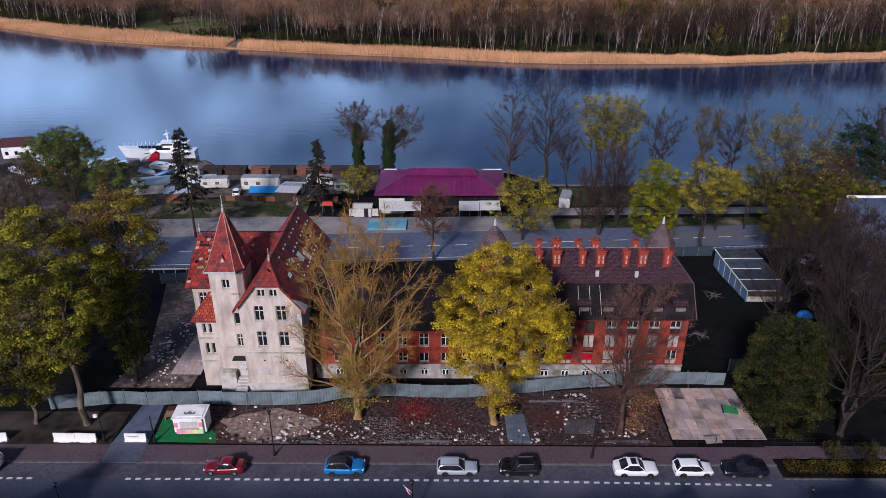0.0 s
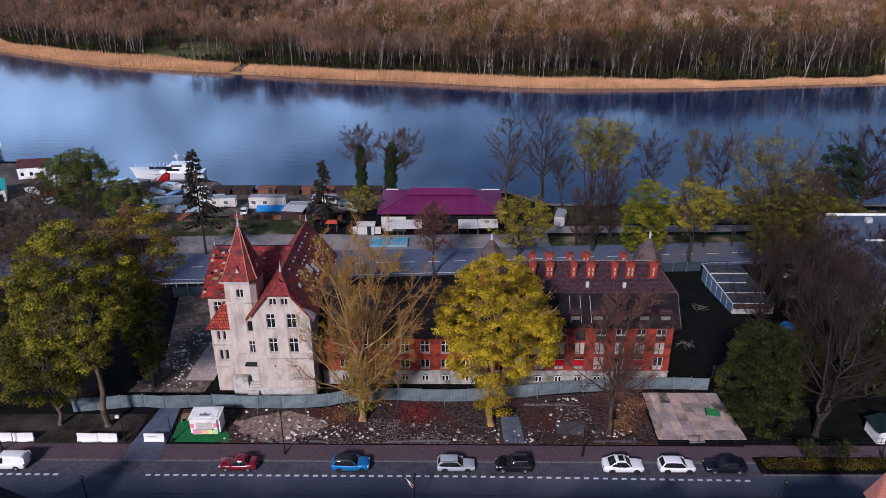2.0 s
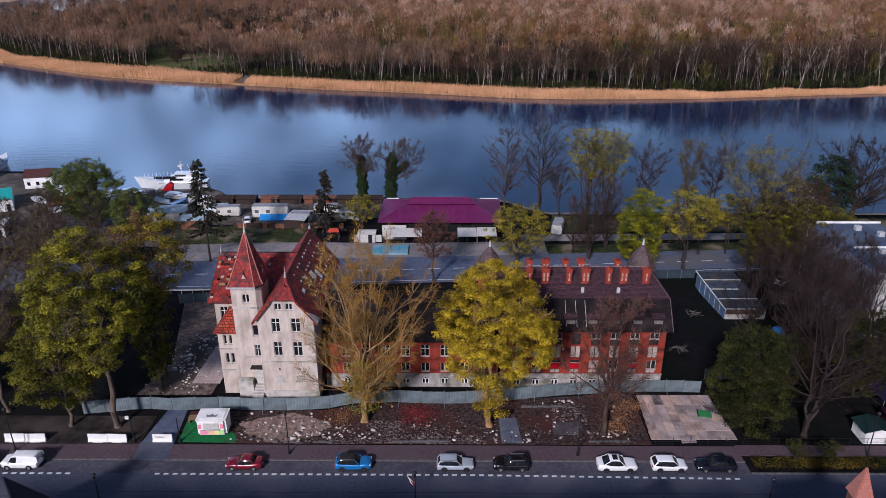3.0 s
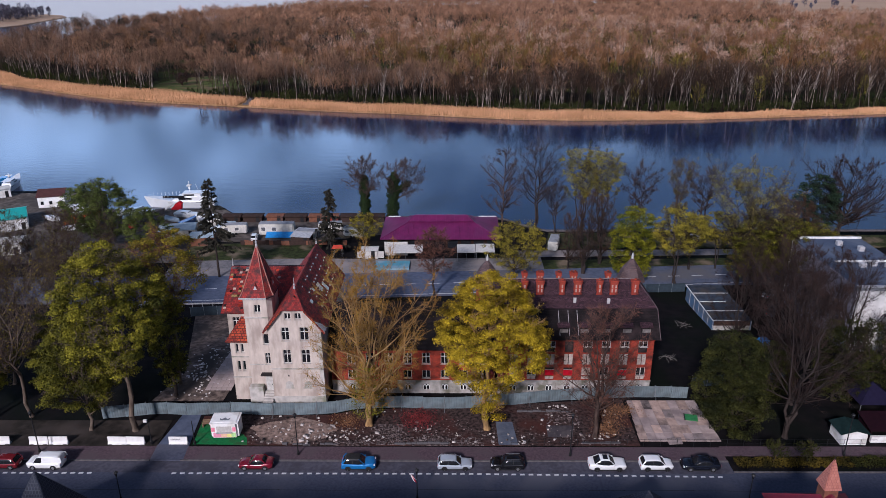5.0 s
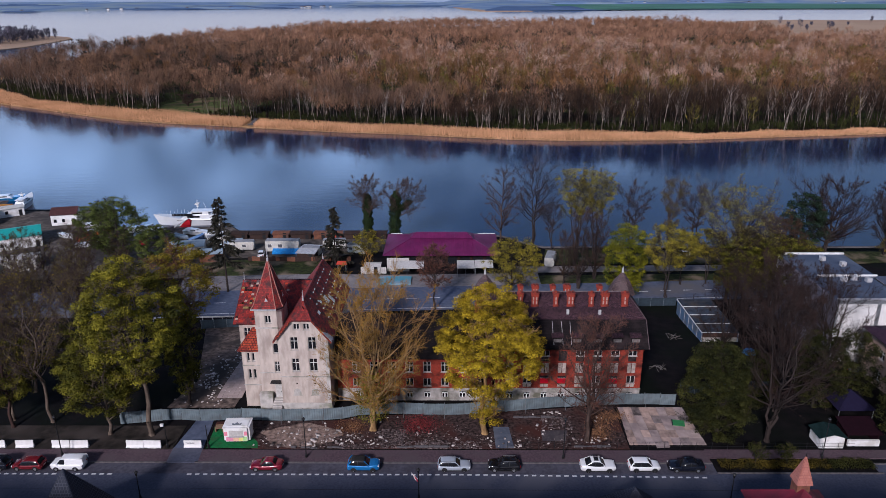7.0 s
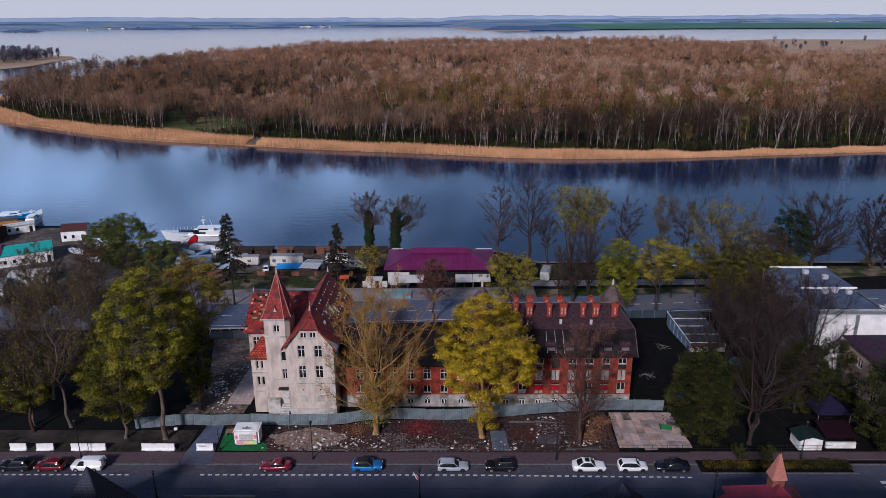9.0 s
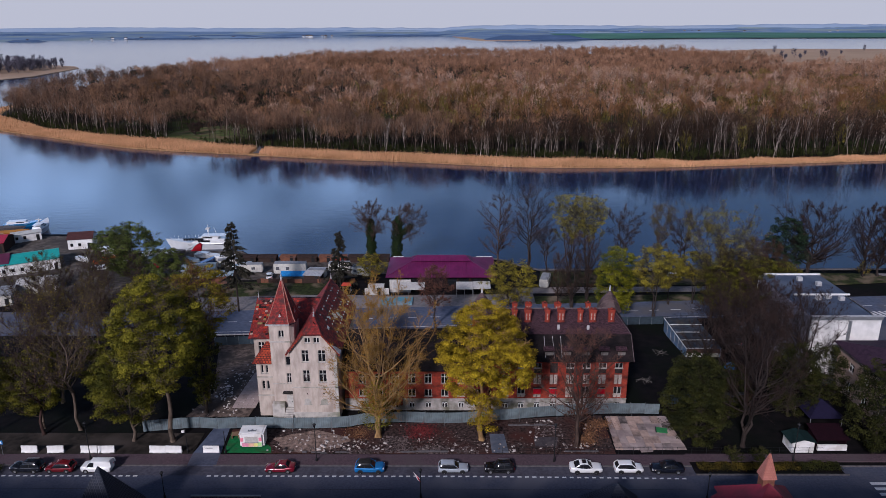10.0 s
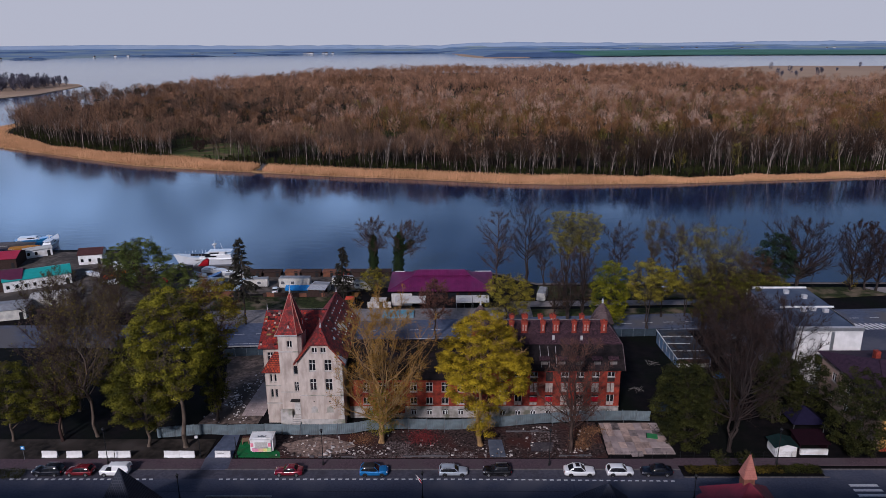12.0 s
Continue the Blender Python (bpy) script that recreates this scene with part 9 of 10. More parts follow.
shed("boat_hall", -118.5, 83.5, 30, 17.0, 8.5, 3.2, M["white_paint"], TEAL, "long white hall with a bright teal roof", 1.3, windows=5)
shed("boat_hall", -127.5, 80.0, 24, 13.0, 8.0, 3.4, DARKW, PLUM, "hall with a dark plum sheet roof", 1.6)
shed("boat_hall", -142.0, 97.5, 14, 16.0, 8.0, 3.2, DARKW, REDR, "hall with a bright red sheet roof", 1.2)
shed("boat_hall", -134.0, 106.5, 36, 8.0, 3.4, 2.6, M["white_paint"], CREAM, "white office container at the dock", 0.2, windows=2)
shed("workshop", -105.5, 69.5, 18, 9.0, 5.0, 2.6, CREAM, M["window_white"], "low building with a whitish roof among the trees", 0.5)
shed("workshop", -112.0, 62.0, 18, 10.0, 6.0, 2.8, CREAM, GREYR, "pale low building among the trees", 0.5)

# timber fence below the caravans and a leaning lean-to roof
tf = thing("timber_fence", "dark weathered timber fence below the caravans", "fence", (-50.0, 73.2, -3))
for i in range(26):
    bm = boxm(0.02, 0.98, -0.03, 0.03, 0.0, 1.25 + 0.12 * math.sin(2.3 * i))
    part("board", bm, RUST if i % 9 in (1, 2, 7) else DARKW, tf, at=pose(i * 1.0, 0.25 * math.sin(i * 0.4), 0, 0, 0, 2 * math.sin(i)))
shed("workshop", -35.0, 76.0, -8, 4.6, 5.2, 2.1, DARKW, M["metal_pale"], "low lean-to with a pale sheet roof beside the caravans", 0.25)
SLATE_B = mat("blue_grey_tarpaulin", (0.22, 0.29, 0.36), (0.14, 0.19, 0.25), 1.2, 0.7, c3=(0.30, 0.34, 0.38), scale3=0.4)
for x, y, rz, L, c, lab in ((-84.5, 89.5, 20, 5.0, SLATE_B, "boat under a blue-grey tarpaulin"), (-79.0, 87.0, 65, 4.6, TRIM, "boat under a dark tarpaulin"), (-73.0, 88.0, -30, 5.2, SLATE_B, "boat under a blue-grey tarpaulin"), (-82.0, 84.5, 110, 4.4, mat("red_tarpaulin", (0.30, 0.02, 0.03), (0.2, 0.015, 0.02), 2, 0.7), "boat under a dull red tarpaulin"), (-57.5, 84.5, 15, 5.0, SLATE_B, "boat under a blue-grey tarpaulin"), (-98.5, 86.5, 40, 5.0, mat("orange_tarpaulin", (0.55, 0.09, 0.015), (0.4, 0.06, 0.012), 2, 0.7), "boat under a bright orange tarpaulin")):
    cb = thing("covered_boat", lab, "boat", (x, y, -2.95), rz)
    bm = bmesh.new()
    rows_ = []
    for i in range(9):
        u = -1 + 2 * i / 8
        w = 0.95 * math.sqrt(max(0.02, 1 - max(0, u) ** 2.4)) * (0.9 if u < -0.9 else 1)
        rows_.append([bm.verts.new((u * L / 2, k * w, z + 0.05 * math.sin(5 * u + k))) for k, z in ((-0.75, 0.25), (-1.0, 0.75), (-0.5, 1.15), (0.0, 1.42), (0.5, 1.15), (1.0, 0.75), (0.75, 0.25))])
    for r1, r2 in zip(rows_, rows_[1:]):
        for i in range(6):
            bm.faces.new((r1[i], r2[i], r2[i + 1], r1[i + 1]))
    bm.faces.new(rows_[0])
    bm.faces.new(rows_[-1][::-1])
    bmesh.ops.recalc_face_normals(bm, faces=bm.faces[:])
    part("tarpaulin", bm, c, cb)
    for x2 in (-L * 0.25, L * 0.25):
        part("cradle", boxm(x2 - 0.08, x2 + 0.08, -0.7, 0.7, 0, 0.3), WOOD, cb)

# ---- boats ----
HULL_W = paint("hull_white", (0.72, 0.73, 0.74), 0.3)
def hull(bm, L, B, H, sheer=0.5, transom=0.8):
    rings = []
    for i in range(11):
        t = i / 10
        x = -L / 2 + L * t
        w = B / 2 * (transom + (1 - transom) * math.sin(min(1, t / 0.4) * math.pi / 2)) * (1 - max(0, (t - 0.5) / 0.5) ** 2.2)
        w = max(w, 0.03)
        zt = H + sheer * max(0, (t - 0.35)) ** 1.5 * 1.6
        xf = x + (0.10 * L * max(0, t - 0.7) / 0.3)
        rings.append([bm.verts.new(p) for p in ((x, 0, -0.35 * H), (x, -w * 0.7, -0.1 * H), (xf, -w, zt), (xf, -w * 0.85, zt + 0.02), (xf, w * 0.85, zt + 0.02), (xf, w, zt), (x, w * 0.7, -0.1 * H))])
    for a, b in zip(rings, rings[1:]):
        for i in range(7):
            bm.faces.new((a[i], b[i], b[(i + 1) % 7], a[(i + 1) % 7]))
    bm.faces.new(rings[0])
    bm.faces.new(rings[-1][::-1])
    bmesh.ops.recalc_face_normals(bm, faces=bm.faces[:])


def taper_box(bm, x0, x1, w, z0, z1, fx=0.0, rx=0.0, side=0.1):
    lo = [bm.verts.new(p) for p in ((x0, -w, z0), (x1, -w, z0), (x1, w, z0), (x0, w, z0))]
    hi = [bm.verts.new(p) for p in ((x0 + rx, -w + side, z1), (x1 - fx, -w + side, z1), (x1 - fx, w - side, z1), (x0 + rx, w - side, z1))]
    for i in range(4):
        bm.faces.new((lo[i], lo[(i + 1) % 4], hi[(i + 1) % 4], hi[i]))
    bm.faces.new(hi)


def boat(name, x, y, rz, L, B, H, label, colour, cabin=True, z=WATER, decks=1, mast=False):
    bt = thing(name, label, "boat", (x, y, z), rz)
    bm = bmesh.new()
    hull(bm, L, B, H, 1.5 if decks > 1 else 0.5)
    part("hull", bm, colour, bt, smooth=False)
    if cabin:
        bm = bmesh.new()
        taper_box(bm, -L * 0.42, L * 0.2, B * 0.36, H * 0.9, H + 0.07 * L, 0.14 * L, 0.02 * L)
        cb = part("cabin", bm, HULL_W, bt)
        for s in (-1, 1):
            part("cabin_window", boxm(-L * 0.16, L * 0.04, s * B * 0.355 - 0.03, s * B * 0.355 + 0.0, H + 0.025 * L, H + 0.055 * L), M["glass_dark"], cb)
        part("windscreen", boxm(L * 0.075, L * 0.1, -B * 0.26, B * 0.26, H + 0.035 * L, H + 0.06 * L), M["glass_dark"], cb)
        if decks > 1:
            bm = bmesh.new()
            taper_box(bm, -L * 0.3, L * 0.02, B * 0.3, H + 0.07 * L, H + 0.12 * L, 0.06 * L, 0.0)
            up = part("wheelhouse", bm, HULL_W, bt)
            for s in (-1, 1):
                part("wheelhouse_window", boxm(-L * 0.2, -L * 0.04, s * B * 0.3 - 0.04, s * B * 0.3 - 0.01, H + 0.085 * L, H + 0.108 * L), M["glass_dark"], up)
            part("flybridge", boxm(-L * 0.42, -L * 0.02, -B * 0.33, B * 0.33, H + 0.12 * L, H + 0.127 * L), HULL_W, up)
    if mast:
        z0 = H + 0.13 * L if decks > 1 else H + 0.07 * L
        bm = bmesh.new()
        tube(bm, (-L * 0.12, 0, z0 - 0.1), (-L * 0.12, 0, z0 + 0.17 * L), 0.09, 0.05, 6)
        box(bm, -L * 0.15, -L * 0.09, -0.9, 0.9, z0 + 0.1 * L, z0 + 0.112 * L)
        tube(bm, (-L * 0.26, 0, z0 - 0.1), (-L * 0.22, 0, z0 + 0.13 * L), 0.05, 0.03, 6)
        lathe(bm, [(0.3, z0 + 0.05 * L), (0.34, z0 + 0.07 * L), (0.2, z0 + 0.09 * L)], 8, -L * 0.12, 0)
        part("mast", bm, M["white_paint"], bt)
    part("rub_rail", boxm(-L * 0.46, L * 0.2, -B * 0.47, B * 0.47, H * 0.86, H * 0.9), TRIM if colour is HULL_W else M["white_paint"], bt)
    return bt


yacht = boat("motor_yacht", -76.6, 103.2, 183, 18.5, 4.8, 1.95, "large white motor yacht moored at the quay", HULL_W, True, WATER, 2, True)
bm = bmesh.new()
for s in (-1, 1):
    for i in range(9):
        x = 1.5 + i * 1.0
        w = 2.5 * (1 - max(0, (x / 21 + 0.5 - 0.5) / 0.5) ** 2.2)
        tube(bm, (x, s * w * 0.92, 2.9), (x, s * w * 0.92, 3.8), 0.03, 0.03, 4)
part("deck_rail", bm, M["white_paint"], yacht)
part("saloon_window", boxm(-1.0, 5.0, 1.9, 1.93, 3.05, 3.75), M["glass_dark"], yacht)
boat("trawler", -138.0, 119.5, 100, 11.0, 3.8, 1.8, "small white ship moored at the dock", HULL_W, True, WATER, 2, True)
boat("work_boat", -148.0, 125.0, 15, 12.0, 4.0, 1.2, "blue-hulled work boat at the dock", paint("boat_blue", (0.03, 0.2, 0.45)), True)
boat("barge", -157.0, 119.0, 8, 22.0, 5.0, 1.1, "grey flat barge at the dock", M["kerb"], False)
boat("barge", -146.0, 116.5, 12, 9.0, 3.4, 1.0, "orange-decked pontoon at the dock", mat("orange_deck", (0.45, 0.2, 0.04), (0.35, 0.15, 0.03), 2, 0.7), False)
boat("small_boat", -98.0, 90.5, 20, 7.0, 2.4, 1.0, "orange motor boat laid up on land", paint("boat_orange", (0.55, 0.08, 0.02)), True, -2.6)
for x, y, rz, L, lab, c in ((-103, 95.5, 160, 7.0, "white motor boat laid up on land", HULL_W), (-87, 93, 35, 6.5, "white boat on a cradle", HULL_W), (-80.5, 92, 15, 6.0, "grey covered boat on a cradle", M["kerb"]), (-70.0, 90.5, -15, 7.5, "white sailing boat on a cradle", HULL_W), (-64.5, 88.5, 10, 6.0, "white boat on a cradle", HULL_W), (-68.0, 86.0, 60, 5.5, "blue and white dinghy on land", paint("dinghy_blue", (0.05, 0.12, 0.3))), (-91, 86, 70, 6, "grey covered boat in the yard", M["kerb"]), (-96, 82, 20, 5.5, "white dinghy in the yard", HULL_W), (-105, 88, -30, 5.5, "white boat in the yard", HULL_W), (-57.5, 80.5, 30, 6, "dark boat on a trailer", TRIM)):
    boat("small_boat", x, y, rz, L, L * 0.33, 0.9, lab, c, L > 5.8, -2.5)
sail = thing("furled_sail", "red and white striped canvas cover propped on spars", "canvas cover", (-75.0, 94.4, -3))
bm = bmesh.new()
prism(bm, [(-1.4, 0, 0.8), (1.6, 0, 0.9), (1.9, 0, 2.6), (0.9, 0, 3.3)], (0, 1.2, 0))
part("cover", bm, mat("red_canvas_bright", (0.6, 0.02, 0.03), (0.48, 0.015, 0.025), 2, 0.7), sail)
bm = bmesh.new()
tube(bm, (-4.2, -0.3, 0.2), (1.5, -0.2, 3.6), 0.28, 0.22, 6)
part("spar", bm, M["white_paint"], sail)
for x in (-0.8, 1.2):
    bm = bmesh.new()
    tube(bm, (x, 0.6, 0), (x, 0.6, 0.9), 0.05, 0.05, 5)
    part("prop", bm, WOOD, sail)
jt = thing("jetty", "small wooden jetty in the reeds on the far bank", "jetty", (-103, 246, WATER))
for i in range(26):
    w = 2.2 if i < 5 else 1.1
    part("plank", boxm(-w - 0.12 * i, w - 0.12 * i, -3.5 + 0.8 * i, -2.75 + 0.8 * i, 0.75, 0.85), M["kerb"], jt)
for x in (-2, 2):
    for y in (-3, 0, 2.5):
        part("pile", boxm(x - 0.1, x + 0.1, y - 0.1, y + 0.1, -1.5, 1.3), WOOD, jt)

# ---- flat-roofed white hall, yellow house, garage and booths ----
whall = thing("white_hall", "white flat-roofed hall with stepped dark blue roofs", "building", (67.5, 27, -2.1), deep=True)
NAVY = mat("blue_grey_membrane", (0.075, 0.095, 0.14), (0.055, 0.07, 0.11), 0.5, 0.75, c3=(0.1, 0.12, 0.16), scale3=0.15)
WHALL = mat("white_render", (0.70, 0.68, 0.67), (0.60, 0.585, 0.575), 0.8, 0.85, c3=(0.5, 0.49, 0.48), scale3=0.2)
part("front_wall", boxm(0, 12.6, 0, 0.4, -0.5, 12.3), WHALL, whall)
part("downpipe", boxm(6.6, 7.2, -0.12, -0.003, 0, 12.2), M["post"], whall)
part("parapet", boxm(-0.15, 12.75, -0.1, 0.5, 12.31, 12.95), M["post"], whall)
part("coping", boxm(-0.2, 12.8, -0.15, 0.55, 12.96, 13.04), M["metal_pale"], whall)
part("side_wall", boxm(12.2, 12.6, 0.41, 19.6, -2, 12.3), WHALL, whall)
part("side_wall", boxm(0, 0.4, 0.41, 19.6, -2, 12.3), mat("grey_side_render", (0.24, 0.22, 0.25), (0.17, 0.155, 0.18), 0.8, 0.9, c3=(0.12, 0.11, 0.13), scale3=0.3), whall, "grey side wall, darker than the white front")
part("back_wall", boxm(0, 12.6, 19.61, 20.0, -2, 12.3), WHALL, whall)
part("roof", boxm(0.41, 12.55, 0.51, 10.0, 12.1, 12.3), NAVY, whall)
part("roof", boxm(0.0, 12.9, 10.01, 19.8, 12.35, 12.55), NAVY, whall)
part("roof_edge", boxm(2.0, 13.0, 9.8, 10.05, 12.56, 12.85), M["white_paint"], whall, "white parapet strip")
part("roof_edge", boxm(1.0, 13.0, 19.7, 20.0, 12.56, 12.9), M["white_paint"], whall, "white parapet strip")
for x, y in ((6, 8.5), (8.2, 9.0), (10.3, 8.2), (7, 17), (9.5, 14.5)):
    bm = boxm(x - 0.5, x + 0.5, y - 0.4, y + 0.4, 12.3, 13.1 if y < 11 else 13.4)
    bmesh.ops.bevel(bm, geom=bm.edges[:], offset=0.05, segments=1, affect="EDGES")
    part("roof_unit", bm, M["metal_pale"], whall, "small grey ventilation unit")

yh = thing("yellow_house", "yellow rendered house with a dark hipped roof", "house", (70.2, 5.9, 0), deep=True)
yh.scale.y *= 1.13
YEL = mat("yellow_render", (0.62, 0.36, 0.12), (0.52, 0.29, 0.09), 1.0, 0.9)
PEACH = mat("peach_render", (0.36, 0.25, 0.20), (0.30, 0.21, 0.17), 1.0, 0.9)
ANTH = mat("anthracite_tiles", (0.05, 0.028, 0.045), (0.03, 0.018, 0.03), 2.0, 0.7)
hs = [(1.6 + 2.9 * i, 2.9 + 2.9 * i, z, z + 1.7) for i in range(5) for z in (1.2, 4.6)]
bm = bmesh.new()
wall(bm, 0, 17, 7.9, hs, 0.4, -0.3)
part("front_wall", bm, YEL, yh)
for a, b, c, d in hs:
    window(yh, pose(a, 0, c), b - a, d - c, "cross", "white_paint")
hs = [(2.5 + 3.6 * i, 3.6 + 3.6 * i, z, z + 1.6) for i in range(3) for z in (1.0, 4.6)]
bm = bmesh.new()
wall(bm, 0, 14.2, 7.9, hs, 0.4, -1.5)
part("side_wall", bm, PEACH, yh, at=pose(0, 14.6, 0, 0, 0, -90))
for a, b, c, d in hs:
    window(yh, pose(0, 14.6, 0, 0, 0, -90) @ pose(a, 0, c), b - a, d - c, "cross", "white_paint")
part("back_wall", boxm(0, 17, 14.61, 15.0, -1.5, 7.9), PEACH, yh)
part("far_wall", boxm(16.6, 17.0, 0.41, 14.6, -1.5, 7.9), PEACH, yh)
part("base_band", boxm(0, 17, -0.06, -0.002, -0.3, 0.7), M["tile_orange"], yh, "rust-red base course")
bm = bmesh.new()
hipx = [(-0.6, -0.6, 7.9), (17.6, -0.6, 7.9), (17.6, 15.6, 7.9), (-0.6, 15.6, 7.9)]
slope(bm, [hipx[0], hipx[1], (13, 7.5, 11.2), (4, 7.5, 11.2)])
slope(bm, [hipx[3], hipx[2], (13, 7.5, 11.2), (4, 7.5, 11.2)])
slope(bm, [hipx[0], hipx[3], (4, 7.5, 11.2)])
slope(bm, [hipx[1], hipx[2], (13, 7.5, 11.2)])
part("roof", bm, ANTH, yh)
for x, y in ((6, 4.0), (9, 9), (4.5, 8.8)):
    part("chimney", boxm(x - 0.4, x + 0.4, y - 0.4, y + 0.4, 9.0, 12.2), M["brick"], yh)

gar = thing("garage", "small white garage with a dark green roof", "garage", (52.7, 4.6, 0.1))
gar.scale.z = 0.85
bm = bmesh.new()
wall(bm, 0, 3.4, lambda x: 1.95 + 0.45 * (1 - abs(x - 1.7) / 1.7), [(0.6, 2.9, 0.0, 1.85)], 0.15, -0.1, (1.7,))
part("front_wall", bm, M["white_paint"], gar)
part("door", boxm(0.62, 2.88, 0.04, 0.09, 0.01, 1.84), M["white_paint"], gar, "white panelled garage door")
part("side_wall", boxm(0, 0.15, 0.16, 2.7, -0.1, 2.0), M["white_paint"], gar)
part("side_wall", boxm(3.25, 3.4, 0.16, 2.7, -0.1, 2.0), M["white_paint"], gar)
part("back_wall", boxm(0, 3.4, 2.71, 2.85, -0.1, 2.0), M["white_paint"], gar)
for s in (-1, 1):
    bm = bmesh.new()
    slope(bm, [(1.7 + s * 2.0, -0.25, 1.93), (1.7 + s * 2.0, 3.1, 1.93), (1.7, 3.1, 2.6), (1.7, -0.25, 2.6)], 0.07)
    part("roof", bm, mat("dark_green_felt", (0.012, 0.028, 0.028), (0.01, 0.02, 0.02), 2, 0.85), gar)
bo = thing("snack_booth", "dark red roofed snack booth with a white counter", "booth", (56.9, 5.0, 0.1))
bo.scale.z = 0.85
DRED = mat("wine_red_boards", (0.016, 0.005, 0.009), (0.011, 0.004, 0.007), 2, 0.8)
part("counter", boxm(0, 4.4, -0.1, 0.25, 0, 1.1), M["white_paint"], bo, "white serving counter")
part("back_wall", boxm(0, 4.4, 3.2, 3.35, 0, 2.3), DRED, bo)
for x in (0, 4.28):
    part("side_wall", boxm(x, x + 0.12, 0.26, 3.19, 0, 2.2), DRED, bo)
bm = bmesh.new()
slope(bm, [(-0.3, -0.1, 2.1), (4.7, -0.1, 2.1), (4.7, 3.6, 2.9), (-0.3, 3.6, 2.9)], 0.1)
part("roof", bm, DRED, bo)
tent = thing("party_tent", "dark violet pavilion tent behind the booth", "tent", (61.0, 12.0, 0))
VIO = mat("violet_canvas", (0.014, 0.012, 0.034), (0.011, 0.009, 0.025), 2, 0.8)
for x in (-2.5, 2.5):
    for y in (-2.5, 2.5):
        bm = bmesh.new()
        tube(bm, (x, y, 0), (x, y, 2.2), 0.05, 0.05, 6)
        part("post", bm, M["post"], tent)
bm = bmesh.new()
for q in (((-2.8, -2.8), (2.8, -2.8)), ((2.8, -2.8), (2.8, 2.8)), ((2.8, 2.8), (-2.8, 2.8)), ((-2.8, 2.8), (-2.8, -2.8))):
    slope(bm, [(*q[0], 2.2), (*q[1], 2.2), (0, 0, 4.2)], 0.05)
part("canopy", bm, VIO, tent)

# storage shed with a sheet roof
st = thing("storage_shed", "long blue sheet storage shed with dark roof sheets and pale battens", "shed", (51.8, 41.0, -2.9), deep=True)
BSH = mat("blue_sheet_wall", (0.085, 0.15, 0.25), (0.055, 0.10, 0.17), 1.5, 0.6, c3=(0.1, 0.11, 0.13), scale3=0.5)
SROOF = mat("weathered_sheet_roof", (0.06, 0.075, 0.10), (0.03, 0.037, 0.05), 0.9, 0.7, jitter=0.3, c3=(0.085, 0.075, 0.07), scale3=0.4)
RUST = mat("rust_brown_sheet", (0.10, 0.055, 0.042), (0.05, 0.03, 0.025), 1.4, 0.85)
for i in range(6):
    y0 = -6.35 + 12.7 * i / 6
    for x in (-3.42, 3.28):
        part("wall_sheet", boxm(x, x + 0.14, y0 + 0.015, y0 + 2.10, 0, 2.95), BSH, st)
    for x in (-3.47, 3.43):
        part("stanchion", boxm(x, x + 0.06, y0 - 0.05, y0 + 0.05, 0, 2.97), M["metal_pale"], st)
part("front_wall", boxm(-3.27, 3.27, -6.35, -6.2, 0, 2.0), M["plinth"], st, "pale rendered front wall")
part("fascia", boxm(-3.27, 3.27, -6.37, -6.2, 2.01, 2.93), RUST, st, "rusty brown fascia board")
part("back_wall", boxm(-3.27, 3.27, 6.2, 6.35, 0, 2.95), BSH, st)
for i in range(4):
    y0 = -6.5 + 3.25 * i
    part("roof_sheet", boxm(-3.5, 3.5, y0 + 0.02, y0 + 3.23, 2.98 + 0.03 * (i % 2), 3.06 + 0.03 * (i % 2)), SROOF, st)
    part("roof_batten", boxm(-3.45, 3.45 if i % 2 else 1.6, y0 - 0.05, y0 + 0.09, 3.12, 3.18), M["white_paint"], st)
part("roof_batten", boxm(-3.56, -3.46, -6.5, 6.5, 3.0, 3.14), M["white_paint"], st)
for x, y, rz, c, lab, kd in ((66.0, 48.8, 40, (0.3, 0.32, 0.34), "grey car parked in the yard", "sedan"), (70.5, 42.5, 30, (0.5, 0.5, 0.5), "pale car parked in the yard", "hatch"), (70.3, 23.0, 20, (0.05, 0.05, 0.06), "dark car parked beside the house", "sedan"), (62.5, 41.5, 60, (0.06, 0.07, 0.09), "dark car parked in the yard", "suv"), (61.0, 76.3, 0, (0.6, 0.6, 0.6), "pale car parked on the promenade", "hatch")):
    o = car(x, y, rz, 4.3, 1.78, 1.5, paint("yard_car_paint", c), kd, lab)
    o["group"] = "cars in the yards"
    o.location.z = gz(y) + 0.02
tp = thing("tarpaulin_heap", "bright blue tarpaulin over a heap", "tarpaulin", (55.2, 30.0, gz(30.0)))
bm = bmesh.new()
lathe(bm, [(1.2, 0), (1.1, 0.4), (0.7, 0.8), (0.2, 0.95)], 9)
part("sheet", bm, BLUET, tp)
SCRAP = mat("greyed_scrap", (0.17, 0.155, 0.145), (0.09, 0.082, 0.076), 2, 0.8)
for x, y, z, lab in ((43.5, 36.5, 0, "tangled grey scrap branches on dark ground"), (36.8, 24.5, 0, "grey scrap sticks on dark grass")):
    sc = thing("scrap_pile", lab, "scrap", (x, y, gz(y)))
    for i in range(9):
        bm = bmesh.new()
        a = rf.uniform(0, 3.1)
        tube(bm, (-math.cos(a), -math.sin(a), 0.1), (math.cos(a) * 1.2, math.sin(a) * 0.9, rf.uniform(0.1, 0.4)), 0.04, 0.025, 5)
        part("stick", bm, SCRAP, sc, at=pose(rf.uniform(-1, 1), rf.uniform(-0.6, 0.6), 0))

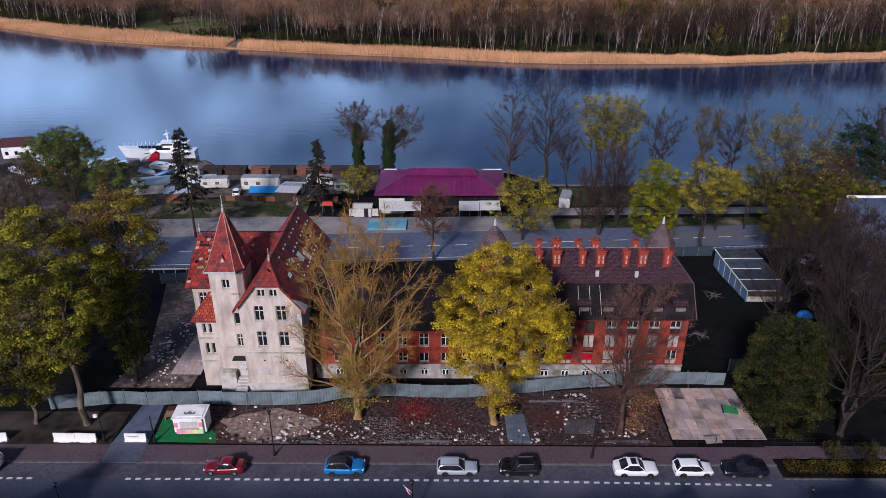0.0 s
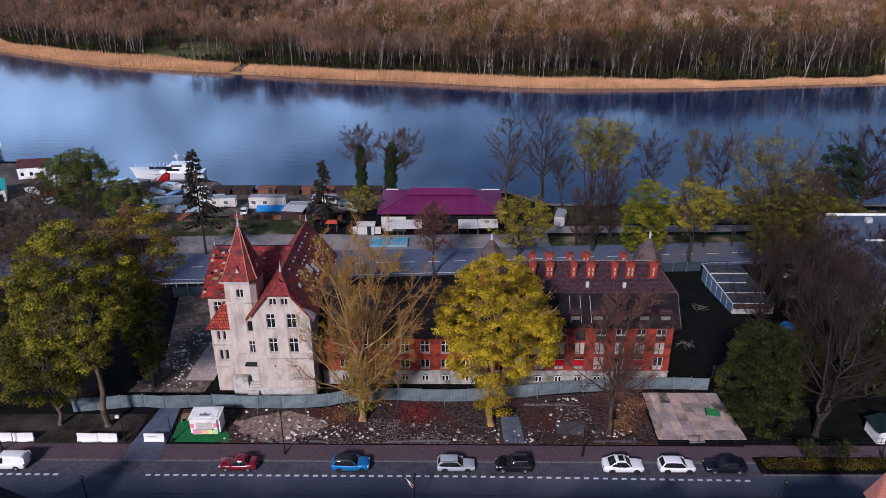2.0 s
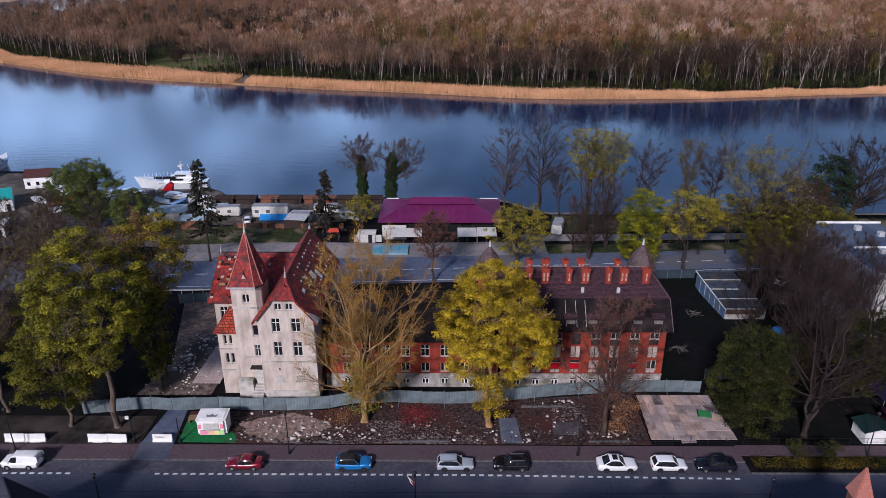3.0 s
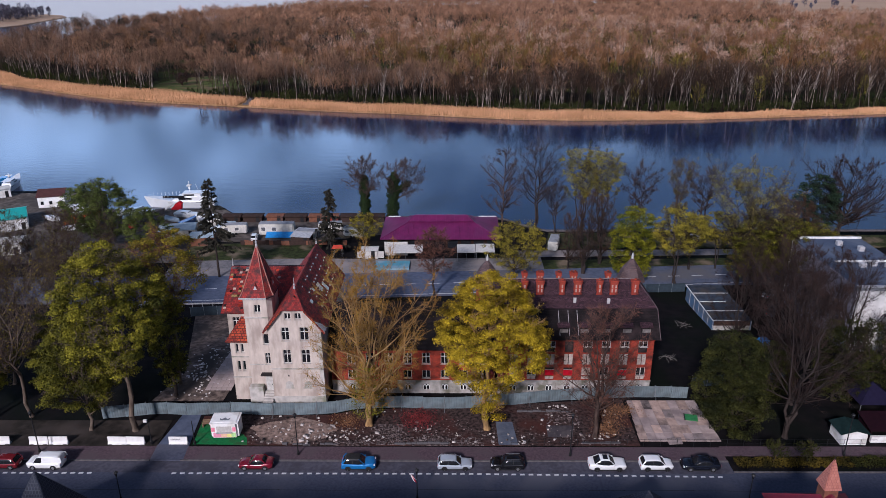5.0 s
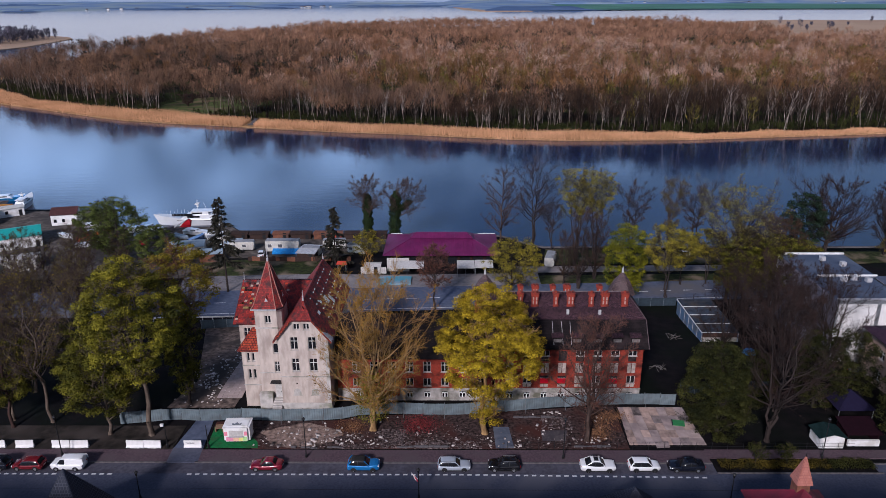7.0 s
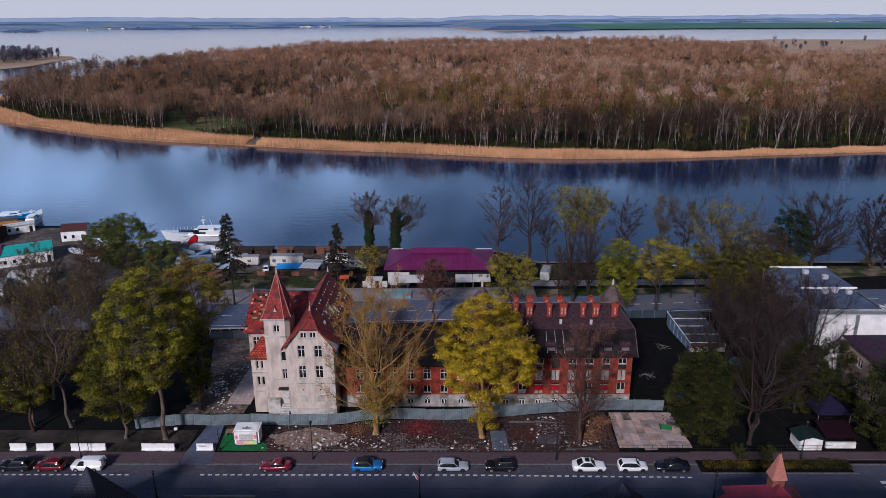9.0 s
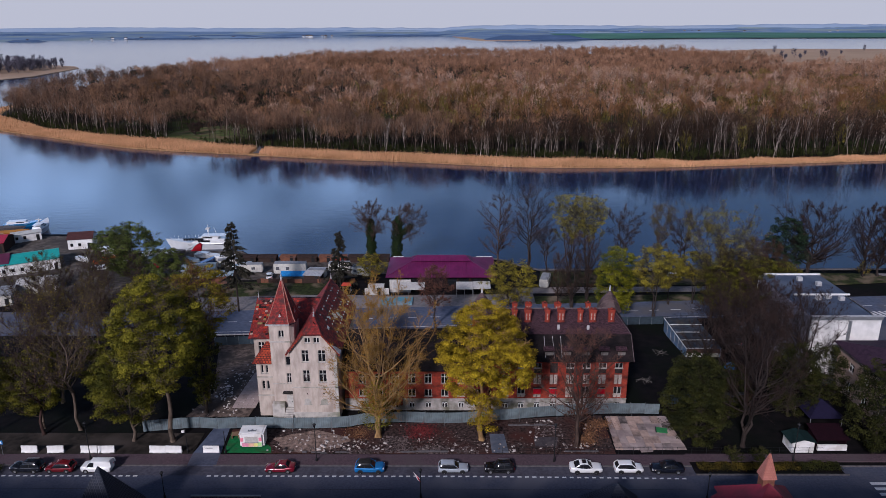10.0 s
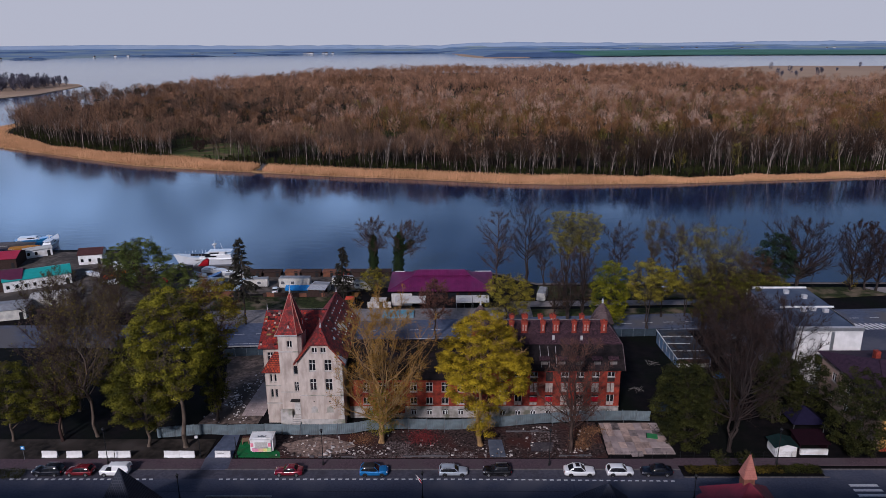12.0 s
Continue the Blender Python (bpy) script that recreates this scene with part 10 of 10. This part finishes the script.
# ---- roofs on the near side of the street ----
def pyramid_house(name, x, y, hw, hd, eave, apex, wall_mat, roof_mat, label):
    ph = thing(name, label, "house", (x, y, 0))
    for s in (-1, 1):
        part("wall", boxm(s * (hw - 0.6) - 0.2, s * (hw - 0.6) + 0.2, -hd + 0.4, hd - 0.4, -0.2, eave), wall_mat, ph)
        part("wall", boxm(-hw + 0.81, hw - 0.81, s * (hd - 0.6) - 0.2, s * (hd - 0.6) + 0.2, -0.2, eave), wall_mat, ph)
    c = [(-hw, -hd, eave), (hw, -hd, eave), (hw, hd, eave), (-hw, hd, eave)]
    for i in range(4):
        bm = bmesh.new()
        slope(bm, [c[i], c[(i + 1) % 4], (0, 0, apex)])
        part("roof", bm, roof_mat, ph)
    for p in c:
        bm = bmesh.new()
        tube(bm, (p[0], p[1], p[2] + 0.15), (0, 0, apex + 0.15), 0.09, 0.09, 5)
        part("hip_cap", bm, roof_mat, ph)
    return ph


NAVYT = mat_courses("navy_roof_tiles", (0.014, 0.018, 0.036), (0.008, 0.011, 0.024), (0.045, 0.05, 0.07), 0.3, 0.36, 0.03, 0.6, (0.02, 0.024, 0.038))
pyramid_house("corner_house", -42.6, -10.8, 3.5, 3.5, 3.0, 10.0, M["plaster"], NAVYT, "house with a steep dark navy pyramid roof")
pyramid_house("low_house", 22.0, -10.2, 3.7, 3.7, 2.5, 7.2, M["plaster"], NAVYT, "low house with a dark navy pyramid roof")
fr = thing("flat_roof_house", "low building with a dark flat roof", "building", (-27.8, -12.0, 0))
part("wall", boxm(-4.2, 4.2, -5, 3.2, -0.1, 4.2), M["plaster"], fr)
part("roof", boxm(-4.5, 4.5, -5.3, 3.4, 4.2, 4.4), ANTH, fr)
part("parapet", boxm(-4.5, 4.5, 3.2, 3.45, 4.41, 4.6), M["post"], fr)
CRIM = mat("crimson_sheet_roof", (0.17, 0.014, 0.03), (0.11, 0.010, 0.022), 1.0, 0.6, c3=(0.08, 0.010, 0.018), scale3=0.4)
th = pyramid_house("turret_house", 38.9, -13.4, 4.4, 4.6, 6.2, 9.9, M["plaster"], CRIM, "red-roofed house with a small pointed turret")
part("turret_wall", boxm(-0.68, 0.68, 0.17, 1.53, 7.0, 10.6), mat("rust_plaster", (0.20, 0.085, 0.055), (0.13, 0.055, 0.04), 2.0, 0.9), th, "rust-brown turret wall")
PINKT = mat_courses("salmon_tiles", (0.42, 0.17, 0.13), (0.34, 0.125, 0.095), (0.24, 0.09, 0.075), 0.25, 0.3, 0.02, 0.75, (0.4, 0.16, 0.13))
c = [(-0.82, 0.03, 10.6), (0.82, 0.03, 10.6), (0.82, 1.67, 10.6), (-0.82, 1.67, 10.6)]
for i in range(4):
    bm = bmesh.new()
    slope(bm, [c[i], c[(i + 1) % 4], (0, 0.85, 13.7)], 0.08)
    part("turret_roof", bm, PINKT, th, "salmon tiled turret spire")
bm = bmesh.new()
tube(bm, (0, 0.85, 13.6), (0, 0.85, 14.3), 0.06, 0.02, 6)
part("finial", bm, M["black_iron"], th)
bm = bmesh.new()
slope(bm, [(-5.2, -2, 5.6), (-2.6, -2, 7.4), (-2.6, 3.4, 7.4), (-5.2, 3.4, 5.6)])
part("side_roof", bm, CRIM, th)
part("side_annex", boxm(-5.0, -4.05, -1.8, 3.2, -0.1, 5.5), M["plaster"], th)


# ---- the terrace on the near side of the street, out of sight, which shades the roadway ----
def terrace_house(x, w, eave, ridge, wall_mat, roof_mat, label):
    ho = thing("terrace_house", label, "house", (x, -25.0, 0), 0, "terrace on the near side")
    for s in (-1, 1):
        part("long_wall", boxm(-w / 2, w / 2, s * 4.6 - 0.2, s * 4.6 + 0.2, -0.2, eave), wall_mat, ho)
        bm = bmesh.new()
        prism(bm, [(s * (w / 2 - 0.2), -4.38, -0.2), (s * (w / 2 - 0.2), 4.38, -0.2), (s * (w / 2 - 0.2), 4.38, eave), (s * (w / 2 - 0.2), 0, ridge - 0.25), (s * (w / 2 - 0.2), -4.38, eave)], (-0.2 * s, 0, 0))
        part("gable_wall", bm, wall_mat, ho)
        bm = bmesh.new()
        slope(bm, [(-w / 2, s * 5.1, eave - 0.1), (w / 2, s * 5.1, eave - 0.1), (w / 2, 0, ridge), (-w / 2, 0, ridge)])
        part("roof", bm, roof_mat, ho)


x = -150.0
for i in range(22):
    w = 12.0 + 2.5 * (i % 3)
    terrace_house(x + w / 2, w - 0.1, 12.0 + 0.4 * (i % 2), 17.0 + 0.4 * (i % 2), (M["plaster"], M["plinth"])[i % 2], (REDR, NAVYT)[i % 2], "plain plastered terrace house across the street")
    x += w
